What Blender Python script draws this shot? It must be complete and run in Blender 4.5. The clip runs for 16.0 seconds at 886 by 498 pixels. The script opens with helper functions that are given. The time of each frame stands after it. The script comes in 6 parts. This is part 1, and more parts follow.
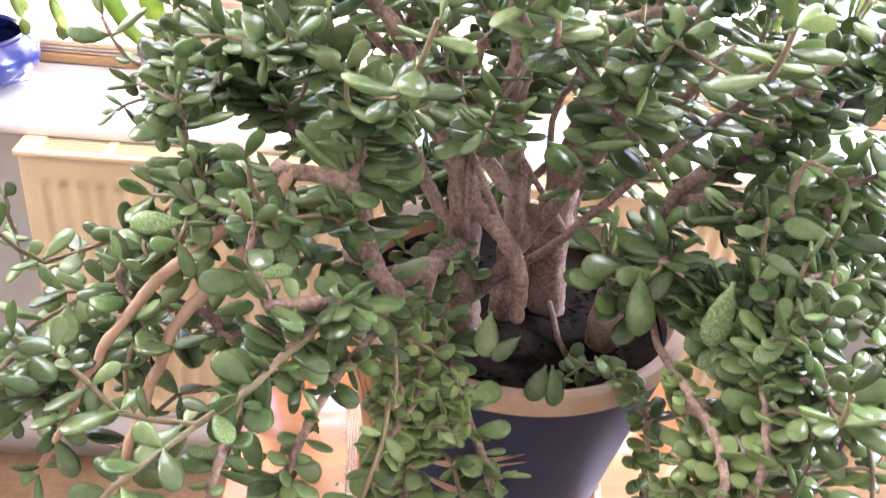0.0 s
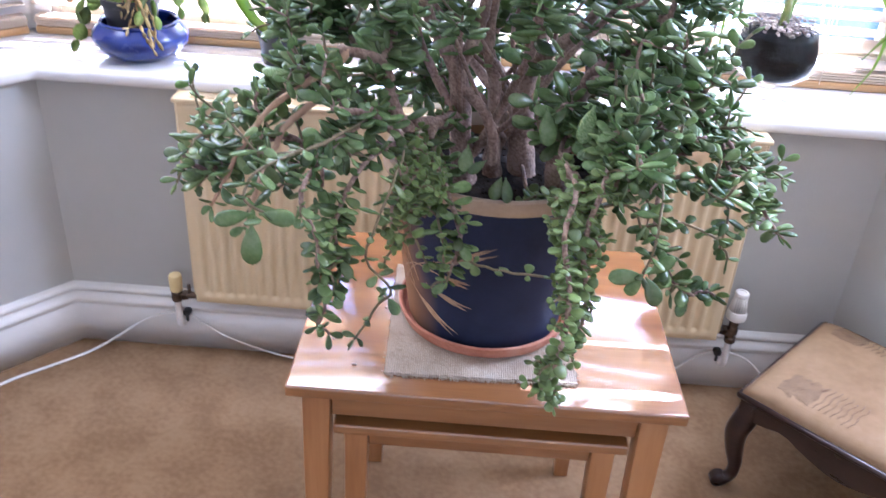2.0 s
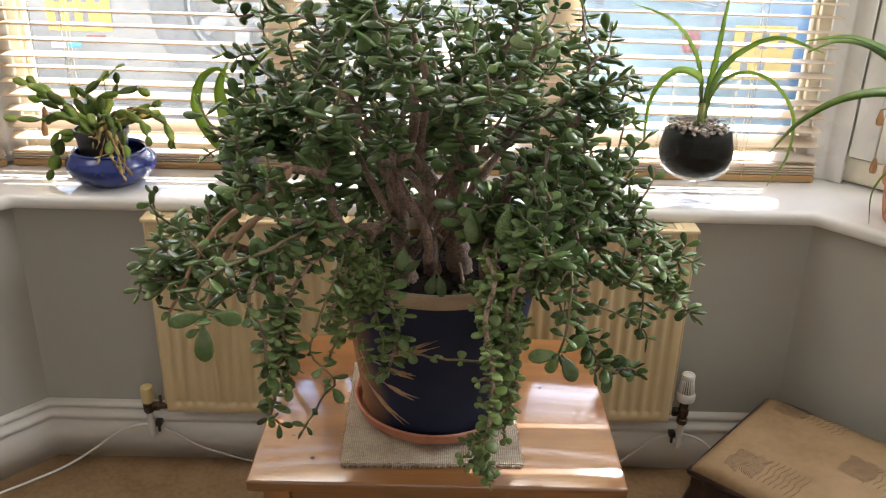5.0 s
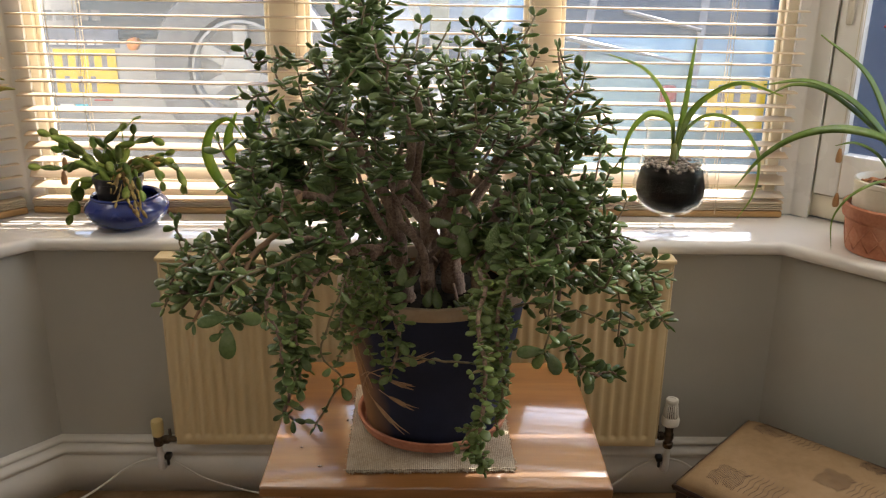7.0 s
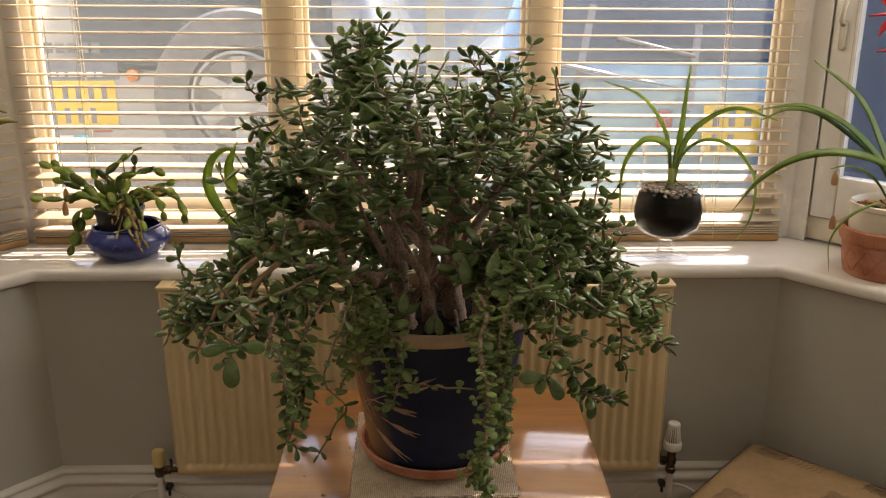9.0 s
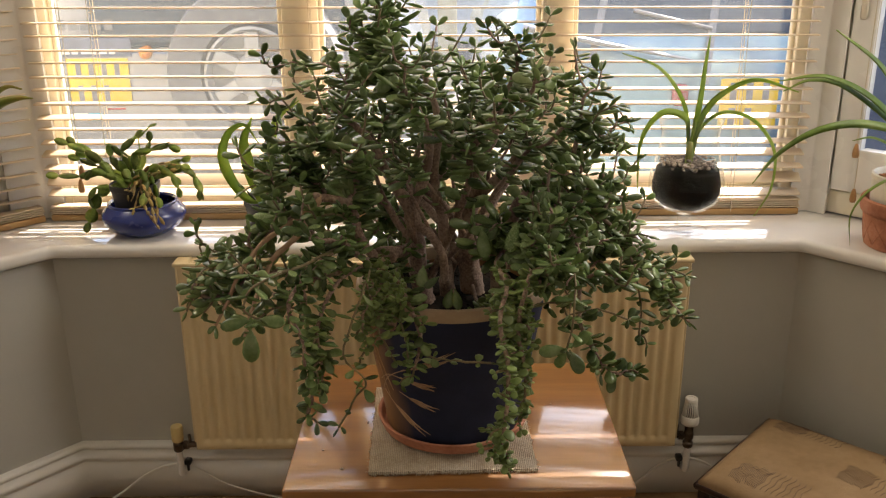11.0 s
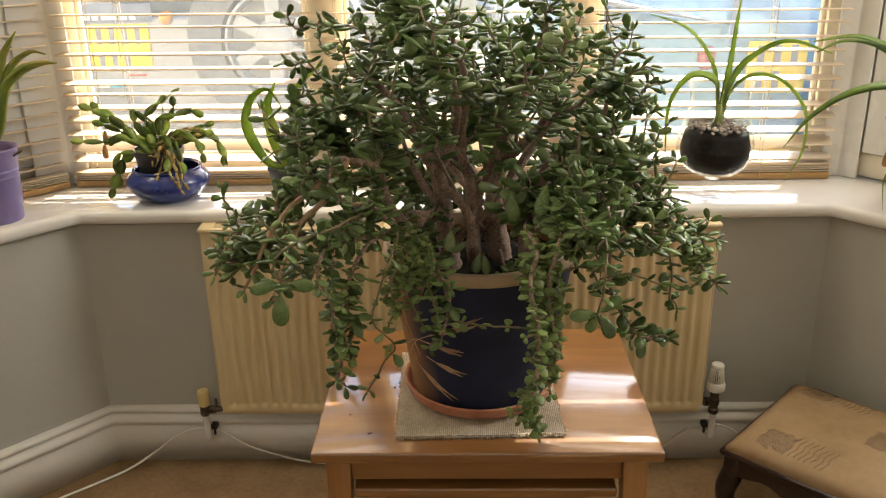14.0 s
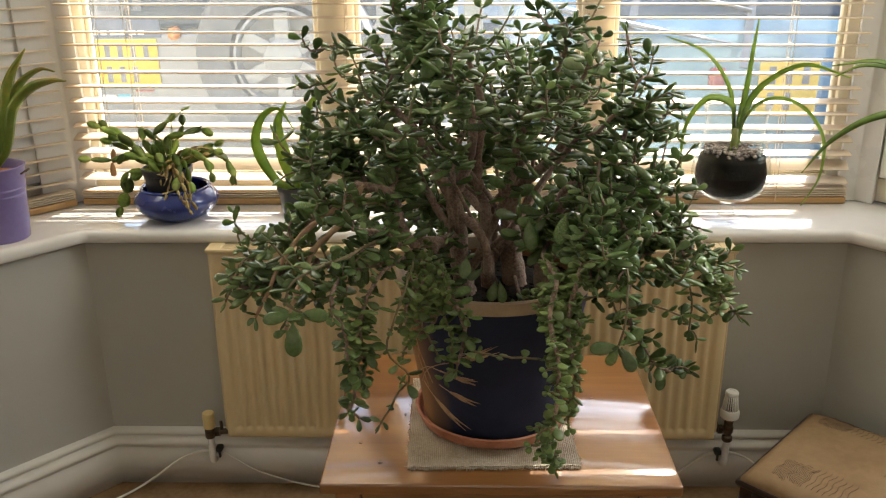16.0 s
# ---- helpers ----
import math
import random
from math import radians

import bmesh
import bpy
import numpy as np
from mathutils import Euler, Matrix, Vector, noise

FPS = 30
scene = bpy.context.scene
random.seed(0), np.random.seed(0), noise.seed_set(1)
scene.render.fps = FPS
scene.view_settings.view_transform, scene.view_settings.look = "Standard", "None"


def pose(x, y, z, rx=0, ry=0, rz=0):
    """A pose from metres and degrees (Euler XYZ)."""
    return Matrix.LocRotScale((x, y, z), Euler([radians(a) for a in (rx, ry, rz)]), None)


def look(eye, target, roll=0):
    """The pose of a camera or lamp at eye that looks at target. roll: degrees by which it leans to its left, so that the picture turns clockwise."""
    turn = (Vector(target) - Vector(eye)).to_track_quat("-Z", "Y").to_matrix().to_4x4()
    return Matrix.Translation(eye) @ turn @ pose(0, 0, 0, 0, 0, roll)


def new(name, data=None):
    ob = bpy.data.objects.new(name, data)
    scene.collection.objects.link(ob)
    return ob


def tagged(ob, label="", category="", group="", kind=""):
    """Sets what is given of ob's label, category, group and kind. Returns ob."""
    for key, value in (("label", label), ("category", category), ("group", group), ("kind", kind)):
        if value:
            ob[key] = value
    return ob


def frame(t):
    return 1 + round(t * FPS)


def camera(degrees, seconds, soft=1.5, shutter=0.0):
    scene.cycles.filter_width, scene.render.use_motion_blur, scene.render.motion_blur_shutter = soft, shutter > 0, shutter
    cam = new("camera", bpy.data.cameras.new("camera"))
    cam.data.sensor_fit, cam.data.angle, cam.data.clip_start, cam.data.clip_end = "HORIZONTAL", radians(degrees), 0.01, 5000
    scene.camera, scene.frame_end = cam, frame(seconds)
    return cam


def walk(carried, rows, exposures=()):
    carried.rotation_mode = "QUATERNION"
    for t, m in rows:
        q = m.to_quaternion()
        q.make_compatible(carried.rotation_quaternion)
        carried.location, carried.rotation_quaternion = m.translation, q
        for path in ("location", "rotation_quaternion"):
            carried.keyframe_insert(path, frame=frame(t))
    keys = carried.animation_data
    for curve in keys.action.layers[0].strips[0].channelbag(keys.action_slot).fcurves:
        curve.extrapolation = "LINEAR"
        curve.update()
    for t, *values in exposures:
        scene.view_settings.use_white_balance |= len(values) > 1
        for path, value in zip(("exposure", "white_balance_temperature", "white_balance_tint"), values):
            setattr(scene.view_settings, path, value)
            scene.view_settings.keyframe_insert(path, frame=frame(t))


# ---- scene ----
cam = camera(54.7, 16.0, soft=1.2, shutter=0.4)
PATH = [
    (0, (-0.110, -1.218, 1.245), (0.085, 0.455, 0.166), 7.3),
    (0.5, (-0.099, -1.274, 1.236), (0.105, 0.370, 0.115), 7.0),
    (1, (-0.039, -1.456, 1.232), (0.118, 0.203, 0.127), 7.3),
    (1.5, (-0.008, -1.622, 1.268), (0.114, 0.052, 0.181), 7.2),
    (2, (-0.013, -1.708, 1.294), (-0.040, 0.013, 0.276), 3.8),
    (2.5, (0.006, -1.699, 1.294), (-0.055, 0.070, 0.362), 2.3),
    (2.6, (0.010, -1.692, 1.296), (-0.048, 0.080, 0.371), 2.1),
    (3, (0.023, -1.683, 1.305), (-0.016, 0.110, 0.416), 1.8),
    (3.5, (0.037, -1.701, 1.318), (0.022, 0.102, 0.452), 1.6),
    (4, (0.051, -1.745, 1.341), (0.055, 0.057, 0.475), 1.5),
    (4.2, (0.052, -1.747, 1.343), (0.058, 0.058, 0.482), 1.5),
    (6.5, (0.045, -1.97, 1.307), (0.032, -0.08, 0.654), 0.7),
    (7, (0.047, -1.963, 1.311), (0.062, -0.071, 0.664), 0.5),
    (7.5, (0.046, -1.972, 1.319), (0.08, -0.077, 0.68), 0.2),
    (8, (0.048, -1.975, 1.32), (0.076, -0.076, 0.694), 0.1),
    (8.5, (0.048, -1.973, 1.316), (0.066, -0.066, 0.715), -0.2),
    (9, (0.042, -1.972, 1.315), (0.062, -0.061, 0.726), -0.1),
    (11.5, (0.03, -1.964, 1.306), (0.017, -0.072, 0.66), -0.7),
    (12, (0.026, -1.963, 1.307), (0.012, -0.071, 0.659), -0.7),
    (12.5, (0.024, -1.96, 1.303), (-0.001, -0.074, 0.636), -0.8),
    (13, (0.02, -1.957, 1.3), (-0.012, -0.078, 0.614), -0.9),
    (13.5, (0.017, -1.957, 1.298), (-0.021, -0.082, 0.604), -0.9),
    (14, (0.017, -1.956, 1.298), (-0.035, -0.086, 0.589), -1.1),
    (14.5, (0.018, -1.955, 1.303), (-0.043, -0.088, 0.588), -1.1),
    (15, (0.008, -1.955, 1.305), (-0.045, -0.082, 0.606), -0.7),
    (15.5, (0.004, -1.943, 1.307), (-0.049, -0.061, 0.633), -0.3),
    (16, (-0.003, -1.923, 1.307), (-0.061, -0.042, 0.629), -0.6),
]
EXPOSURES = [(0, 4.40, 5450, 28), (0.6, 4.34, 5400, 33), (1.2, 4.14, 5060, 33), (1.6, 3.98, 5050, 34), (2.0, 3.84, 4720, 23), (2.6, 3.34, 4880, 21), (3.4, 2.98, 5500, 20), (4.2, 2.83, 5750, 13), (6.4, 2.33, 6250, 9), (7.6, 2.05, 6700, 14), (9.0, 1.95, 7200, 14),
             (11.4, 2.3, 7050, 12), (14.5, 2.6, 6800, 7), (16.0, 2.4, 6400, 6)]
walk(cam, [(t, look(eye, target, roll)) for t, eye, target, roll in PATH], EXPOSURES)

# ---- light and exposure ----
SUN_UP, SUN_SIDE = 43.0, 30.0      # degrees above the horizon, and to the right of straight ahead
world = bpy.data.worlds.new("sky")
scene.world = world
world.use_nodes = True
wn = world.node_tree.nodes
sky = wn.new("ShaderNodeTexSky")
sky.sky_type, sky.sun_disc = "NISHITA", False
sky.sun_elevation, sky.sun_rotation = radians(SUN_UP), radians(SUN_SIDE)
world.node_tree.links.new(sky.outputs[0], wn["Background"].inputs[0])
wn["Background"].inputs[1].default_value = 0.15

sun = new("sun", bpy.data.lights.new("sun", "SUN"))
sun.data.energy, sun.data.angle, sun.data.color = 5.0, radians(0.5), (1.0, 0.95, 0.86)
su, ss = radians(SUN_UP), radians(SUN_SIDE)
sun.matrix_world = look(Vector((math.sin(ss) * math.cos(su), math.cos(ss) * math.cos(su), math.sin(su))) * 10, (0, 0, 0))


def window_lamp(centre, target, width, height, watts, colour=(1.0, 0.94, 0.84)):
    """The sky's light through the upper part of a window's opening."""
    lamp = new("window_light", bpy.data.lights.new("window_light", "AREA"))
    lamp.data.shape, lamp.data.size, lamp.data.size_y = "RECTANGLE", width, height
    lamp.data.energy, lamp.data.color = watts, colour
    lamp.matrix_world = look(centre, target)
    return lamp


# ---- materials ----
def material(name, colours, rough=0.5, scale=20.0, bump=0.0, bump_scale=None, depth=0.002, metal=0.0, spec=0.5, stretch=(1, 1, 1), fine=0.25, detail=6.0,
             coat=0.0, translucent=0.0, vary=0.0, object_random=False, rough_vary=0.08, coords="Object"):
    """A surface with colours mixed by a coarse and a fine noise, grain in its gloss and a fine relief."""
    m = bpy.data.materials.new(name)
    m.use_nodes = True
    n, l = m.node_tree.nodes, m.node_tree.links
    b = n["Principled BSDF"]
    tc, mp = n.new("ShaderNodeTexCoord"), n.new("ShaderNodeMapping")
    mp.inputs["Scale"].default_value = stretch
    l.new(tc.outputs[coords], mp.inputs[0])
    big, small = n.new("ShaderNodeTexNoise"), n.new("ShaderNodeTexNoise")
    big.inputs["Scale"].default_value, big.inputs["Detail"].default_value = scale, detail
    small.inputs["Scale"].default_value, small.inputs["Detail"].default_value = scale * 9, 3.0
    l.new(mp.outputs[0], big.inputs[0])
    l.new(mp.outputs[0], small.inputs[0])
    mix = n.new("ShaderNodeMath")
    mix.operation = "MULTIPLY_ADD"
    mix.inputs[1].default_value = fine
    sub = n.new("ShaderNodeMath")
    sub.operation, sub.inputs[1].default_value = "SUBTRACT", 0.5 * fine
    l.new(small.outputs[0], mix.inputs[0])
    l.new(big.outputs[0], sub.inputs[0])
    l.new(sub.outputs[0], mix.inputs[2])
    ramp = n.new("ShaderNodeValToRGB")
    while len(ramp.color_ramp.elements) < len(colours):
        ramp.color_ramp.elements.new(0.5)
    for i, c in enumerate(colours):
        ramp.color_ramp.elements[i].position = 0.32 + 0.36 * i / max(1, len(colours) - 1)
        ramp.color_ramp.elements[i].color = (*c, 1)
    l.new(mix.outputs[0], ramp.inputs[0])
    colour = ramp.outputs[0]
    if vary or object_random:
        who = n.new("ShaderNodeObjectInfo") if object_random else n.new("ShaderNodeNewGeometry")
        hsv = n.new("ShaderNodeHueSaturation")
        ma = n.new("ShaderNodeMapRange")
        ma.inputs["To Min"].default_value, ma.inputs["To Max"].default_value = 1 - vary, 1 + vary
        l.new(who.outputs["Random" if object_random else "Random Per Island"], ma.inputs[0])
        l.new(ma.outputs[0], hsv.inputs["Value"])
        l.new(colour, hsv.inputs["Color"])
        colour = hsv.outputs[0]
    l.new(colour, b.inputs["Base Color"])
    rr = n.new("ShaderNodeMapRange")
    rr.inputs["To Min"].default_value, rr.inputs["To Max"].default_value = max(0.02, rough - rough_vary), min(1, rough + rough_vary)
    l.new(big.outputs[0], rr.inputs[0])
    l.new(rr.outputs[0], b.inputs["Roughness"])
    b.inputs["Metallic"].default_value = metal
    b.inputs["Specular IOR Level"].default_value = spec
    b.inputs["Coat Weight"].default_value = coat
    if bump:
        bp = n.new("ShaderNodeBump")
        bp.inputs["Strength"].default_value, bp.inputs["Distance"].default_value = min(1, bump), depth
        relief = n.new("ShaderNodeTexNoise")
        relief.inputs["Scale"].default_value, relief.inputs["Detail"].default_value = bump_scale or scale * 6, 4.0
        l.new(mp.outputs[0], relief.inputs[0])
        l.new(relief.outputs[0], bp.inputs["Height"])
        l.new(bp.outputs[0], b.inputs["Normal"])
    if translucent:
        tr, ad = n.new("ShaderNodeBsdfTranslucent"), n.new("ShaderNodeMixShader")
        l.new(colour, tr.inputs[0])
        ad.inputs[0].default_value = translucent
        l.new(b.outputs[0], ad.inputs[1])
        l.new(tr.outputs[0], ad.inputs[2])
        l.new(ad.outputs[0], n["Material Output"].inputs[0])
    return m


def glass_material(name, tint=(1, 1, 1), rough=0.0, veil=0.0, edge=(5.0, 0.6)):
    """Thin clear glass: what lies behind it, and a mirror image that grows towards the edge."""
    m = bpy.data.materials.new(name)
    m.use_nodes = True
    n, l = m.node_tree.nodes, m.node_tree.links
    n.remove(n["Principled BSDF"])
    clear, gloss, fr, mx = n.new("ShaderNodeBsdfTransparent"), n.new("ShaderNodeBsdfGlossy"), n.new("ShaderNodeLayerWeight"), n.new("ShaderNodeMixShader")
    clear.inputs[0].default_value = (*tint, 1)
    gloss.inputs["Roughness"].default_value = rough
    pw, sc = n.new("ShaderNodeMath"), n.new("ShaderNodeMath")
    pw.operation, pw.inputs[1].default_value = "POWER", edge[0]
    sc.operation, sc.inputs[1].default_value, sc.inputs[2].default_value = "MULTIPLY_ADD", edge[1], 0.012
    l.new(fr.outputs["Facing"], pw.inputs[0])
    l.new(pw.outputs[0], sc.inputs[0])
    l.new(sc.outputs[0], mx.inputs[0])
    l.new(clear.outputs[0], mx.inputs[1])
    l.new(gloss.outputs[0], mx.inputs[2])
    out = mx
    # pale translucent film, added to give the glass a washed-out haze
    if veil:
        film, spots, amount, out = n.new("ShaderNodeBsdfTranslucent"), n.new("ShaderNodeTexNoise"), n.new("ShaderNodeMapRange"), n.new("ShaderNodeMixShader")
        film.inputs[0].default_value = (0.8, 0.8, 0.78, 1)
        spots.inputs["Scale"].default_value, spots.inputs["Detail"].default_value = 3.0, 6.0
        amount.inputs["To Min"].default_value, amount.inputs["To Max"].default_value = 0.4 * veil, 1.6 * veil
        l.new(spots.outputs[0], amount.inputs[0])
        l.new(amount.outputs[0], out.inputs[0])
        l.new(mx.outputs[0], out.inputs[1])
        l.new(film.outputs[0], out.inputs[2])
    l.new(out.outputs[0], n["Material Output"].inputs[0])
    return m


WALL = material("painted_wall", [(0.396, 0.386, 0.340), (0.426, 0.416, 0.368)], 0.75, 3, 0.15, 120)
CEILING = material("ceiling_paint", [(0.78, 0.77, 0.75), (0.82, 0.81, 0.79)], 0.85, 3, 0.1, 90)
GLOSS = material("white_gloss_paint", [(0.74, 0.72, 0.68), (0.80, 0.785, 0.75)], 0.28, 5, 0.08, 40)
SKIRTING = material("aged_gloss_paint", [(0.64, 0.615, 0.555), (0.70, 0.675, 0.615)], 0.32, 5, 0.08, 40)
SILL = material("sill_paint", [(0.665, 0.645, 0.600), (0.725, 0.705, 0.660)], 0.11, 4, 0.04, 40, rough_vary=0.04, coat=0.6)
# cream with the slats' yellow glow put into it; GLOSS posts stay whiter
FRAME = material("glow_yellowed_cream", [(0.80, 0.735, 0.58), (0.85, 0.79, 0.65)], 0.35, 6, 0.1, 40)
CARPET = material("beige_carpet", [(0.215, 0.130, 0.064), (0.252, 0.158, 0.080), (0.284, 0.184, 0.096)], 0.95, 9, 1.0, 420, spec=0.1, fine=0.7)
ENAMEL = material("cream_radiator_enamel", [(0.60, 0.47, 0.26), (0.66, 0.53, 0.31)], 0.38, 8, 0.05, 60)
# dark brown that paints in the shade of slots and gaps
GAP_SHADE = material("dark_gap_shade", [(0.045, 0.036, 0.028), (0.09, 0.074, 0.058)], 0.7, 30)
PLASTIC = material("white_plastic", [(0.72, 0.69, 0.62), (0.78, 0.75, 0.68)], 0.4, 30)
OLD_PLASTIC = material("yellowed_plastic", [(0.62, 0.48, 0.20), (0.70, 0.56, 0.28)], 0.4, 30)
BRASS = material("tarnished_brass", [(0.06, 0.046, 0.036), (0.19, 0.145, 0.105)], 0.45, 60, 0.2, metal=0.9)
PINE = material("honey_pine", [(0.180, 0.070, 0.017), (0.230, 0.097, 0.026), (0.275, 0.125, 0.036)], 0.5, 7, 0.08, 60, stretch=(0.25, 3.5, 3.5), detail=9, coat=1.0, spec=0.15)
PINE_UP = material("honey_pine_upright", [(0.25, 0.106, 0.032), (0.32, 0.147, 0.046), (0.37, 0.18, 0.062)], 0.34, 7, 0.12, 60, stretch=(3.5, 3.5, 0.25), detail=9, coat=0.2)
SLAT = material("pale_wood_slat", [(0.66, 0.55, 0.41), (0.75, 0.65, 0.50)], 0.38, 6, 0.05, 60, stretch=(0.2, 4, 4), translucent=0.42, vary=0.07, object_random=True)
RAIL = material("stained_wood_rail", [(0.34, 0.19, 0.07), (0.44, 0.27, 0.11)], 0.35, 6, 0.08, 60, stretch=(0.2, 4, 4))
CORD = material("cream_cord", [(0.55, 0.47, 0.34), (0.66, 0.58, 0.45)], 0.8, 90)
ACORN = material("turned_wood", [(0.28, 0.14, 0.05), (0.38, 0.20, 0.08)], 0.4, 40)
TERRACOTTA = material("terracotta", [(0.32, 0.115, 0.06), (0.44, 0.18, 0.10), (0.50, 0.25, 0.16)], 0.8, 18, 0.3, 90)
WET_SOIL = material("moist_compost", [(0.003, 0.0026, 0.002), (0.010, 0.008, 0.006)], 0.9, 70, 0.6, 160, spec=0.05)
PALE_BARK = material("pale_bare_stem", [(0.34, 0.21, 0.12), (0.46, 0.31, 0.19)], 0.75, 34, 0.9, 80, fine=0.5)
SOIL = material("dark_compost", [(0.006, 0.005, 0.004), (0.025, 0.018, 0.013)], 0.95, 60, 1.0, 160, spec=0.1)
BARK = material("succulent_bark", [(0.14, 0.086, 0.060), (0.265, 0.178, 0.127), (0.39, 0.285, 0.215)], 0.8, 30, 0.9, 90, depth=0.003, fine=0.8)
TWIG = material("pale_succulent_twig", [(0.13, 0.115, 0.05), (0.24, 0.18, 0.095)], 0.7, 40, 0.8, 90, fine=0.5)
LEAF = material("jade_leaf", [(0.096, 0.158, 0.051), (0.166, 0.247, 0.084), (0.268, 0.342, 0.148)], 0.20, 22, 0.12, 120, translucent=0.36, vary=0.5, spec=0.55, fine=0.3)
LEAF_ONE = material("jade_leaf_single", [(0.096, 0.158, 0.051), (0.166, 0.247, 0.084), (0.268, 0.342, 0.148)], 0.20, 22, 0.12, 120, translucent=0.36, vary=0.5, spec=0.55, object_random=True, fine=0.3)
YOUNG = material("young_jade_leaf", [(0.135, 0.200, 0.052), (0.215, 0.290, 0.090)], 0.38, 30, 0.1, translucent=0.2, vary=0.35)
STRAP = material("strap_leaf", [(0.27, 0.39, 0.08), (0.38, 0.51, 0.12), (0.48, 0.59, 0.19)], 0.4, 14, 0.2, 60, translucent=0.7, vary=0.15, stretch=(1, 1, 1))
AMARYLLIS_LEAF = material("deep_green_strap_leaf", [(0.14, 0.22, 0.04), (0.21, 0.31, 0.06), (0.29, 0.38, 0.10)], 0.35, 14, 0.2, 60, translucent=0.5, vary=0.15)
CACTUS = material("cactus_segment", [(0.12, 0.19, 0.04), (0.23, 0.32, 0.07), (0.42, 0.48, 0.15)], 0.42, 28, 0.2, translucent=0.5, vary=0.5)
ORCHID = material("olive_orchid_leaf", [(0.13, 0.19, 0.03), (0.22, 0.27, 0.05), (0.38, 0.31, 0.07)], 0.4, 9, 0.2, 60, translucent=0.4, vary=0.2)
WITHERED = material("withered_cactus", [(0.17, 0.10, 0.04), (0.42, 0.30, 0.11), (0.60, 0.50, 0.22)], 0.7, 45, 0.4, translucent=0.35, vary=0.45)
BLUE_GLAZE = material("cobalt_glaze", [(0.011, 0.020, 0.12), (0.020, 0.042, 0.23)], 0.26, 9, 0.1, 20, coat=0.25)
PURPLE = material("lilac_enamel", [(0.15, 0.115, 0.26), (0.20, 0.16, 0.33)], 0.38, 12, 0.05)
BLACK_PLASTIC = material("black_plastic", [(0.018, 0.018, 0.018), (0.03, 0.03, 0.03)], 0.4, 40)
CREAM_GLAZE = material("cream_glaze", [(0.55, 0.50, 0.40), (0.66, 0.61, 0.51)], 0.35, 14)
RIM = material("sandy_pot_rim", [(0.36, 0.25, 0.15), (0.47, 0.35, 0.22)], 0.55, 20, 0.2, 60)
WHEAT = material("ochre_painted_ear", [(0.30, 0.17, 0.08), (0.44, 0.28, 0.15)], 0.5, 60, 0.2)
GRAVEL = material("pale_gravel", [(0.20, 0.155, 0.13), (0.40, 0.33, 0.28)], 0.85, 60, 0.5, vary=0.4)
BARK_CHIP = material("bark_chips", [(0.20, 0.08, 0.03), (0.42, 0.19, 0.07)], 0.8, 60, 0.5, vary=0.4)
RED = material("red_petal", [(0.50, 0.01, 0.015), (0.65, 0.03, 0.03)], 0.5, 20, translucent=0.35)
DARKWOOD = material("dark_stained_mahogany", [(0.014, 0.008, 0.008), (0.034, 0.017, 0.014)], 0.3, 12, 0.15, 60, stretch=(1, 1, 3), coat=0.15)
FABRIC = material("worn_tan_upholstery", [(0.215, 0.136, 0.067), (0.255, 0.167, 0.086), (0.288, 0.195, 0.107)], 0.75, 7, 0.5, 500, spec=0.25, fine=0.35)
THREAD = material("brown_embroidery", [(0.080, 0.047, 0.030), (0.125, 0.077, 0.048)], 0.85, 90)
# the film washes out the street as glare on the panes would
WINDOW_GLASS = glass_material("veiled_window_glass", veil=0.024)
STEM_GLASS = glass_material("thick_glass", (0.985, 0.99, 0.988), 0.02, veil=0.03, edge=(1.5, 0.7))
FOOT_GLASS = glass_material("clear_foot_glass", (1.0, 1.0, 1.0), 0.02, veil=0.03, edge=(6.0, 0.35))
BOWL_GLASS = glass_material("goblet_glass", (0.97, 0.98, 0.975), 0.01, veil=0.006, edge=(4.2, 0.7))



def hessian():
    """A plain weave: warp and weft as two crossed waves in relief and colour."""
    m = material("hessian", [(0.56, 0.44, 0.31), (0.68, 0.56, 0.41), (0.76, 0.65, 0.50)], 0.95, 30, 0.0, spec=0.1, fine=0.6)
    n, l = m.node_tree.nodes, m.node_tree.links
    tc = n.new("ShaderNodeTexCoord")
    waves = []
    for axis in ("X", "Y"):
        w = n.new("ShaderNodeTexWave")
        w.wave_type, w.bands_direction = "BANDS", axis
        w.inputs["Scale"].default_value, w.inputs["Distortion"].default_value, w.inputs["Detail Scale"].default_value = 95.0, 1.2, 3.0
        l.new(tc.outputs["Object"], w.inputs[0])
        waves.append(w)
    mul = n.new("ShaderNodeMath")
    mul.operation = "MULTIPLY"
    l.new(waves[0].outputs["Fac"], mul.inputs[0])
    l.new(waves[1].outputs["Fac"], mul.inputs[1])
    b = n["Principled BSDF"]
    dark = n.new("ShaderNodeMixRGB")
    dark.blend_type = "MULTIPLY"
    dark.inputs[0].default_value = 0.6
    grey = n.new("ShaderNodeMapRange")
    grey.inputs["To Min"].default_value, grey.inputs["To Max"].default_value = 0.45, 1.15
    l.new(mul.outputs[0], grey.inputs[0])
    l.new(b.inputs["Base Color"].links[0].from_socket, dark.inputs[1])
    l.new(grey.outputs[0], dark.inputs[2])
    l.new(dark.outputs[0], b.inputs["Base Color"])
    bp = n.new("ShaderNodeBump")
    bp.inputs["Strength"].default_value, bp.inputs["Distance"].default_value = 1.0, 0.0025
    l.new(mul.outputs[0], bp.inputs["Height"])
    l.new(bp.outputs[0], b.inputs["Normal"])
    return m


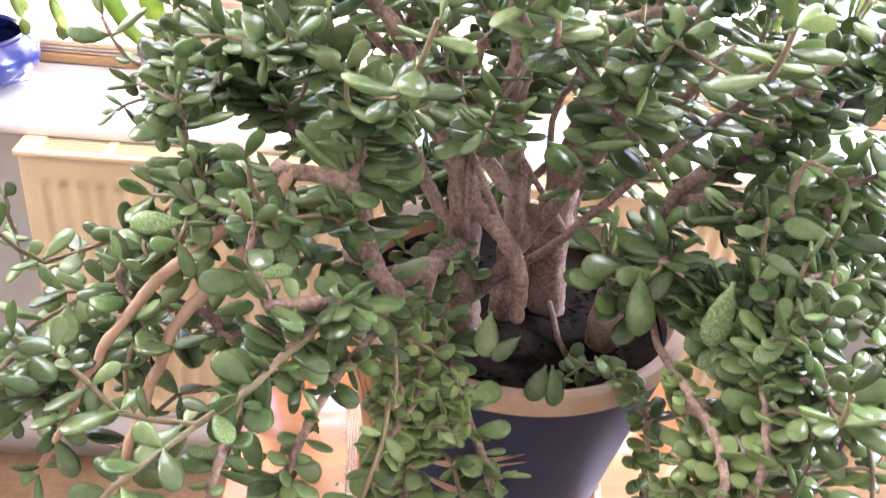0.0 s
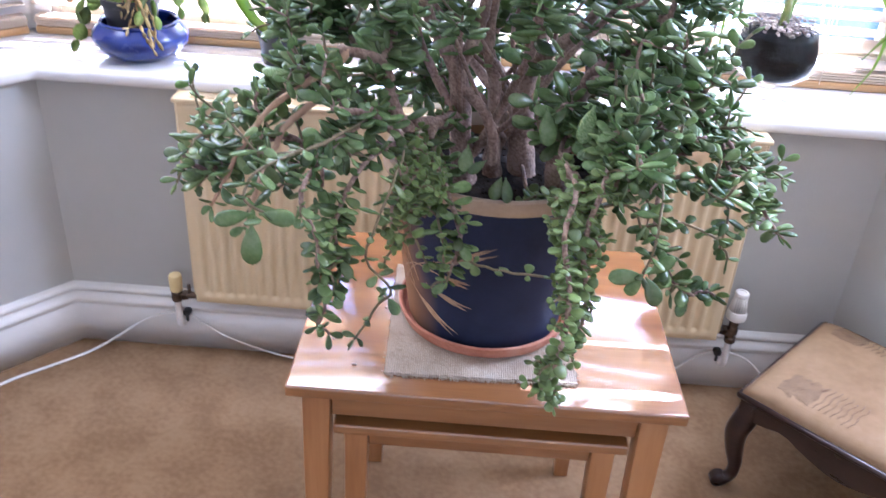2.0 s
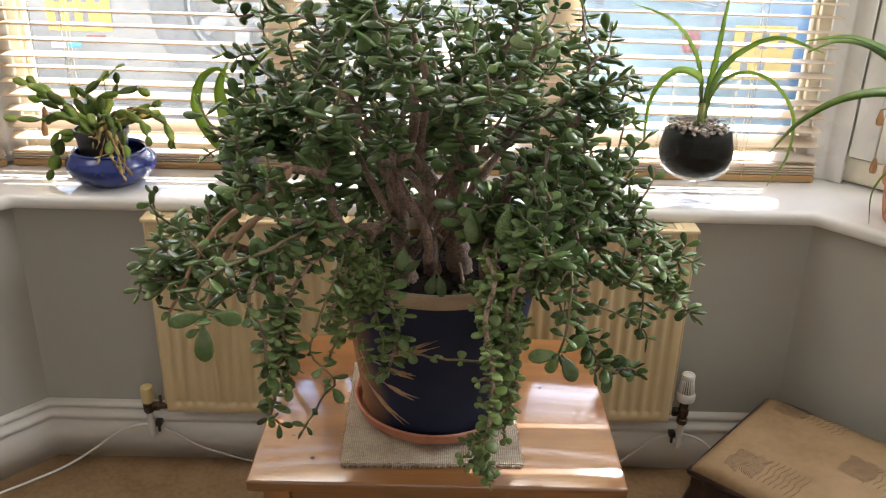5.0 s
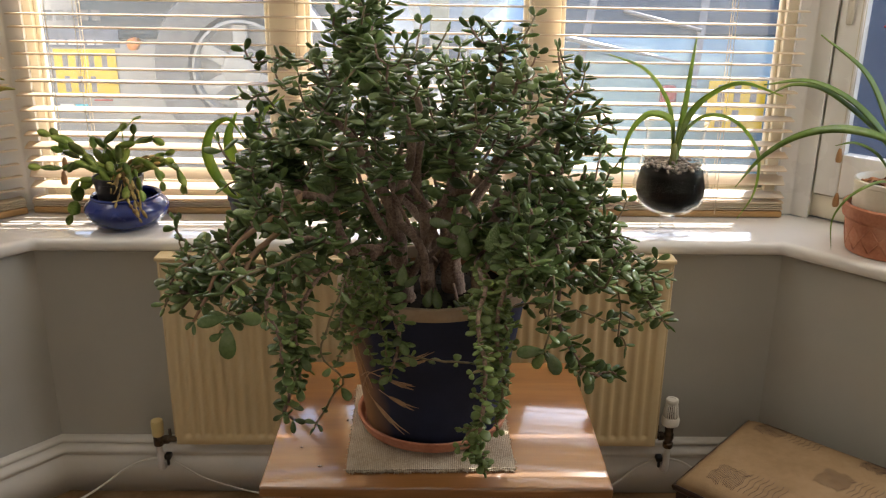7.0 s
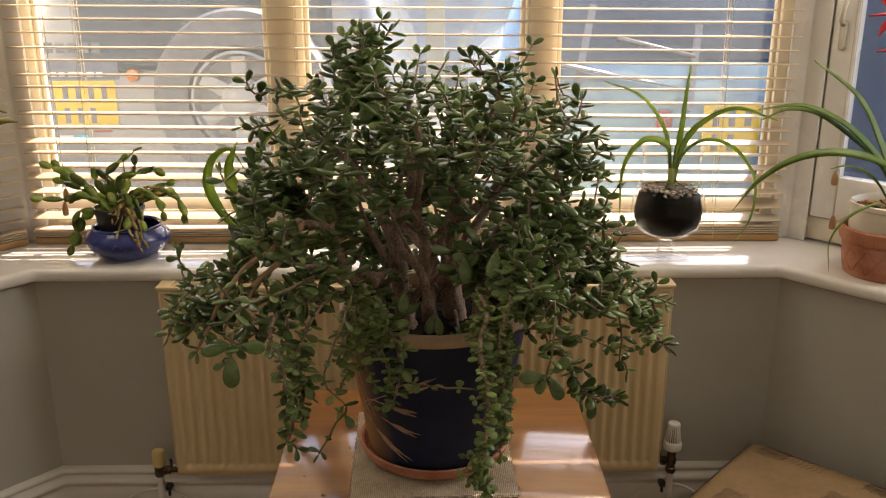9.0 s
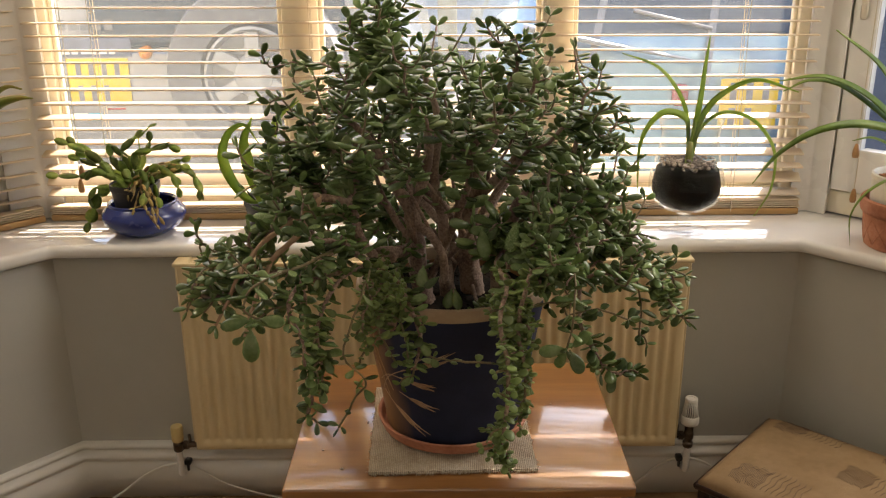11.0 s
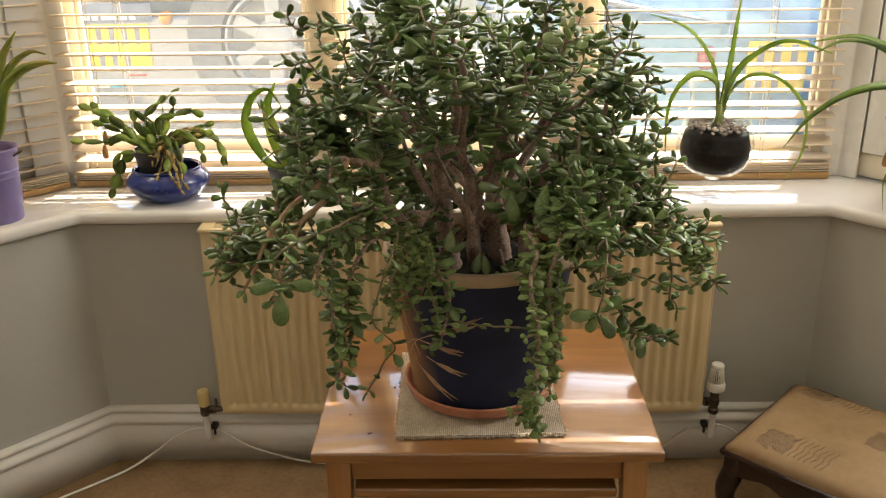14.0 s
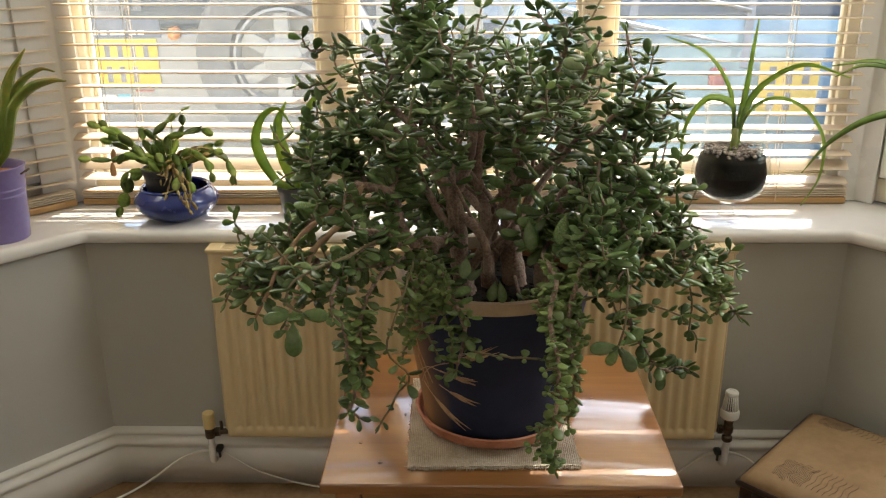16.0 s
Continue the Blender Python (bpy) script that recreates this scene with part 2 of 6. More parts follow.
def pot_glaze():
    """Navy glaze on the pot's front, running into bare brown glaze at its sides."""
    m = material("navy_glaze", [(0.013, 0.018, 0.040), (0.020, 0.027, 0.057)], 0.55, 16, 0.1, 50, spec=0.18)
    n, l = m.node_tree.nodes, m.node_tree.links
    tc, sep, ns = n.new("ShaderNodeTexCoord"), n.new("ShaderNodeSeparateXYZ"), n.new("ShaderNodeTexNoise")
    ns.inputs["Scale"].default_value = 9.0
    l.new(tc.outputs["Object"], sep.inputs[0])
    l.new(tc.outputs["Object"], ns.inputs[0])
    wob = n.new("ShaderNodeMath")
    wob.operation, wob.inputs[1].default_value = "MULTIPLY_ADD", 0.05
    l.new(ns.outputs[0], wob.inputs[0])
    side = n.new("ShaderNodeMath")
    side.operation, side.inputs[1].default_value = "MULTIPLY_ADD", -0.32
    l.new(sep.outputs["X"], side.inputs[0])
    l.new(sep.outputs["Y"], side.inputs[2])
    l.new(side.outputs[0], wob.inputs[2])
    edge = n.new("ShaderNodeMapRange")
    edge.inputs["From Min"].default_value, edge.inputs["From Max"].default_value = -0.060, -0.005
    l.new(wob.outputs[0], edge.inputs[0])
    mx = n.new("ShaderNodeMixRGB")
    mx.inputs[2].default_value = (0.26, 0.135, 0.055, 1)
    b = n["Principled BSDF"]
    l.new(edge.outputs[0], mx.inputs[0])
    l.new(b.inputs["Base Color"].links[0].from_socket, mx.inputs[1])
    l.new(mx.outputs[0], b.inputs["Base Color"])
    return m


for pine, index in ((PINE, 2.0), (PINE_UP, 1.5)):
    pine.node_tree.nodes["Principled BSDF"].inputs["Coat IOR"].default_value = index
    pine.node_tree.nodes["Principled BSDF"].inputs["Coat Roughness"].default_value = 0.09
HESSIAN = hessian()
POT_GLAZE = pot_glaze()


# ---- building helpers ----
def thing(name, place, label, category, group="", kind=""):
    e = new(name)
    e.empty_display_size = 0.05
    e.matrix_basis = Matrix.Translation(place)
    return tagged(e, label, category, group, kind)


def at_of(ob):
    """Where an object stands in the world, worked out through its parents."""
    return at_of(ob.parent) @ ob.matrix_parent_inverse @ ob.matrix_basis if ob.parent else ob.matrix_basis.copy()


def hang(ob, parent):
    ob.parent = parent
    ob.matrix_parent_inverse = at_of(parent).inverted()
    return ob


def mesh_of(name, bm, mat, smooth=True):
    me = bpy.data.meshes.new(name)
    bm.to_mesh(me)
    bm.free()
    me.materials.append(mat)
    if smooth:
        me.shade_smooth()
    return me


def part(name, bm, mat, parent=None, label="", smooth=True, sharp=35, origin=None):
    """Links a bmesh, modelled in world places, as one mesh object under a thing or part."""
    if origin is not None:
        bmesh.ops.translate(bm, verts=bm.verts, vec=-Vector(origin))
    if smooth and sharp:
        for e in bm.edges:
            if len(e.link_faces) == 2 and e.calc_face_angle(0) > radians(sharp):
                e.smooth = False
    ob = new(name, mesh_of(name, bm, mat, smooth))
    if origin is not None:
        ob.matrix_basis = Matrix.Translation(origin)
    if parent is not None:
        hang(ob, parent)
    if label:
        ob["label"] = label
    return ob


def box(x0, x1, y0, y1, z0, z1, bevel=0.0, seg=2, bm=None, m=None):
    own = bmesh.new()
    bmesh.ops.create_cube(own, size=1)
    for v in own.verts:
        v.co = Vector(((x0 + x1) / 2 + v.co.x * (x1 - x0), (y0 + y1) / 2 + v.co.y * (y1 - y0), (z0 + z1) / 2 + v.co.z * (z1 - z0)))
    if bevel:
        bmesh.ops.bevel(own, geom=own.edges[:], offset=bevel, segments=seg, affect="EDGES", profile=0.5)
    if m is not None:
        bmesh.ops.transform(own, matrix=m, verts=own.verts)
    return join(bm, own)


def join(bm, own):
    if bm is None:
        return own
    me = bpy.data.meshes.new("tmp")
    own.to_mesh(me)
    own.free()
    bm.from_mesh(me)
    bpy.data.meshes.remove(me)
    return bm


def prism(poly, z0, z1, bevel=0.0, seg=3):
    bm = bmesh.new()
    low = [bm.verts.new((x, y, z0)) for x, y in poly]
    top = [bm.verts.new((x, y, z1)) for x, y in poly]
    bm.faces.new(low[::-1])
    bm.faces.new(top)
    for i in range(len(poly)):
        j = (i + 1) % len(poly)
        bm.faces.new((low[i], low[j], top[j], top[i]))
    bmesh.ops.recalc_face_normals(bm, faces=bm.faces)
    if bevel:
        bmesh.ops.bevel(bm, geom=bm.edges[:], offset=bevel, segments=seg, affect="EDGES", profile=0.5)
    return bm


def lathe(profile, centre=(0, 0, 0), seg=40, closed=False, bm=None, m=None):
    """Turns a profile of (radius, height) round an upright axis."""
    own = bmesh.new()
    rings = []
    for r, z in profile:
        if r < 1e-5:
            rings.append([own.verts.new((0, 0, z))])
        else:
            rings.append([own.verts.new((r * math.cos(2 * math.pi * k / seg), r * math.sin(2 * math.pi * k / seg), z)) for k in range(seg)])
    pairs = list(zip(rings, rings[1:])) + ([(rings[-1], rings[0])] if closed else [])
    for a, b in pairs:
        for k in range(seg):
            q = (k + 1) % seg
            if len(a) == 1 and len(b) > 1:
                own.faces.new((a[0], b[q], b[k]))
            elif len(b) == 1 and len(a) > 1:
                own.faces.new((a[k], a[q], b[0]))
            elif len(a) > 1:
                own.faces.new((a[k], a[q], b[q], b[k]))
    bmesh.ops.recalc_face_normals(own, faces=own.faces)
    bmesh.ops.transform(own, matrix=(m or Matrix()) if m is not None else Matrix.Translation(centre), verts=own.verts)
    return join(bm, own)


def spline(points, steps=6):
    """Points of a smooth curve through the given ones."""
    p = [Vector(q) for q in points]
    p = [2 * p[0] - p[1]] + p + [2 * p[-1] - p[-2]]
    out = []
    for i in range(1, len(p) - 2):
        for s in range(steps):
            t = s / steps
            a, b, c, d = p[i - 1:i + 3]
            out.append(0.5 * (2 * b + (c - a) * t + (2 * a - 5 * b + 4 * c - d) * t * t + (3 * b - a - 3 * c + d) * t ** 3))
    return out + [p[-2]]


def frames_along(pts):
    """Side and up vectors carried along a line without twist."""
    out, side = [], None
    for i, p in enumerate(pts):
        d = (pts[min(i + 1, len(pts) - 1)] - pts[max(i - 1, 0)]).normalized()
        if side is None:
            side = d.cross(Vector((0, 0, 1)) if abs(d.z) < 0.9 else Vector((1, 0, 0))).normalized()
        else:
            side = (side - d * side.dot(d)).normalized()
        out.append((d, side, side.cross(d)))
    return out


def tube(points, radii, sides=8, bm=None, caps=True, flat=1.0):
    pts = [Vector(p) for p in points]
    if isinstance(radii, (int, float)):
        radii = [radii] * len(pts)
    bm = bm or bmesh.new()
    rings = []
    for p, r, (d, s, u) in zip(pts, radii, frames_along(pts)):
        rings.append([bm.verts.new(p + r * (math.cos(2 * math.pi * k / sides) * s + flat * math.sin(2 * math.pi * k / sides) * u)) for k in range(sides)])
    for a, b in zip(rings, rings[1:]):
        for k in range(sides):
            q = (k + 1) % sides
            bm.faces.new((a[k], b[k], b[q], a[q]))
    if caps:
        bm.faces.new(rings[0])
        bm.faces.new(rings[-1][::-1])
    return bm


def strap(points, width, bm=None, thick=0.0016, fold=0.25, steps=6, taper=0.6, twist=0.0, roll=0.0):
    """A long leaf: a folded band along a curve, broad in its middle and pointed at its end."""
    pts = spline(points, steps)
    bm = bm or bmesh.new()
    rings = []
    count = len(pts)
    for i, (p, (d, s, u)) in enumerate(zip(pts, frames_along(pts))):
        t = i / (count - 1)
        w = width * (0.55 + 0.45 * min(1, t * 3)) * max(0.04, min(1, ((1 - t) / taper))) ** 0.7 / 2
        a = roll + twist * t
        s2, u2 = s * math.cos(a) + u * math.sin(a), u * math.cos(a) - s * math.sin(a)
        lift = u2 * fold * w
        rings.append([bm.verts.new(q) for q in (p - s2 * w + lift, p + u2 * thick * 0.3, p + s2 * w + lift, p + s2 * w * 0.5 - u2 * thick, p - u2 * thick * 1.4, p - s2 * w * 0.5 - u2 * thick)])
    for a, b in zip(rings, rings[1:]):
        for k in range(6):
            q = (k + 1) % 6
            bm.faces.new((a[k], a[q], b[q], b[k]))
    bm.faces.new(rings[0][::-1])
    bm.faces.new(rings[-1])
    return bm


def turn_to(d, up=(0, 0, 1), roll=0.0):
    """A rotation that lays x along d and z as near to up as it can."""
    x = Vector(d).normalized()
    y = Vector(up).cross(x)
    if y.length < 1e-4:
        y = Vector((0, 1, 0)).cross(x) if abs(x.y) < 0.9 else Vector((1, 0, 0)).cross(x)
    y.normalize()
    z = x.cross(y)
    return Matrix((x, y, z)).transposed().to_4x4() @ Matrix.Rotation(roll, 4, "X")


# ---- the bay: floor, walls, sill, windows ----
ANGLE = radians(48)
CL, CR = Vector((-0.902, -0.05)), Vector((0.867, -0.05))                  # inner corners of the bay
LD, RD = Vector((-math.cos(ANGLE), -math.sin(ANGLE))), Vector((math.cos(ANGLE), -math.sin(ANGLE)))
FL, FR = CL + 0.86 * LD, CR + 0.86 * RD                            # where the bay meets the room
SILL_TOP, HEAD, TOP = 0.687, 2.08, 2.42
ROOM_X, ROOM_Y = 2.0, -3.1


def offset_line(d):
    """The bay's inner line, moved d metres outwards (minus: into the room)."""
    h = math.tan(ANGLE / 2) * d
    nl, nr = Vector((LD.y, -LD.x)), Vector((-RD.y, RD.x))
    return [FL + nl * d, CL + Vector((-h, d)), CR + Vector((h, d)), FR + nr * d]


def strip(i, d0, d1):
    a, b = offset_line(d0), offset_line(d1)
    return [tuple(a[i]), tuple(a[i + 1]), tuple(b[i + 1]), tuple(b[i])]


def structure(name, bm, mat, label, category, smooth=False, sharp=35):
    return tagged(part(name, bm, mat, None, "", smooth, sharp), label, category, "", "structure")


outer = offset_line(0.35)
floor_poly = [(-ROOM_X, ROOM_Y), (ROOM_X, ROOM_Y), (ROOM_X, FR.y), tuple(outer[3]), tuple(outer[2]), tuple(outer[1]), tuple(outer[0]), (-ROOM_X, FL.y)]
structure("floor", prism(floor_poly, -0.12, 0.0), CARPET, "beige short-pile carpet floor with faint wear", "floor")
structure("ceiling", prism(floor_poly, TOP, TOP + 0.1), CEILING, "plain white painted ceiling", "ceiling")
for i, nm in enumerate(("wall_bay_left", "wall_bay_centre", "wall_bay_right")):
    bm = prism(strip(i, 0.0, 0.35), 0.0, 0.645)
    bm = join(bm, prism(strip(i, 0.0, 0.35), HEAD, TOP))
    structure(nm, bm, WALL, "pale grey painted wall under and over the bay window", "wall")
# unseen walls that close the room, whiter than the bay's to bounce light
structure("wall_left", box(-ROOM_X - 0.1, -ROOM_X, ROOM_Y, FL.y + 0.1, 0, TOP), CEILING, "unseen plain room wall, white to bounce light", "wall")
structure("wall_right", box(ROOM_X, ROOM_X + 0.1, ROOM_Y, FR.y + 0.1, 0, TOP), CEILING, "unseen plain room wall, white to bounce light", "wall")
structure("wall_back", box(-ROOM_X - 0.1, ROOM_X + 0.1, ROOM_Y - 0.1, ROOM_Y, 0, TOP), CEILING, "unseen plain room wall, white to bounce light", "wall")
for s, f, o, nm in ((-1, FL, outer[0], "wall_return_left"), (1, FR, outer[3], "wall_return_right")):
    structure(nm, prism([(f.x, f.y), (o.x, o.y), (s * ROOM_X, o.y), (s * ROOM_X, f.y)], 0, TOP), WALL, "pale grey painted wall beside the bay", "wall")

# the sill, with a rounded nosing
inner = offset_line(-0.031)
back = offset_line(0.31)
structure("window_sill", prism([tuple(p) for p in inner] + [tuple(p) for p in back[::-1]], SILL_TOP - 0.034, SILL_TOP, 0.013, 4), SILL,
          "white gloss painted bay window sill with rounded front edge", "window sill", True, 60)
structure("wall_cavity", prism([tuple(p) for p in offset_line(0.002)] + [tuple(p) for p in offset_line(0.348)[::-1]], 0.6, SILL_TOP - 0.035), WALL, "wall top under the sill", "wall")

# skirting: a moulded profile carried round the bay
SKIRT = [(0.0, 0.0), (0.020, 0.0), (0.020, 0.098), (0.017, 0.101), (0.017, 0.106), (0.024, 0.110), (0.027, 0.117), (0.026, 0.122), (0.020, 0.128), (0.013, 0.134),
         (0.011, 0.136), (0.017, 0.139), (0.018, 0.146), (0.013, 0.152), (0.0, 0.154)]
bm = bmesh.new()
rows = [[bm.verts.new((*q, z)) for q in offset_line(-d)] for d, z in SKIRT]
for a, b in zip(rows, rows[1:]):
    for k in range(3):
        bm.faces.new((a[k], a[k + 1], b[k + 1], b[k]))
structure("baseboard", bm, SKIRTING, "tall moulded white gloss skirting board", "skirting board", True, 50)


def window(name, i, bars, label):
    """A fixed timber frame in one side of the bay; bars are the places of its uprights along it, 0 to 1."""
    a, b = offset_line(0.225), offset_line(0.285)
    p0, p1 = a[i], a[i + 1]
    n = Vector((-(p1 - p0).y, (p1 - p0).x)).normalized()
    length = (p1 - p0).length
    rot = Matrix.Translation((p0.x, p0.y, 0)) @ Matrix.Rotation(math.atan2((p1 - p0).y, (p1 - p0).x), 4, "Z")
    w = thing(name, (*(p0 + p1) / 2, SILL_TOP), label, "window", kind="structure")
    fr = bmesh.new()
    for x0, x1 in bars:
        fr = box(x0, x1, 0, 0.06, SILL_TOP + 0.001, HEAD, 0.006, 2, fr, rot)
    part("window_frame", fr, FRAME, w, smooth=True)
    part("bottom_rail", box(bars[0][1] - 0.01, bars[-1][0] + 0.01, 0.004, 0.056, SILL_TOP + 0.001, SILL_TOP + 0.062, 0.008, 2, None, rot), FRAME, w)
    part("top_rail", box(bars[0][1] - 0.01, bars[-1][0] + 0.01, 0.004, 0.056, HEAD - 0.06, HEAD - 0.001, 0.006, 2, None, rot), FRAME, w)
    for (l0, l1), (r0, r1) in zip(bars, bars[1:]):
        pane = part("pane", box(l1 - 0.006, r0 + 0.006, 0.028, 0.032, SILL_TOP + 0.055, HEAD - 0.055, 0, 1, None, rot), WINDOW_GLASS, w, smooth=False)
        pane.visible_shadow = False
        bead = bmesh.new()
        for x0, x1, z0, z1 in ((l1, l1 + 0.012, SILL_TOP + 0.062, HEAD - 0.06), (r0 - 0.012, r0, SILL_TOP + 0.062, HEAD - 0.06), (l1, r0, SILL_TOP + 0.062, SILL_TOP + 0.074)):
            bead = box(x0, x1, 0.012, 0.027, z0, z1, 0.003, 1, bead, rot)
        part("glazing_bead", bead, FRAME, w)
    return w, rot, length


cen_len = (offset_line(0.225)[2] - offset_line(0.225)[1]).length
x_left = offset_line(0.225)[1].x
centre_bars = [(0.0, -0.932 - x_left), (-0.363 - x_left, -0.274 - x_left), (0.267 - x_left, 0.346 - x_left), (0.890 - x_left, cen_len)]
window("window_1", 1, centre_bars, "cream painted timber window of three lights in the bay")
side_len = (offset_line(0.225)[1] - offset_line(0.225)[0]).length
win_l, rot_l, len_l = window("window_2", 0, [(0, 0.07), (side_len - 0.075, side_len)], "cream painted timber side window with a closed casement")
cas = bmesh.new()
for x0, x1, z0, z1 in ((0.075, 0.16, SILL_TOP + 0.066, HEAD - 0.065), (side_len - 0.23, side_len - 0.08, SILL_TOP + 0.066, HEAD - 0.065),
                       (0.16, side_len - 0.23, SILL_TOP + 0.066, SILL_TOP + 0.160), (0.16, side_len - 0.23, HEAD - 0.12, HEAD - 0.065)):
    cas = box(x0, x1, -0.012, 0.024, z0, z1, 0.005, 2, cas, rot_l)
part("casement", cas, GLOSS, win_l, "white painted casement")
win_r, rot_r, len_r = window("window_3", 2, [(0, 0.05), (side_len - 0.07, side_len)], "cream painted timber side window with an opening casement")
# the casement in the right-hand window, with its stay and handle
cas = bmesh.new()
for x0, x1, z0, z1 in ((0.055, 0.115, SILL_TOP + 0.066, HEAD - 0.065), (side_len - 0.13, side_len - 0.075, SILL_TOP + 0.066, HEAD - 0.065),
                       (0.115, side_len - 0.13, SILL_TOP + 0.066, SILL_TOP + 0.175), (0.115, side_len - 0.13, HEAD - 0.12, HEAD - 0.065)):
    cas = box(x0, x1, -0.012, 0.024, z0, z1, 0.005, 2, cas, rot_r)
casement = part("casement", cas, GLOSS, win_r, "white painted casement")
hd = box(0.075, 0.092, -0.022, -0.012, 1.165, 1.235, 0.006, 2, None, rot_r)
hd = tube([rot_r @ Vector(q) for q in ((0.083, -0.020, 1.225), (0.083, -0.034, 1.235), (0.087, -0.036, 1.265), (0.098, -0.034, 1.30))], [0.007, 0.007, 0.006, 0.004], 8, hd)
hang(part("handle", hd, CREAM_GLAZE, None, "cream casement handle with a screw"), casement)

# posts that close the bay's corners, the left one widened over a shaded bar
near_line, far_line = offset_line(0.204), offset_line(0.2240)
for i, da, db, wide in ((1, LD, Vector((1, 0)), 0.090), (2, Vector((-1, 0)), RD, 0.045)):
    a, b = near_line[i], far_line[i]
    structure("corner_post", prism([tuple(q) for q in (a + da * wide, a, a + db * 0.045, b + db * 0.05, b, b + da * (wide + 0.005))], SILL_TOP + 0.0005, HEAD, 0.003, 2), GLOSS, "cream painted corner post of the bay window", "window frame", True)


# ---- blinds ----
PITCH = 0.0322


def slat_mesh(length):
    """A slightly crowned wooden slat, with two routed cord slots at its ends kept as bevels."""
    bm = bmesh.new()
    half, n = 0.0175, 4
    rows = []
    for sx in (-length / 2, -length / 2 + 0.004, 0, length / 2 - 0.004, length / 2):
        e = 0.0 if abs(sx) < length / 2 - 0.001 else 0.001
        top = [bm.verts.new((sx, -half + e + (2 * half - 2 * e) * k / n, 0.0014 - 0.0012 * (2 * k / n - 1) ** 2)) for k in range(n + 1)]
        low = [bm.verts.new((sx, half - e - (2 * half - 2 * e) * k / n, -0.0014 - 0.0012 * (2 * k / n - 1) ** 2)) for k in range(n + 1)]
        rows.append(top + low)
    for a, b in zip(rows, rows[1:]):
        for k in range(len(a)):
            q = (k + 1) % len(a)
            bm.faces.new((a[k], a[q], b[q], b[k]))
    bm.faces.new(rows[0])
    bm.faces.new(rows[-1][::-1])
    bmesh.ops.recalc_face_normals(bm, faces=bm.faces)
    return mesh_of("slat", bm, SLAT, False)


def blind(place, turn, length, ladders, tilts, seed, label, pulls=(), sag=0.0):
    """A wooden venetian blind let down on the sill: slats, rails, ladder cords and pull cords."""
    rng = random.Random(seed)
    m0 = Matrix.Translation(place) @ Matrix.Rotation(turn, 4, "Z")
    b = thing("venetian_blind", place, label, "blind", "blinds of the bay")
    z0, z1 = SILL_TOP + 0.001, 2.0
    L = length / 2
    part("bottom_rail", box(-L, L, -0.020, 0.020, z0, z0 + 0.017, 0.004, 2, None, m0), RAIL, b, "honey-brown wooden bottom rail")
    part("headrail", box(-L, L, -0.024, 0.026, z1, z1 + 0.05, 0.004, 2, None, m0), SLAT, b)
    me = slat_mesh(length)
    heights = [z0 + 0.022 + 0.0055 * k for k in range(4)]
    z, k = z0 + 0.0638, 0
    while z < z1 - 0.01:
        heights.append(z + rng.uniform(-0.0022, 0.0022))
        z += PITCH
    for k, h in enumerate(heights):
        ob = new("slat", me)
        tilt, shift = tilts.get(k, (rng.uniform(-2, 3), 0.0)) if k > 3 else (rng.uniform(-1, 1), 0.0)
        ob.matrix_basis = m0 @ Matrix.Translation((rng.uniform(-0.002, 0.002), rng.uniform(-0.0015, 0.0015), h + shift)) @ Matrix.Rotation(radians(tilt), 4, "X") @ Matrix.Rotation((sag if k > 3 else 0.0) + radians(rng.uniform(-0.06, 0.06)), 4, "Y")
        hang(ob, b)
    for x in ladders:
        bm = bmesh.new()
        for y in (-0.0205, 0.0205):
            bm = tube([m0 @ Vector((x, y, q)) for q in (z0 + 0.01, z1)], 0.0008, 5, bm)
        for h in heights:
            bm = tube([m0 @ Vector((x + 0.002, y, h - 0.003)) for y in (-0.0205, 0.0205)], 0.0005, 4, bm)
        bm = tube([m0 @ Vector((x, 0.003, q)) for q in (z0 + 0.01, z1)], 0.0008, 5, bm)
        part("ladder_cord", bm, CORD, b)
    for x, z in pulls:
        cord = part("pull_cord", tube([m0 @ Vector((x, -0.026, q)) for q in (z + 0.03, z1)], 0.0009, 5), CORD, b)
        prof = [(0.0, 0.0), (0.006, 0.0), (0.008, 0.006), (0.0075, 0.016), (0.005, 0.028), (0.003, 0.034), (0.0, 0.034)]
        hang(part("acorn", lathe(prof, m0 @ Vector((x, -0.026, z)), 14), ACORN, None, "turned wooden acorn"), cord)
    return b


blind((-0.0235, 0.14, 0), 0.0, 1.895, (-0.785, -0.265, 0.295, 0.775), {4: (17, 0.0), 5: (38, 0.002), 6: (10, 0.001), 7: (19, 0.003), 8: (9, 0.0), 10: (11, 0.001), 21: (27.5, 0.006), 25: (28, 0.007)}, 5,
      "pale wooden venetian blind lowered over the centre window", ((-0.8565, 0.765), (-0.8495, 0.80)), 0.0081)
lm = (offset_line(0.19)[0] + offset_line(0.19)[1]) / 2
blind((lm.x, lm.y, 0), ANGLE, 0.915, (-0.30, 0.31), {k: (-6.5 + 1.2 * math.sin(k * 2.3), 0.0) for k in range(4, 60)}, 9, "pale wooden venetian blind lowered over the side window", ((0.1, 0.80),))
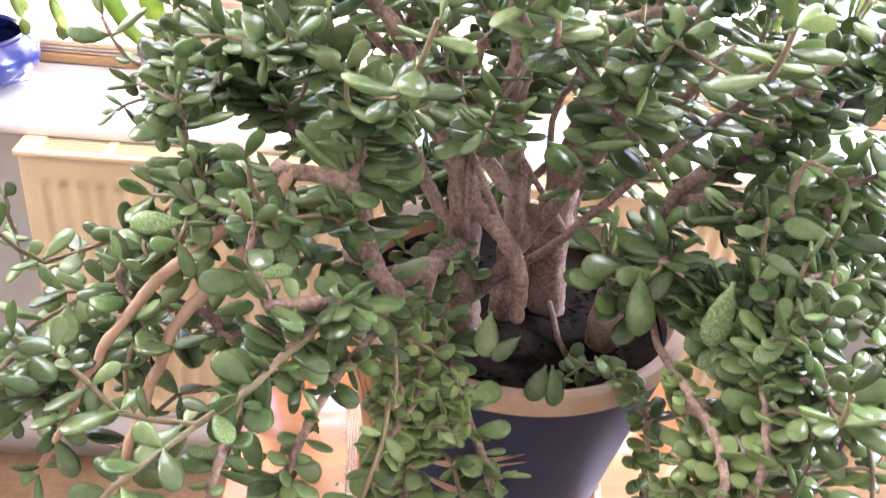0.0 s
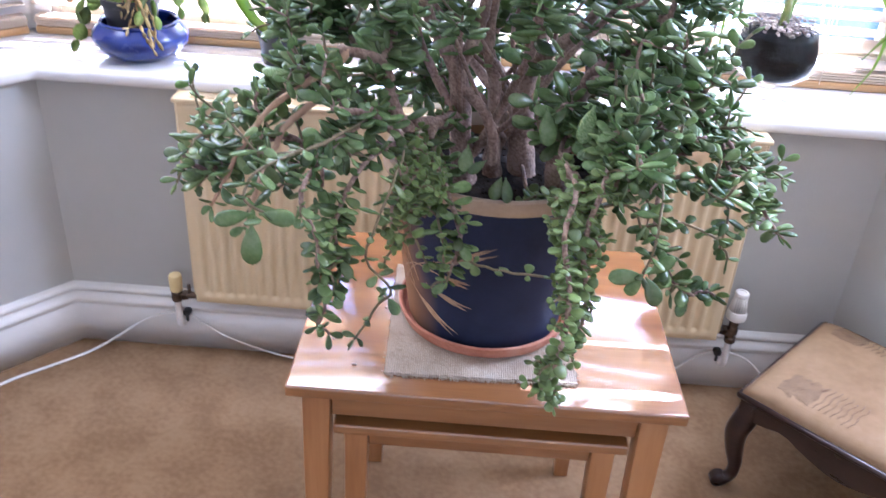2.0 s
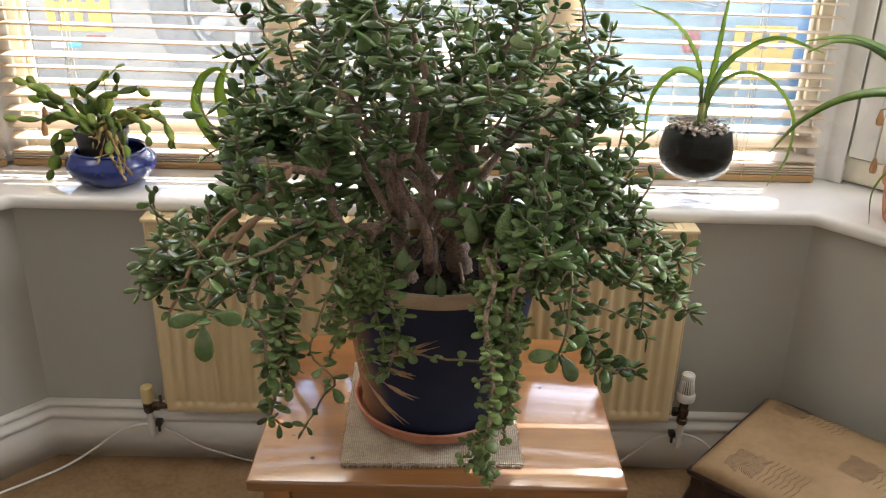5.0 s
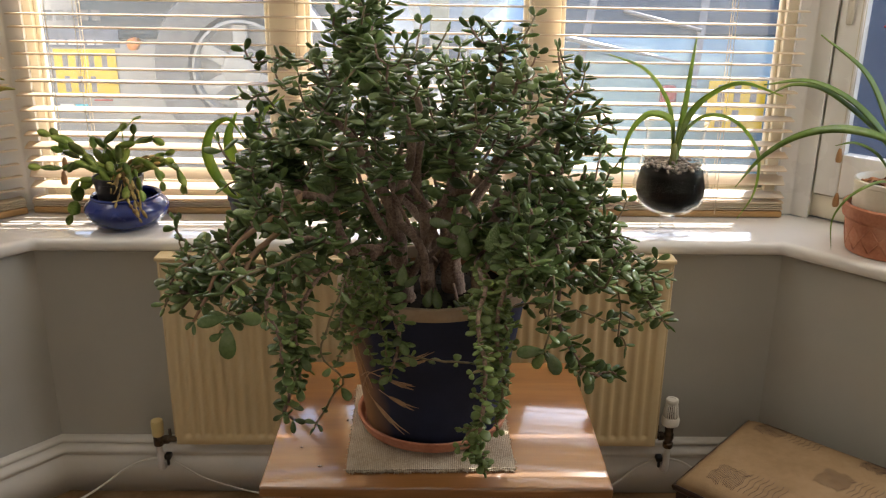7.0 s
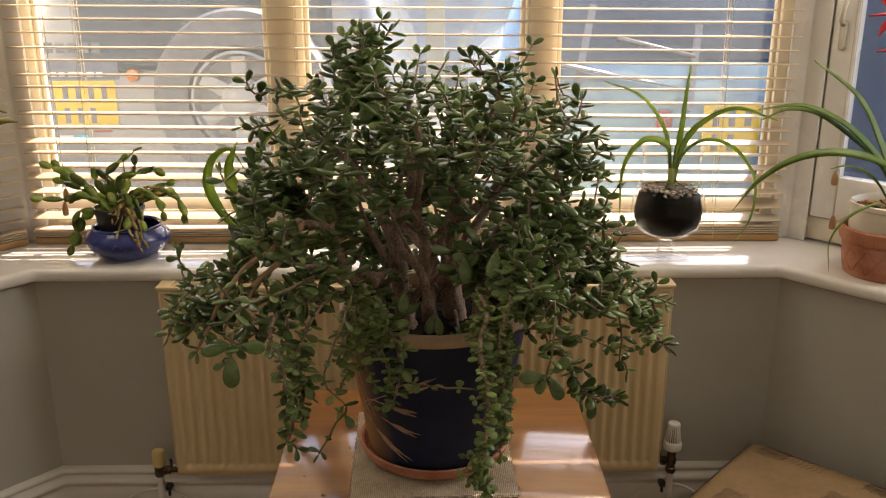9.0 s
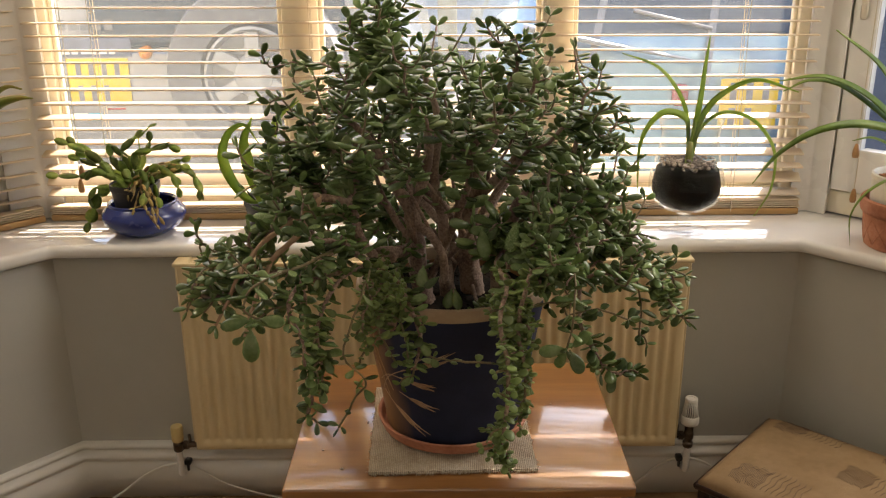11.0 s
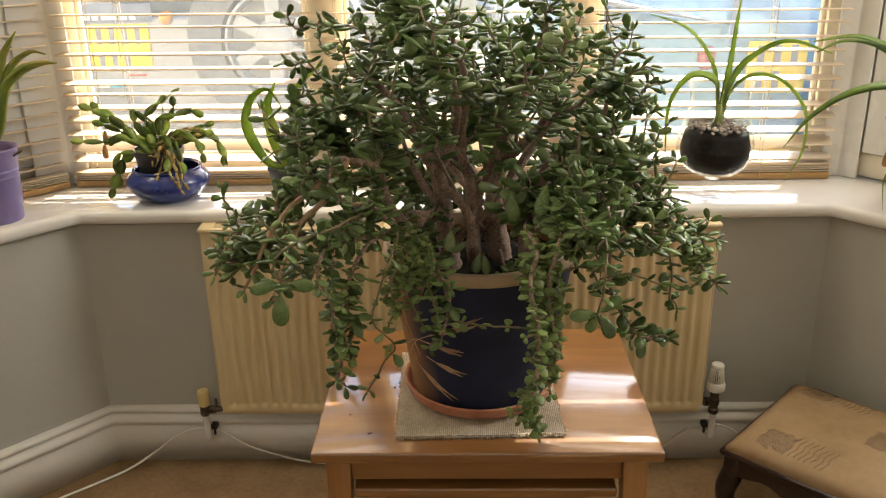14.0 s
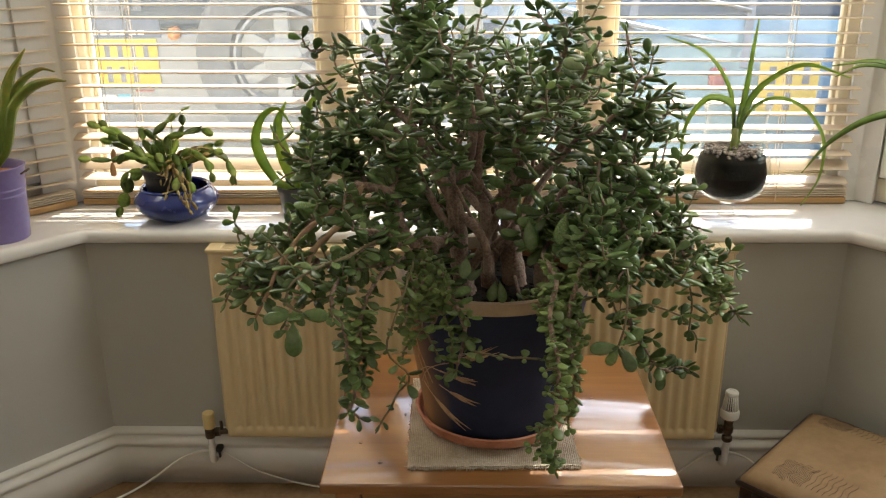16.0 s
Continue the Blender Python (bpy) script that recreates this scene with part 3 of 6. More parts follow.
# drawn-up cords of the right-hand window's raised blind, with acorns
rb = thing("raised_blind", tuple(rot_r @ Vector((side_len / 2, -0.03, 1.9))), "pale wooden venetian blind drawn up, cords hanging by the casement", "blind", "blinds of the bay")
bm = bmesh.new()
for k in range(14):
    bm = box(0.03, side_len - 0.03, -0.045, -0.010, 1.82 + 0.009 * k, 1.823 + 0.009 * k, 0, 1, bm, rot_r)
part("slat_stack", bm, SLAT, rb)
part("headrail", box(0.03, side_len - 0.03, -0.05, -0.006, 1.96, 2.01, 0.004, 2, None, rot_r), SLAT, rb)
for x, z in ((0.115, 0.845), (0.124, 0.735)):
    cord = part("pull_cord", tube([rot_r @ Vector((x, -0.03, q)) for q in (z + 0.03, 1.96)], 0.0009, 5), CORD, rb)
    hang(part("acorn", lathe([(0.0, 0.0), (0.006, 0.0), (0.008, 0.006), (0.0075, 0.016), (0.005, 0.028), (0.003, 0.034), (0.0, 0.034)], rot_r @ Vector((x, -0.03, z)), 14), ACORN, None, "turned wooden acorn"), cord)

for i, w, z, tall in ((0, 1.7, 1.70, 0.5), (1, 2.4, 1.70, 0.5), (2, 3.7, 1.64, 0.6)):
    q = (offset_line(0.15)[i] + offset_line(0.15)[i + 1]) / 2
    inward = Vector((0.0, -1.6)) - q
    inward.normalize()
    window_lamp((q.x, q.y, z), (q.x + inward.x, q.y + inward.y, z - (0.30 if i == 2 else 0.42)), 0.6 if i != 1 else 1.6, tall, w)


# ---- radiator and its valves ----
def radiator(x0, x1, yf, yb, z0, z1):
    r = thing("radiator", ((x0 + x1) / 2, yb, z0), "cream enamelled panel radiator with vertical flutes and top grille", "radiator")
    bm = bmesh.new()
    flutes, per = 45, 8
    edge, top, low = 0.018, z1 - 0.044, z0 + 0.026
    step = (x1 - x0 - 2 * edge) / flutes
    xs = [x0, x0 + 0.006, x0 + edge]
    xs += [x0 + edge + step * (i + k / per) for i in range(flutes) for k in range(1, per + 1)] + [x1 - 0.006, x1]
    zs = [z0, z0 + 0.004, z0 + 0.014, low, low + 0.0035, low + 0.007, low + 0.012, (low + top) / 2, top - 0.012, top - 0.007, top - 0.0035, top, z1 - 0.03, z1 - 0.012, z1 - 0.004, z1 - 0.001]

    def depth(x, z):
        d = 0.0
        if x0 + edge <= x <= x1 - edge and low < z < top:
            u = ((x - x0 - edge) / step) % 1.0
            sunk = max(0.0, min(1.0, (0.34 - abs(u - 0.5)) / 0.14))
            end = max(0.0, min(1.0, min(z - low, top - z) / 0.0035))
            d = -0.0036 * sunk * end
        return d - (0.004 if x in (x0, x1) or z in (z0, z1 - 0.001) else 0.0)

    grid = [[bm.verts.new((x, yf - depth(x, z), z)) for x in xs] for z in zs]
    for a, b in zip(grid, grid[1:]):
        for k in range(len(xs) - 1):
            bm.faces.new((a[k], a[k + 1], b[k + 1], b[k]))
    part("front_panel", bm, ENAMEL, r, smooth=True, sharp=0)
    part("rear_panel", box(x0 + 0.004, x1 - 0.004, yf + 0.008, yb, z0 + 0.004, z1 - 0.03, 0.004), ENAMEL, r)
    # the top cover stands proud of the panel all round
    c0, c1, cf, top = x0 - 0.007, x1 + 0.007, yf - 0.006, z1 + 0.008
    for xs0 in (c0 + 0.003, c1 - 0.009):
        part("side_panel", box(xs0, xs0 + 0.006, yf + 0.003, yb - 0.004, z0 + 0.02, z1 - 0.001, 0.002), ENAMEL, r)
    bm = bmesh.new()
    n = 66
    run = c1 - c0 - 0.064
    for i in range(n):
        xa = c0 + 0.032 + run * i / n
        if i % 6 == 5:
            bm = box(xa + 0.001, xa + run / n - 0.001, cf + 0.012, yb - 0.010, top - 0.006, top, 0.0015, 1, bm)
    for k in range(6):
        ya = cf + 0.0135 + (yb - cf - 0.027) * k / 6
        bm = box(c0 + 0.03, c1 - 0.03, ya, ya + 0.0034, top - 0.0075, top - 0.0015, 0.001, 1, bm)
    for ya, yc in ((cf, cf + 0.013), (yb - 0.012, yb)):
        bm = box(c0 + 0.004, c1 - 0.004, ya, yc, z1 - 0.0005, top + 0.0004, 0.003, 2, bm)
    for xa, xc in ((c0, c0 + 0.034), (c1 - 0.034, c1)):
        bm = box(xa, xc, cf + 0.0005, yb - 0.0005, z1 - 0.001, top + 0.001, 0.003, 2, bm)
    part("top_grille", bm, ENAMEL, r, "slotted top cover with plain ends")
    # one flat dark sheet paints the shade below the slots; no fins are modelled
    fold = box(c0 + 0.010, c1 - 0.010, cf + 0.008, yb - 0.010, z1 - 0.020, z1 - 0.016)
    part("slot_shade_sheet", fold, GAP_SHADE, r, "dark sheet that colours in the shade under the slots")
    return r


radiator(-0.589, 0.590, -0.122, -0.058, 0.167, 0.649)


def valve(x, y, z_head, head, label):
    v = thing("radiator_valve", (x, y, 0.0), label, "valve", "radiator valves")
    side = -1 if x > 0 else 1
    part("pipe", tube(spline([(x, y, 0.158), (x, y, 0.120), (x, y, 0.095), (x, y + 0.008, 0.084), (x, -0.0705, 0.080)], 5), 0.0080, 14), GLOSS, v, "white painted pipe")
    cx = x + side * 0.014
    clip = box(cx - 0.008, cx + 0.008, -0.094, -0.0705, 0.106, 0.120, 0.003)
    part("pipe_clip", box(cx - 0.003, cx + 0.003, -0.092, -0.084, 0.088, 0.108, 0.002, 1, clip), BLACK_PLASTIC, v, "dark pipe clip")
    mid = 0.160 + 0.45 * (z_head - 0.160)
    bm = lathe([(0.0, 0.154), (0.0105, 0.154), (0.0125, 0.157), (0.0125, 0.167), (0.0095, 0.170), (0.0100, mid - 0.010), (0.0125, mid - 0.006), (0.0125, mid + 0.007), (0.0100, mid + 0.011), (0.0110, z_head - 0.004), (0.0110, z_head), (0.0, z_head)], (x, y, 0.0), 16)
    bm = tube([(x, y, mid), (x + side * 0.020, y, mid), (x + side * 0.044, y, mid + 0.002)], [0.0085, 0.0075, 0.0075], 12, bm)
    bm = lathe([(0.0, 0.0), (0.0125, 0.0), (0.0125, 0.011), (0.0, 0.011)], seg=6, bm=bm, m=Matrix.Translation((x + side * 0.020 - 0.0055, y, mid)) @ Matrix.Rotation(radians(90), 4, "Y"))
    part("body", bm, BRASS, v, "dark tarnished brass body")
    part("bleed_stub", tube([(x + side * 0.030, y, mid + 0.006), (x + side * 0.030, y - 0.002, mid + 0.030)], [0.0042, 0.0036], 10), BRASS, v, "dark brass bleed stub")
    if head == "dial":
        part("head", lathe([(0.0, 0.0), (0.0175, 0.0), (0.0215, 0.003), (0.0225, 0.008), (0.0225, 0.018), (0.0205, 0.0235), (0.0150, 0.0245), (0.0, 0.0245)], (x, y, z_head), 36), PLASTIC, v, "white plastic thermostat head")
        # the core is coloured dark for the shade between the grip ribs
        part("core", lathe([(0.0150, 0.0240), (0.0160, 0.0250), (0.0125, 0.0610), (0.0115, 0.0620)], (x, y, z_head), 28), GAP_SHADE, v, "dark core that colours in the shade between the ribs")
        rib = box(-0.0014, 0.0014, 0.0110, 0.0200, 0.0230, 0.0625, 0.0006, 1)
        for q in rib.verts:
            q.co.y -= 0.0052 * (q.co.z - 0.023) / 0.0395 * (q.co.y > 0.0155)
        rib_mesh = mesh_of("grip_rib", rib, PLASTIC)
        for k in range(20):
            ob = new("grip_rib", rib_mesh)
            ob.matrix_basis = Matrix.Translation((x, y, z_head)) @ Matrix.Rotation(2 * math.pi * k / 20, 4, "Z")
            hang(ob, v)
        part("top_cap", lathe([(0.0, 0.0610), (0.0145, 0.0610), (0.0155, 0.0630), (0.0155, 0.0690), (0.0140, 0.0715), (0.0090, 0.0720), (0.0080, 0.0705), (0.0, 0.0705)], (x, y, z_head), 32), PLASTIC, v)
    else:
        part("cap", lathe([(0.0, 0.0), (0.0135, 0.0), (0.0145, 0.003), (0.0150, 0.036), (0.0135, 0.041), (0.0, 0.042)], (x, y, z_head), 24), OLD_PLASTIC, v, "cream plastic cap")
    return v


valve(0.627, -0.100, 0.218, "dial", "white thermostatic radiator valve on a painted pipe")
valve(-0.640, -0.100, 0.1825, "cap", "cream capped radiator valve on a painted pipe")

for pts, lab in ((((-0.645, -0.078, 0.104), (-0.690, -0.080, 0.097), (-0.740, -0.082, 0.072), (-0.795, -0.090, 0.032), (-0.855, -0.125, 0.006), (-0.920, -0.185, 0.004), (-0.990, -0.250, 0.004), (-1.060, -0.350, 0.004), (-1.110, -0.480, 0.004)), "thin white cable trailing from the skirting over the carpet"),
                 (((-0.635, -0.080, 0.110), (-0.580, -0.084, 0.074), (-0.540, -0.086, 0.050), (-0.480, -0.090, 0.030), (-0.400, -0.096, 0.012), (-0.300, -0.100, 0.004), (-0.200, -0.102, 0.004)), "thin white cable sagging along the skirting below the radiator"),
                 (((0.400, -0.140, 0.004), (0.470, -0.100, 0.018), (0.524, -0.086, 0.053), (0.563, -0.082, 0.087), (0.611, -0.080, 0.108), (0.661, -0.080, 0.103), (0.706, -0.086, 0.078), (0.760, -0.115, 0.022), (0.800, -0.160, 0.004)), "thin white cable looping behind the radiator valve")):
    c = part("cable", tube(spline(pts, 8), 0.0019 if "sagging" in lab else 0.003, 8), PLASTIC)
    tagged(c, lab, "cable", "white cables")


# ---- nest of tables ----
def leg(x0, x1, y0, y1, z1, taper, sx, sy):
    """A square leg that narrows towards the floor on its inner faces."""
    bm = box(x0, x1, y0, y1, 0.0, z1, 0.003, 2)
    for v in bm.verts:
        t = 1 - v.co.z / z1
        cx, cy = (x0 if sx < 0 else x1), (y0 if sy < 0 else y1)
        v.co.x = cx + (v.co.x - cx) * (1 - taper * t)
        v.co.y = cy + (v.co.y - cy) * (1 - taper * t)
    return bm


def nest_table(x0, x1, y0, y1, top, thick, apron, leg_w, inset, label, front_apron=True):
    t = thing("nest_table", ((x0 + x1) / 2, (y0 + y1) / 2, 0), label, "table", "nest of tables")
    bm = box(x0, x1, y0, y1, top - thick, top, 0.004, 3)
    part("tabletop", bm, PINE, t)
    u0, u1, v0, v1 = x0 + inset, x1 - inset, y0 + inset * 0.6, y1 - inset * 0.6
    under = top - thick - 0.0005
    for sx, xa in ((-1, u0), (1, u1 - leg_w)):
        for sy, ya in ((-1, v0), (1, v1 - leg_w)):
            part("leg", leg(xa, xa + leg_w, ya, ya + leg_w, under, 0.22, sx, sy), PINE_UP, t)
    if front_apron:
        part("apron", box(u0 + leg_w + 0.0005, u1 - leg_w - 0.0005, v0 + 0.008, v0 + 0.028, under - apron, under, 0.002), PINE, t)
    part("apron", box(u0 + leg_w + 0.0005, u1 - leg_w - 0.0005, v1 - 0.028, v1 - 0.008, under - apron, under, 0.002), PINE, t)
    for xa in (u0 + 0.008, u1 - 0.028):
        part("apron", box(xa, xa + 0.020, v0 + leg_w + 0.0005, v1 - leg_w - 0.0005, under - apron, under, 0.002), PINE, t)
    return t


nest_table(-0.243, 0.341, -0.760, -0.297, 0.485, 0.020, 0.045, 0.042, 0.022, "honey-stained pine nest table, largest of the set, under the potted plant")
nest_table(-0.176, 0.270, -0.742, -0.370, 0.402, 0.018, 0.032, 0.036, 0.016, "honey-stained pine nest table pushed under the larger one")

# hessian mat with a frayed front edge
mat_rot = Matrix.Translation((0.036, -0.561, 0.486)) @ Matrix.Rotation(radians(1.6), 4, "Z")
mat_thing = thing("hessian_mat", (0.036, -0.561, 0.486), "coarse grey-brown hessian mat with frayed edges on the table", "mat")
bm = bmesh.new()
rng = random.Random(3)
nx, ny = 60, 60
grid = [[[bm.verts.new((-0.143 + 0.286 * i / nx + (rng.uniform(-0.0012, 0.0012) if j in (0, ny) or i in (0, nx) else 0), -0.153 + 0.306 * j / ny + (rng.uniform(-0.002, 0.002) if j in (0, ny) else 0),
         h + (0.0008 * math.sin(i * 0.7) * math.sin(j * 0.9) if h else 0))) for i in range(nx + 1)] for j in range(ny + 1)] for h in (0.0, 0.0045)]
for q, g in enumerate(grid):
    for j in range(ny):
        for i in range(nx):
            f = (g[j][i], g[j][i + 1], g[j + 1][i + 1], g[j + 1][i])
            bm.faces.new(f if q else f[::-1])
for j in range(ny):
    for i0 in (0, nx):
        bm.faces.new((grid[0][j][i0], grid[0][j + 1][i0], grid[1][j + 1][i0], grid[1][j][i0]))
for i in range(nx):
    for j0 in (0, ny):
        bm.faces.new((grid[0][j0][i], grid[0][j0][i + 1], grid[1][j0][i + 1], grid[1][j0][i]))
bmesh.ops.recalc_face_normals(bm, faces=bm.faces)
bmesh.ops.transform(bm, matrix=mat_rot, verts=bm.verts)
part("weave", bm, HESSIAN, mat_thing)
bm = bmesh.new()
for k in range(230):
    x = -0.142 + 0.284 * rng.random()
    l = rng.uniform(0.003, 0.009)
    bm = tube([mat_rot @ Vector(q) for q in ((x, -0.151, 0.002), (x + rng.uniform(-0.002, 0.002), -0.152 - l * 0.6, 0.0032), (x + rng.uniform(-0.004, 0.004), -0.152 - l, 0.0008))], [0.0006, 0.0005, 0.0003], 4, bm)
for k in range(90):
    s, y = rng.choice((-1, 1)), -0.15 + 0.30 * rng.random()
    l = rng.uniform(0.002, 0.006)
    bm = tube([mat_rot @ Vector(q) for q in ((s * 0.142, y, 0.002), (s * (0.143 + l), y + rng.uniform(-0.003, 0.003), 0.001))], [0.0006, 0.0003], 4, bm)
tagged(part("frayed_threads", bm, HESSIAN, mat_thing), kind="stuff")


# ---- the pot ----
PX, PY, PZ = 0.042, -0.537, 0.4905
saucer = thing("plant_saucer", (PX, PY, PZ), "shallow unglazed terracotta saucer under the navy pot", "saucer")
part("dish", lathe([(0.0, 0.0), (0.1254, 0.0), (0.1331, 0.004), (0.1397, 0.020), (0.1403, 0.0235), (0.1375, 0.025), (0.1337, 0.023), (0.1276, 0.008), (0.0, 0.006)], (PX, PY, PZ), 64), TERRACOTTA, saucer)

POT_PROFILE = [(0.1188, 0.0), (0.1232, 0.003), (0.126, 0.020), (0.1331, 0.070), (0.1425, 0.125), (0.1524, 0.180), (0.1612, 0.230), (0.1645, 0.2565)]
pot = thing("plant_pot", (PX, PY, PZ + 0.0068), "large navy glazed ceramic pot with painted wheat ears and sandy rim", "pot")
PB = PZ + 0.0068
part("wall", lathe([(0.0, 0.0)] + POT_PROFILE + [(0.1551, 0.2565), (0.1485, 0.200), (0.121, 0.02), (0.0, 0.015)], (PX, PY, PB), 72), POT_GLAZE, pot, origin=(PX, PY, PB))
part("rim", lathe([(0.1551, 0.2570), (0.165, 0.2570), (0.1694, 0.2590), (0.1711, 0.2620), (0.1705, 0.2730), (0.1683, 0.2785), (0.1633, 0.2805), (0.1584, 0.2790), (0.1562, 0.2730)], (PX, PY, PB), 72, closed=True), RIM, pot, "sandy unglazed rolled rim")


def pot_point(a, z, out=0.0006):
    """A point on the pot's wall: a degrees round from the front (plus: to the right), z above its foot."""
    for (r0, z0), (r1, z1) in zip(POT_PROFILE, POT_PROFILE[1:]):
        if z0 <= z <= z1:
            r = r0 + (r1 - r0) * (z - z0) / (z1 - z0) + out
            return Vector((PX + r * math.sin(radians(a)), PY - r * math.cos(radians(a)), PB + z))
    return Vector((PX, PY, PB + z))


def wheat_ear(a0, z0, a1, z1, awns, spread=13):
    """A painted ear of wheat: a stalk that opens into a narrow fan of thin pointed strokes."""
    bm = bmesh.new()
    deg = 0.0025                                  # metres round the wall for each degree
    ax, ay = (a1 - a0) * deg, z1 - z0
    length, turn = math.hypot(ax, ay), math.atan2(ay, ax)

    def on_wall(u, v):
        x, y = u * math.cos(turn) - v * math.sin(turn), u * math.sin(turn) + v * math.cos(turn)
        return pot_point(a0 + x / deg, max(0.004, min(0.246, z0 + y)), 0.0006)

    bm = tube([on_wall(length * 0.72 * k / 8, 0.0) for k in range(9)], 0.0007, 5, bm)
    rng = random.Random(awns * 7 + int(z0 * 1000))
    for k in range(awns):
        s = (-1, 1)[k % 2]
        u = length * (0.26 + 0.46 * k / awns)
        n = length * rng.uniform(0.26, 0.34)
        w = radians(spread * rng.uniform(0.5, 1.2)) * s
        pts = [on_wall(u + n * q * math.cos(w), n * q * math.sin(w) * (1.0 - 0.35 * q) + s * 0.0008) for q in (0, 0.25, 0.55, 0.8, 1.0)]
        bm = tube(pts, [0.0003, 0.0010, 0.0010, 0.0007, 0.0002], 5, bm)
    return part("wheat_ear", bm, WHEAT, pot, "ochre painted wheat ear")


for stalk in (((-66, 0.085), (-52, 0.125), (-34, 0.155)), ((-64, 0.110), (-50, 0.132), (-35, 0.134)), ((-62, 0.205), (-58, 0.150), (-49, 0.100)), ((-70, 0.215), (-64, 0.150), (-55, 0.085))):
    part("painted_stalk", tube([pot_point(q.x, q.y, 0.0005) for q in spline([(a, z, 0) for a, z in stalk], 8)], 0.0009, 5), WHEAT, pot, "ochre painted stalk")
wheat_ear(-40, 0.146, 1, 0.197, 22, 15)
wheat_ear(-39, 0.136, -11, 0.126, 18, 18)
wheat_ear(-42, 0.104, -11, 0.081, 18, 13)
wheat_ear(-62, 0.090, -20, 0.024, 20, 10)

bm = lathe([(0.0, 0.244), (0.044, 0.247), (0.088, 0.243), (0.1265, 0.246), (0.1546, 0.243)], (PX, PY, PB), 48)
for v in bm.verts:
    v.co.z += 0.006 * noise.noise(v.co * 40)
soil = thing("potting_soil", (PX, PY, PB + 0.24), "dark dry potting soil inside the navy pot", "soil")
part("surface", bm, SOIL, soil)
rng = random.Random(17)
crumbs = bmesh.new()
for k in range(420):
    a, r = rng.uniform(0, 6.28), 0.148 * rng.random() ** 0.5
    bmesh.ops.create_icosphere(crumbs, subdivisions=1, radius=rng.uniform(0.0015, 0.0045), matrix=Matrix.Translation((PX + r * math.cos(a), PY + r * math.sin(a), PB + 0.245 + rng.uniform(-0.001, 0.003))) @ Matrix.Diagonal((1, rng.uniform(0.6, 1), rng.uniform(0.4, 0.8), 1)))
tagged(part("soil_crumb", crumbs, SOIL, soil, smooth=False), kind="stuff")
SOIL_Z = PB + 0.243


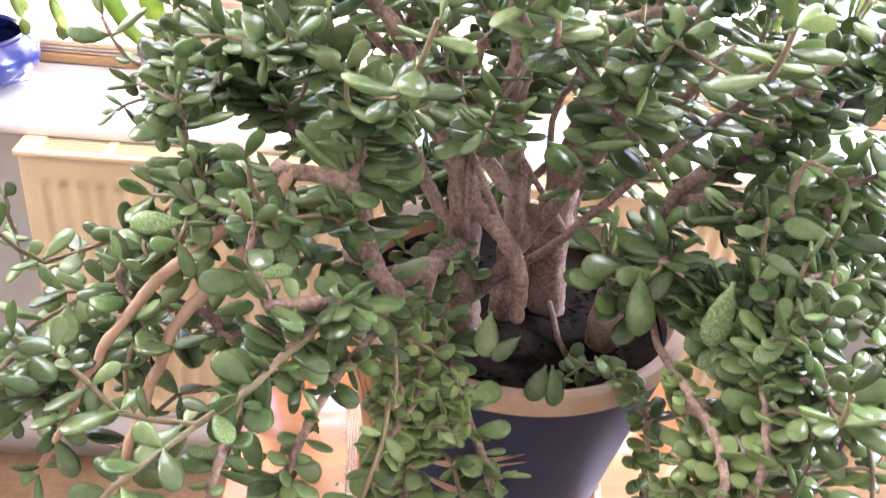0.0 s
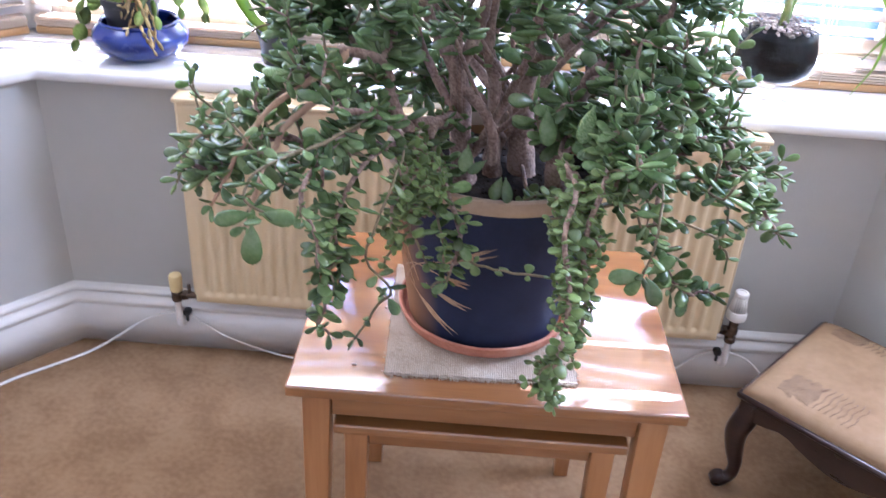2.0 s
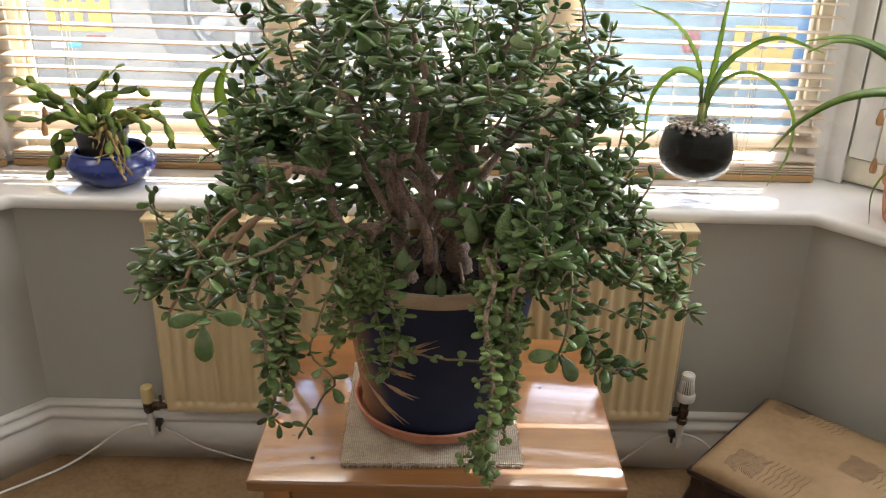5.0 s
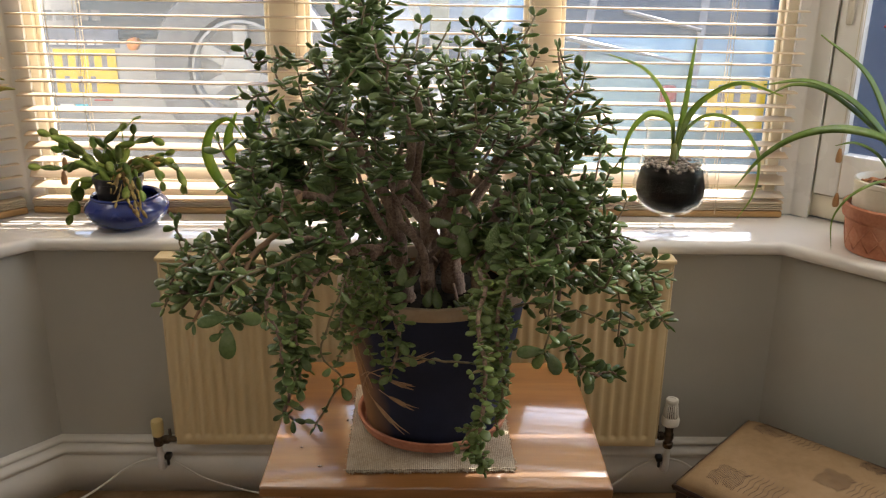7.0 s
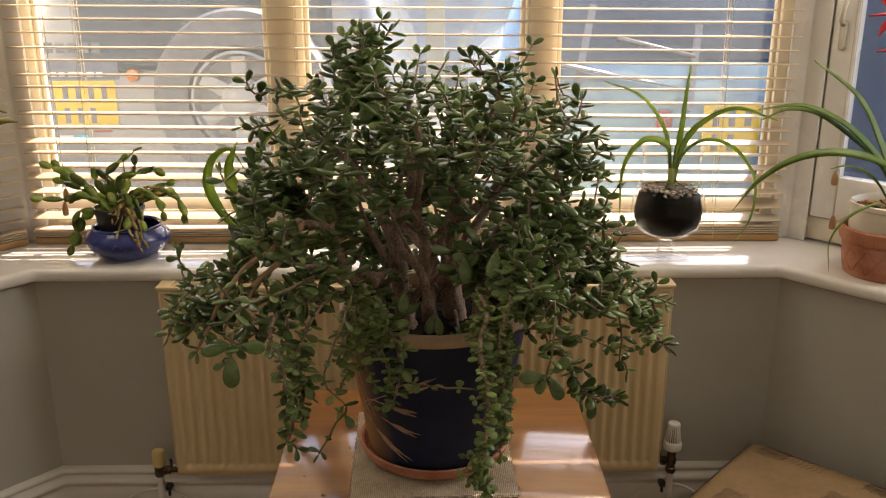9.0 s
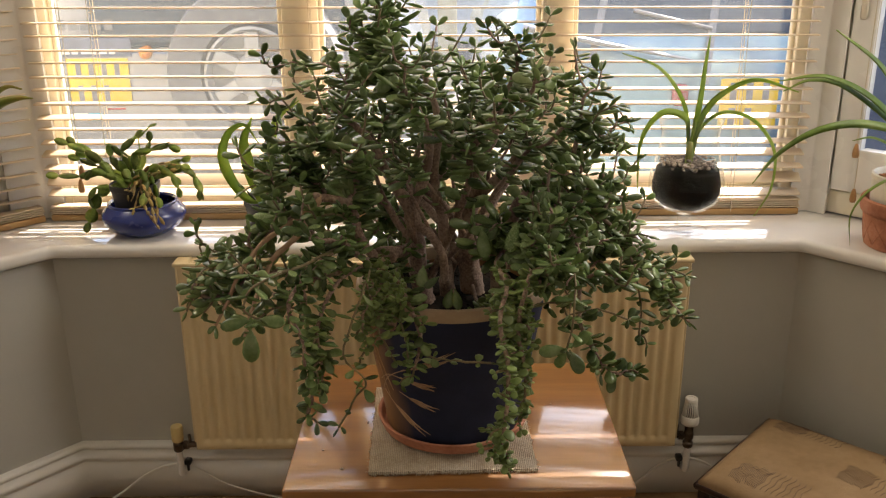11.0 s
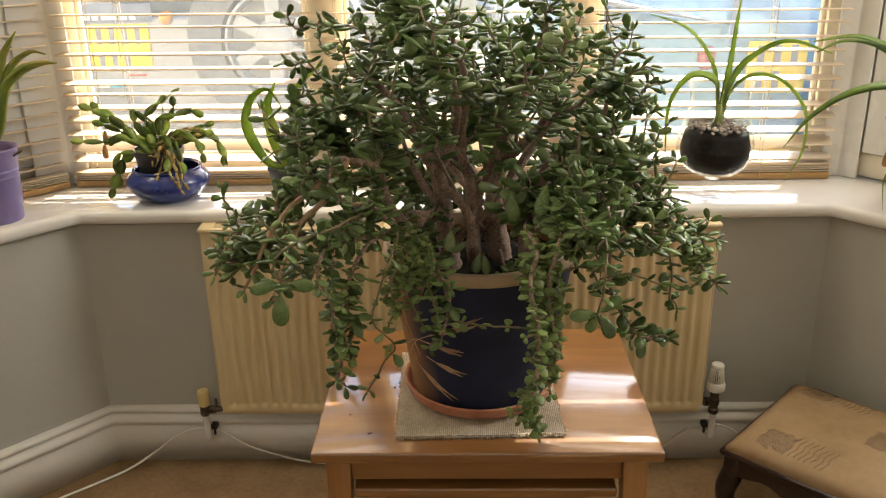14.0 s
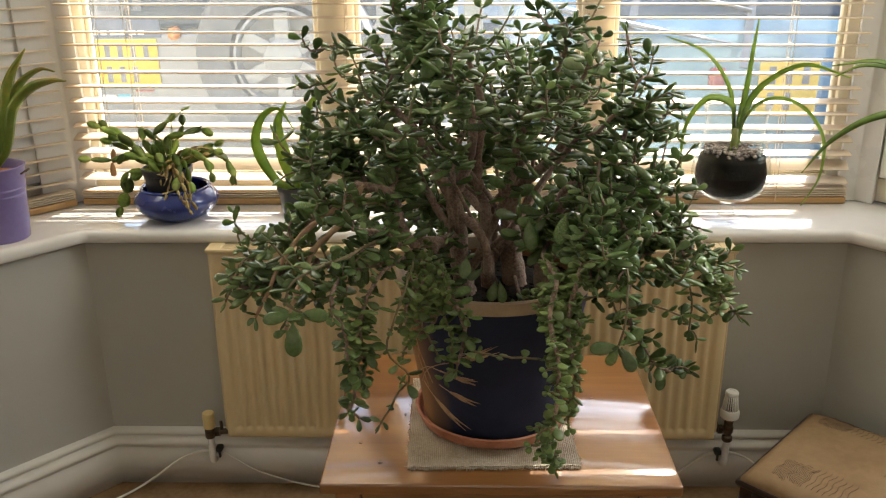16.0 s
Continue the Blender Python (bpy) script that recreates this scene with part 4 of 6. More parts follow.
# ---- footstool ----
def footstool():
    corner = Vector((0.564, -0.392))
    u, v = Vector((0.722, -0.692)).normalized(), Vector((0.684, 0.729)).normalized()
    lu, lv = 0.42, 0.357
    m0 = Matrix(((u.x, v.x, 0, corner.x), (u.y, v.y, 0, corner.y), (0, 0, 1, 0), (0, 0, 0, 1)))
    f = thing("footstool", (*(corner + u * lu / 2 + v * lv / 2), 0), "low footstool, dark mahogany cabriole legs and worn embroidered tan seat", "footstool")
    bm = bmesh.new()
    n = 28
    top = []
    for j in range(n + 1):
        row = []
        for i in range(n + 1):
            a, b = i / n, j / n
            e = min(a, 1 - a) * lu, min(b, 1 - b) * lv
            dome = 0.020 * (1 - (1 - min(1, e[0] / 0.05)) ** 2) ** 0.5 * (1 - (1 - min(1, e[1] / 0.05)) ** 2) ** 0.5 + 0.010 * math.sin(math.pi * a) * math.sin(math.pi * b)
            row.append(bm.verts.new(m0 @ Vector((a * lu, b * lv, 0.250 + dome + 0.0012 * noise.noise(Vector((a * 9, b * 9, 1)))))))
        top.append(row)
    for j in range(n):
        for i in range(n):
            bm.faces.new((top[j][i], top[j][i + 1], top[j + 1][i + 1], top[j + 1][i]))
    rim = [top[0][i] for i in range(n + 1)] + [top[j][n] for j in range(1, n + 1)] + [top[n][i] for i in range(n - 1, -1, -1)] + [top[j][0] for j in range(n - 1, 0, -1)]
    low = [bm.verts.new(v0.co - Vector((0, 0, 0.018))) for v0 in rim]
    for k in range(len(rim)):
        q = (k + 1) % len(rim)
        bm.faces.new((rim[q], rim[k], low[k], low[q]))
    bm.faces.new(low)
    seat = part("seat", bm, FABRIC, f, "worn tan seat cover", sharp=60)
    # stitched motifs: bundles of wavy threads
    rng = random.Random(8)

    def height(a, b):
        e = min(a, 1 - a) * lu, min(b, 1 - b) * lv
        return 0.250 + 0.020 * (1 - (1 - min(1, e[0] / 0.05)) ** 2) ** 0.5 * (1 - (1 - min(1, e[1] / 0.05)) ** 2) ** 0.5 + 0.010 * math.sin(math.pi * a) * math.sin(math.pi * b) + 0.0012 * noise.noise(Vector((a * 9, b * 9, 1)))

    for ca, cb, da, tall in ((0.125, 0.180, 0.34, 0.205), (0.100, 0.880, 0.34, 0.165), (0.540, 0.550, 0.32, 0.205), (0.660, 0.895, 0.26, 0.150)):
        bm = bmesh.new()
        lines = 26
        for k in range(lines):
            t = k / (lines - 1)
            run = 0.62 * t if t < 0.72 else 0.446 + (t - 0.72) * 1.98       # the stitches lie farther apart towards one end
            ln = tall * rng.uniform(0.82, 1.08)
            pts = []
            for q in range(9):
                w = q / 8 - 0.5
                aa = ca + da * run + 0.006 * math.sin(w * 11 + k * 0.16) + 0.02 * w + rng.uniform(-0.0008, 0.0008)
                bb = cb + ln * w + 0.008 * math.sin(k * 0.7)
                aa, bb = max(0.015, min(0.985, aa)), max(0.015, min(0.985, bb))
                pts.append(m0 @ Vector((aa * lu, bb * lv, height(aa, bb) + 0.0003)))
            bm = tube(pts, 0.0006, 4, bm)
        tagged(hang(part("embroidery", bm, THREAD, None, "brown wavy stitching"), seat), kind="stuff")
    # shaped rails
    for (p, q, ax) in (((0, 0.004), (lu, 0.004), 0), ((0, lv - 0.028), (lu, lv - 0.028), 0), ((0.004, 0), (0.004, lv), 1), ((lu - 0.028, 0), (lu - 0.028, lv), 1)):
        bm = bmesh.new()
        steps = 20
        rows = []
        for k in range(steps + 1):
            t = k / steps
            dip = 0.188 - 0.022 * math.exp(-((t - 0.5) / 0.16) ** 2) + 0.012 * math.exp(-((t - 0.22) / 0.07) ** 2) + 0.012 * math.exp(-((t - 0.78) / 0.07) ** 2)
            x, y = p[0] + (q[0] - p[0]) * t, p[1] + (q[1] - p[1]) * t
            w = (0, 0.024) if ax == 0 else (0.024, 0)
            rows.append([bm.verts.new(m0 @ Vector(c)) for c in ((x, y, dip), (x + w[0], y + w[1], dip), (x + w[0], y + w[1], 0.2315), (x, y, 0.2315))])
        for a, b in zip(rows, rows[1:]):
            for k in range(4):
                bm.faces.new((a[k], a[(k + 1) % 4], b[(k + 1) % 4], b[k]))
        bm.faces.new(rows[0])
        bm.faces.new(rows[-1][::-1])
        bmesh.ops.recalc_face_normals(bm, faces=bm.faces)
        part("rail", bm, DARKWOOD, f)
    bead = bmesh.new()
    ring = [m0 @ Vector(c) for c in ((-0.003, -0.003, 0.238), (lu + 0.003, -0.003, 0.238), (lu + 0.003, lv + 0.003, 0.238), (-0.003, lv + 0.003, 0.238), (-0.003, -0.003, 0.238))]
    for a, b in zip(ring, ring[1:]):
        bead = tube([a, b], 0.0065, 8, bead)
    part("moulding", bead, DARKWOOD, f)
    for sx, sy, cx, cy in ((-1, -1, 0, 0), (1, -1, lu, 0), (1, 1, lu, lv), (-1, 1, 0, lv)):
        o = Vector((sx * 0.7071, sy * 0.7071, 0))
        base = Vector((cx - sx * 0.022, cy - sy * 0.022, 0))
        line = [base + Vector((0, 0, 0.227)), base + o * 0.010 + Vector((0, 0, 0.180)), base + o * 0.020 + Vector((0, 0, 0.145)), base + o * 0.014 + Vector((0, 0, 0.100)), base + o * 0.004 + Vector((0, 0, 0.060)),
                base + o * 0.006 + Vector((0, 0, 0.030)), base + o * 0.022 + Vector((0, 0, 0.014))]
        pts = spline([m0 @ q for q in line], 5)
        rad = np.interp(np.linspace(0, 1, len(pts)), [0, 0.2, 0.35, 0.55, 0.72, 0.85, 1], [0.021, 0.024, 0.022, 0.0165, 0.0125, 0.0125, 0.014])
        bm = tube(pts, [float(r) for r in rad], 12)
        foot = m0 @ (base + o * 0.030 + Vector((0, 0, 0.0165)))
        d3 = m0.to_3x3() @ Vector((-o.y, o.x, 0))
        bm = lathe([(0.0, -0.013), (0.010, -0.013), (0.0165, -0.009), (0.0165, 0.009), (0.010, 0.013), (0.0, 0.013)], seg=16, bm=bm, m=Matrix.Translation(foot) @ turn_to(d3) @ Matrix.Rotation(radians(90), 4, "Y"))
        part("leg", bm, DARKWOOD, f, "cabriole leg with scrolled foot")
    return f


footstool()


# ---- the jade plant ----
def leaf_bmesh(seed, plump=0.098, broad=1.0):
    """A fleshy spoon-shaped leaf along x, one unit long."""
    rng = random.Random(seed)
    bm = bmesh.new()
    bend, cup, lean = rng.uniform(-0.10, 0.16), rng.uniform(-0.02, 0.10), rng.uniform(-0.05, 0.05)
    wide = rng.uniform(0.245, 0.335) * broad
    secs = [(0.0, 0.040, 0.03), (0.09, 0.16, 0.35), (0.27, 0.60, 0.80), (0.48, 0.90, 1.0), (0.69, 1.0, 0.92), (0.86, 0.82, 0.70), (0.96, 0.44, 0.36)]
    rings = []
    for x, w, h in secs:
        hw, hh = wide * w if w > 0.1 else w, plump * h if h > 0.1 else h
        z0 = bend * x * x
        ring = []
        for k in range(8):
            a = 2 * math.pi * k / 8
            y = math.cos(a) * hw
            ring.append(bm.verts.new((x, y + lean * x, z0 + math.sin(a) * hh * (0.8 if math.sin(a) > 0 else 1.1) + cup * (y / wide) ** 2 * 0.6)))
        rings.append(ring)
    tip = bm.verts.new((1.0, lean, bend + cup * 0.05))
    for a, b in zip(rings, rings[1:]):
        for k in range(8):
            bm.faces.new((a[k], a[(k + 1) % 8], b[(k + 1) % 8], b[k]))
    for k in range(8):
        bm.faces.new((rings[-1][k], rings[-1][(k + 1) % 8], tip))
    bm.faces.new(rings[0][::-1])
    bmesh.ops.recalc_face_normals(bm, faces=bm.faces)
    return bm


def soup(bms):
    out = []
    for bm in bms:
        bm.verts.ensure_lookup_table()
        out.append((np.array([v.co[:] for v in bm.verts]), [[v.index for v in f.verts] for f in bm.faces]))
        bm.free()
    return out


LEAF_KINDS = soup([leaf_bmesh(40 + k, 0.098, 0.87) for k in range(7)])
YOUNG_KINDS = soup([leaf_bmesh(70 + k, 0.14, 1.45) for k in range(4)])


class Foliage:
    """Gathers leaves; gives them out as single leaves and as one joined mesh."""

    def __init__(self):
        self.leaves = []

    def add(self, at, d, up, size, young=False, roll=0.0):
        self.leaves.append((at, d, up, size, young, roll))

    def build(self, plant, single, mats, all_kinds, rng):
        order = list(range(len(self.leaves)))
        picked = {i for i in order if single(self.leaves[i])}
        if len(picked) > 300:
            picked = set(rng.sample(sorted(picked), 300))
        shared = {}
        for young in (False, True):
            verts, faces = [], []
            kinds = all_kinds[1 if young else 0]
            for i in order:
                at, d, up, size, yg, roll = self.leaves[i]
                if yg != young:
                    continue
                k = i % len(kinds)
                m = Matrix.Translation(at) @ turn_to(d, up, roll) @ Matrix.Scale(size, 4)
                if i in picked and not young:
                    if k not in shared:
                        me = bpy.data.meshes.new("leaf")
                        me.from_pydata(kinds[k][0].tolist(), [], kinds[k][1])
                        me.materials.append(mats[2])
                        me.shade_smooth()
                        shared[k] = me
                    ob = new("leaf", shared[k])
                    ob.matrix_basis = m
                    hang(ob, plant)
                else:
                    base = len(verts)
                    a = np.array(m)
                    verts += (kinds[k][0] @ a[:3, :3].T + a[:3, 3]).tolist()
                    faces += [[base + q for q in f] for f in kinds[k][1]]
            if verts:
                me = bpy.data.meshes.new("foliage")
                me.from_pydata(verts, [], faces)
                me.materials.append(mats[1 if young else 0])
                me.shade_smooth()
                ob = new("young_foliage" if young else "foliage", me)
                hang(ob, plant)
                tagged(ob, "small bright green young leaves" if young else "", kind="stuff")


def jade():
    rng = random.Random(21)
    plant = thing("jade_plant", (PX, PY, SOIL_Z), "large bushy jade plant with fleshy green leaves and thick brown stems", "plant")
    pos, par, tips = [], [], []
    path = []
    fol = Foliage()

    def grow(a, points, steps=5):
        """Adds a line of nodes from node a through points."""
        start = [pos[a]] if a is not None else []
        pts = spline(start + [Vector(p) for p in points], steps)
        if a is None:
            pos.append(pts[0]), par.append(-1), path.append(0.0)
            last = len(pos) - 1
        else:
            last = a
        for p in pts[1:]:
            pos.append(p), par.append(last), path.append(path[last] + (p - pos[last]).length)
            last = len(pos) - 1
        return last

    # limbs: each with its bends, and its thickness at its foot and end
    near = lambda p: min(range(len(pos)), key=lambda i: (pos[i] - Vector(p)).length)
    stout, pale, closed, slim = {}, set(), set(), set()

    def limb(points, r0, r1, rooted=False):
        begun = len(pos)
        if rooted:
            grow(None, points, 8)
        else:
            grow(near(points[0]), points[1:], 8)
        for k in range(begun, len(pos)):
            stout[k] = 0.86 * (r0 + (r1 - r0) * (k - begun) / max(1, len(pos) - 1 - begun))

    limb(((-0.004, -0.572, 0.722), (-0.014, -0.576, 0.790), (-0.020, -0.580, 0.860), (-0.026, -0.583, 0.915)), 0.0200, 0.0150, True)
    limb(((0.036, -0.548, 0.722), (0.030, -0.552, 0.800), (0.026, -0.556, 0.880), (0.012, -0.560, 0.960), (0.020, -0.540, 1.050), (-0.005, -0.530, 1.140)), 0.0150, 0.0050, True)
    limb(((0.082, -0.530, 0.722), (0.072, -0.535, 0.800), (0.070, -0.538, 0.870), (0.078, -0.540, 0.930), (0.086, -0.542, 0.990)), 0.0215, 0.0165, True)
    limb(((-0.055, -0.655, 0.728), (-0.062, -0.690, 0.800), (-0.076, -0.705, 0.860), (-0.102, -0.700, 0.900), (-0.118, -0.690, 0.950), (-0.165, -0.700, 0.968)), 0.0105, 0.0070, True)
    limb(((-0.020, -0.640, 0.728), (-0.044, -0.690, 0.790), (-0.064, -0.708, 0.845)), 0.0070, 0.0060, True)
    limb(((0.130, -0.580, 0.722), (0.120, -0.600, 0.800), (0.132, -0.615, 0.870), (0.150, -0.620, 0.930), (0.195, -0.610, 0.965), (0.240, -0.600, 1.010)), 0.0170, 0.0070, True)
    for points, r0, r1 in ((((-0.026, -0.583, 0.910), (-0.049, -0.590, 0.949), (-0.067, -0.592, 0.983), (-0.097, -0.595, 1.040), (-0.150, -0.600, 1.085)), 0.0125, 0.0050),
                           (((-0.026, -0.583, 0.912), (-0.004, -0.580, 0.965), (0.004, -0.578, 1.025), (-0.015, -0.582, 1.085), (-0.058, -0.592, 1.130), (-0.068, -0.598, 1.175)), 0.0110, 0.0048),
                           (((-0.018, -0.580, 0.840), (-0.050, -0.640, 0.856), (-0.085, -0.690, 0.875)), 0.0120, 0.0095),
                           (((-0.020, -0.585, 0.890), (0.010, -0.615, 0.872), (0.026, -0.630, 0.840), (0.030, -0.632, 0.800)), 0.0090, 0.0080),
                           (((0.076, -0.540, 0.915), (0.105, -0.560, 0.945), (0.140, -0.570, 0.985), (0.175, -0.580, 1.040)), 0.0135, 0.0055),
                           (((0.084, -0.541, 0.975), (0.062, -0.556, 1.020), (0.090, -0.570, 1.052), (0.135, -0.585, 1.066), (0.185, -0.590, 1.090)), 0.0080, 0.0045),
                           (((0.086, -0.542, 0.985), (0.112, -0.545, 1.020), (0.125, -0.545, 1.080), (0.150, -0.555, 1.140)), 0.0085, 0.0045),
                           (((0.150, -0.620, 0.925), (0.185, -0.660, 0.935), (0.230, -0.680, 0.938), (0.275, -0.685, 0.935)), 0.0095, 0.0050),
                           (((0.125, -0.608, 0.835), (0.128, -0.690, 0.882), (0.150, -0.745, 0.912), (0.185, -0.775, 0.930)), 0.0085, 0.0050),
                           (((-0.078, -0.704, 0.862), (-0.092, -0.738, 0.878), (-0.118, -0.778, 0.915), (-0.160, -0.810, 0.935)), 0.0062, 0.0042),
                           (((0.026, -0.556, 0.880), (-0.050, -0.480, 0.935), (-0.130, -0.430, 0.990), (-0.180, -0.420, 1.040)), 0.0080, 0.0045),
                           (((0.070, -0.537, 0.840), (0.130, -0.470, 0.910), (0.190, -0.430, 0.990)), 0.0085, 0.0045),
                           (((0.014, -0.558, 0.950), (0.060, -0.460, 1.000), (0.090, -0.420, 1.080)), 0.0065, 0.0040)):
        limb(points, r0, r1)
    # side limbs that arch over the rim and hang
    hung = []

    def hanger(start, line, size, young, gap=0.014, first=0.3, thick=0.0, bare=False):
        begun = len(pos)
        shake = 0.0 if bare else 0.011
        line = [Vector(p) + Vector((rng.uniform(-1, 1), rng.uniform(-1, 1), rng.uniform(-0.6, 0.6))) * shake for p in line]
        end = grow(near(start), line, 4)
        hung.append((end, size, young, gap, first))
        for k in range(begun, len(pos)):
            stout[k] = thick * (1 - 0.55 * (k - begun) / max(1, len(pos) - begun))
            if not bare:
                slim.add(k)
            if bare or gap > 0.021:
                closed.add(k)
            if bare:
                pale.add(k)

    hanger((-0.160, -0.705, 0.955), ((-0.185, -0.735, 0.925), (-0.205, -0.760, 0.908), (-0.222, -0.790, 0.895), (-0.232, -0.830, 0.870), (-0.240, -0.865, 0.845), (-0.246, -0.890, 0.820)), 0.026, False, 0.02, 0.86, 0.0050, True)
    hanger((-0.175, -0.710, 0.965), ((-0.225, -0.760, 0.925), (-0.250, -0.790, 0.903), (-0.266, -0.805, 0.880), (-0.284, -0.822, 0.845), (-0.300, -0.835, 0.812)), 0.027, False, 0.018, 0.80, 0.0044, True)
    hanger((-0.115, -0.775, 0.92), ((-0.165, -0.850, 0.912), (-0.205, -0.905, 0.905), (-0.228, -0.940, 0.885), (-0.223, -0.948, 0.864)), 0.027, False, 0.016, 0.15)
    hanger((-0.165, -0.700, 0.965), ((-0.235, -0.735, 0.920), (-0.290, -0.765, 0.885), (-0.328, -0.785, 0.852), (-0.350, -0.795, 0.820)), 0.026, False, 0.015, 0.35)
    hanger((-0.115, -0.775, 0.915), ((-0.152, -0.830, 0.900), (-0.172, -0.882, 0.865), (-0.176, -0.902, 0.820), (-0.166, -0.906, 0.775), (-0.158, -0.908, 0.735), (-0.156, -0.908, 0.712)), 0.022, False, 0.0165, 0.25)
    hanger((-0.075, -0.715, 0.875), ((-0.130, -0.800, 0.870), (-0.145, -0.850, 0.830), (-0.155, -0.865, 0.770), (-0.150, -0.868, 0.725)), 0.021, False, 0.017, 0.25)
    hanger((-0.075, -0.715, 0.875), ((-0.092, -0.805, 0.868), (-0.108, -0.870, 0.832), (-0.112, -0.882, 0.792), (-0.091, -0.885, 0.757), (-0.104, -0.885, 0.722), (-0.131, -0.885, 0.682)), 0.022, False, 0.0215, 0.25)
    hanger((-0.040, -0.66, 0.835), ((-0.045, -0.755, 0.83), (-0.06, -0.815, 0.80), (-0.055, -0.83, 0.75)), 0.016, True, 0.009, 0.35)
    hanger((-0.040, -0.66, 0.835), ((-0.03, -0.745, 0.825), (-0.015, -0.80, 0.80), (-0.018, -0.815, 0.755), (-0.022, -0.815, 0.72)), 0.024, False, 0.017, 0.45)
    hanger((-0.075, -0.715, 0.875), ((-0.07, -0.78, 0.86), (-0.085, -0.83, 0.83), (-0.088, -0.83, 0.775)), 0.015, True, 0.008, 0.2)
    hanger((-0.020, -0.815, 0.76), ((0.005, -0.825, 0.75), (0.045, -0.835, 0.757), (0.085, -0.845, 0.755)), 0.015, True, 0.030, 0.1)
    hanger((0.072, -0.553, 0.765), ((0.096, -0.600, 0.752), (0.112, -0.655, 0.768), (0.124, -0.708, 0.778), (0.136, -0.738, 0.748), (0.142, -0.752, 0.695), (0.150, -0.758, 0.650)), 0.0155, True, 0.0095, 0.25, 0.0040)
    hanger((0.100, -0.65, 0.85), ((0.102, -0.760, 0.872), (0.108, -0.850, 0.882), (0.112, -0.915, 0.850), (0.108, -0.945, 0.790), (0.112, -0.948, 0.725), (0.106, -0.945, 0.690), (0.112, -0.940, 0.655), (0.124, -0.935, 0.632)), 0.0150, True, 0.0095, 0.35, 0.0032)
    hanger((0.135, -0.72, 0.905), ((0.150, -0.81, 0.90), (0.135, -0.87, 0.875), (0.140, -0.880, 0.810), (0.146, -0.880, 0.745), (0.143, -0.880, 0.700)), 0.0150, True, 0.0115, 0.2)
    hanger((0.135, -0.72, 0.905), ((0.20, -0.83, 0.90), (0.200, -0.89, 0.85), (0.195, -0.905, 0.805)), 0.025, False, 0.022, 0.5)
    hanger((0.215, -0.60, 0.95), ((0.24, -0.70, 0.88), (0.235, -0.75, 0.79), (0.255, -0.76, 0.725), (0.30, -0.76, 0.695), (0.325, -0.76, 0.70)), 0.024, False, 0.018, 0.3)
    hanger((0.215, -0.60, 0.95), ((0.31, -0.66, 0.87), (0.33, -0.70, 0.80), (0.335, -0.71, 0.73)), 0.023, False, 0.014, 0.25)
    hanger((0.215, -0.60, 0.95), ((0.320, -0.605, 0.885), (0.385, -0.592, 0.820), (0.420, -0.586, 0.765), (0.432, -0.584, 0.722)), 0.021, False, 0.017, 0.3)
    hanger((0.215, -0.60, 0.95), ((0.31, -0.64, 0.89), (0.36, -0.68, 0.84), (0.385, -0.70, 0.79), (0.40, -0.71, 0.765)), 0.023, False, 0.014, 0.3)
    hanger((-0.17, -0.70, 0.965), ((-0.240, -0.685, 0.898), (-0.300, -0.664, 0.854), (-0.345, -0.686, 0.864), (-0.364, -0.668, 0.884), (-0.358, -0.670, 0.908)), 0.024, False, 0.022, 0.62)

    # bare stems that fill the middle of the crown
    stem_rng = random.Random(77)
    inner_tips = []
    for k in range(14):
        a = near((stem_rng.uniform(-0.01, 0.09), -0.57, stem_rng.uniform(0.76, 0.90)))
        e = Vector((stem_rng.uniform(-0.13, 0.19), stem_rng.uniform(-0.68, -0.50), stem_rng.uniform(0.98, 1.12)))
        m = pos[a].lerp(e, 0.45) + Vector((stem_rng.uniform(-0.03, 0.03), stem_rng.uniform(-0.03, 0.02), stem_rng.uniform(-0.03, 0.03)))
        n = pos[a].lerp(e, 0.75) + Vector((stem_rng.uniform(-0.02, 0.02), stem_rng.uniform(-0.02, 0.02), stem_rng.uniform(-0.02, 0.01)))
        begun, thick = len(pos), stem_rng.uniform(0.0022, 0.0040)
        inner_tips.append(grow(a, (m, n, e), 4))
        for q in range(begun, len(pos)):
            stout[q] = thick * (1 - 0.5 * (q - begun) / (len(pos) - begun))
    # tip targets: an uneven dome, with a gap at its front through which the stems show
    want = []

    def cloud(n, c, r, inner, size, rule=lambda p: True):
        made = 0
        while made < n:
            d = Vector([rng.gauss(0, 1) for _ in range(3)]).normalized() * (inner + (1 - inner) * rng.random() ** 0.7)
            p = Vector((c[0] + d.x * r[0], c[1] + d.y * r[1], c[2] + d.z * r[2]))
            bump = 1 + 0.10 * noise.noise(p * 7)
            p = Vector(c) + (p - Vector(c)) * bump
            if rule(p):
                want.append((p, size * rng.uniform(0.82, 1.18)))
                made += 1

    gap = lambda p: not (-0.11 < p.x < 0.15 and p.y < -0.50 and 0.74 < p.z < 1.13 - 0.5 * abs(p.x - 0.02))
    clear = lambda p: gap(p) and (p - Vector((-0.115, -1.245, 1.259))).length > 0.30
    cloud(220, (0.030, -0.560, 0.945), (0.325, 0.310, 0.300), 0.58, 0.0262, lambda p: p.z > 0.86 and clear(p) and not (p.z < 0.97 and p.y < -0.66 and abs(p.x - 0.02) < 0.13))
    cloud(13, (-0.230, -0.705, 0.870), (0.100, 0.190, 0.105), 0.3, 0.0245, clear)
    cloud(40, (0.255, -0.690, 0.880), (0.125, 0.190, 0.110), 0.3, 0.0235, clear)
    cloud(7, (-0.318, -0.790, 0.845), (0.050, 0.060, 0.040), 0.2, 0.024, clear)
    cloud(5, (-0.255, -0.860, 0.905), (0.065, 0.075, 0.040), 0.2, 0.024, clear)
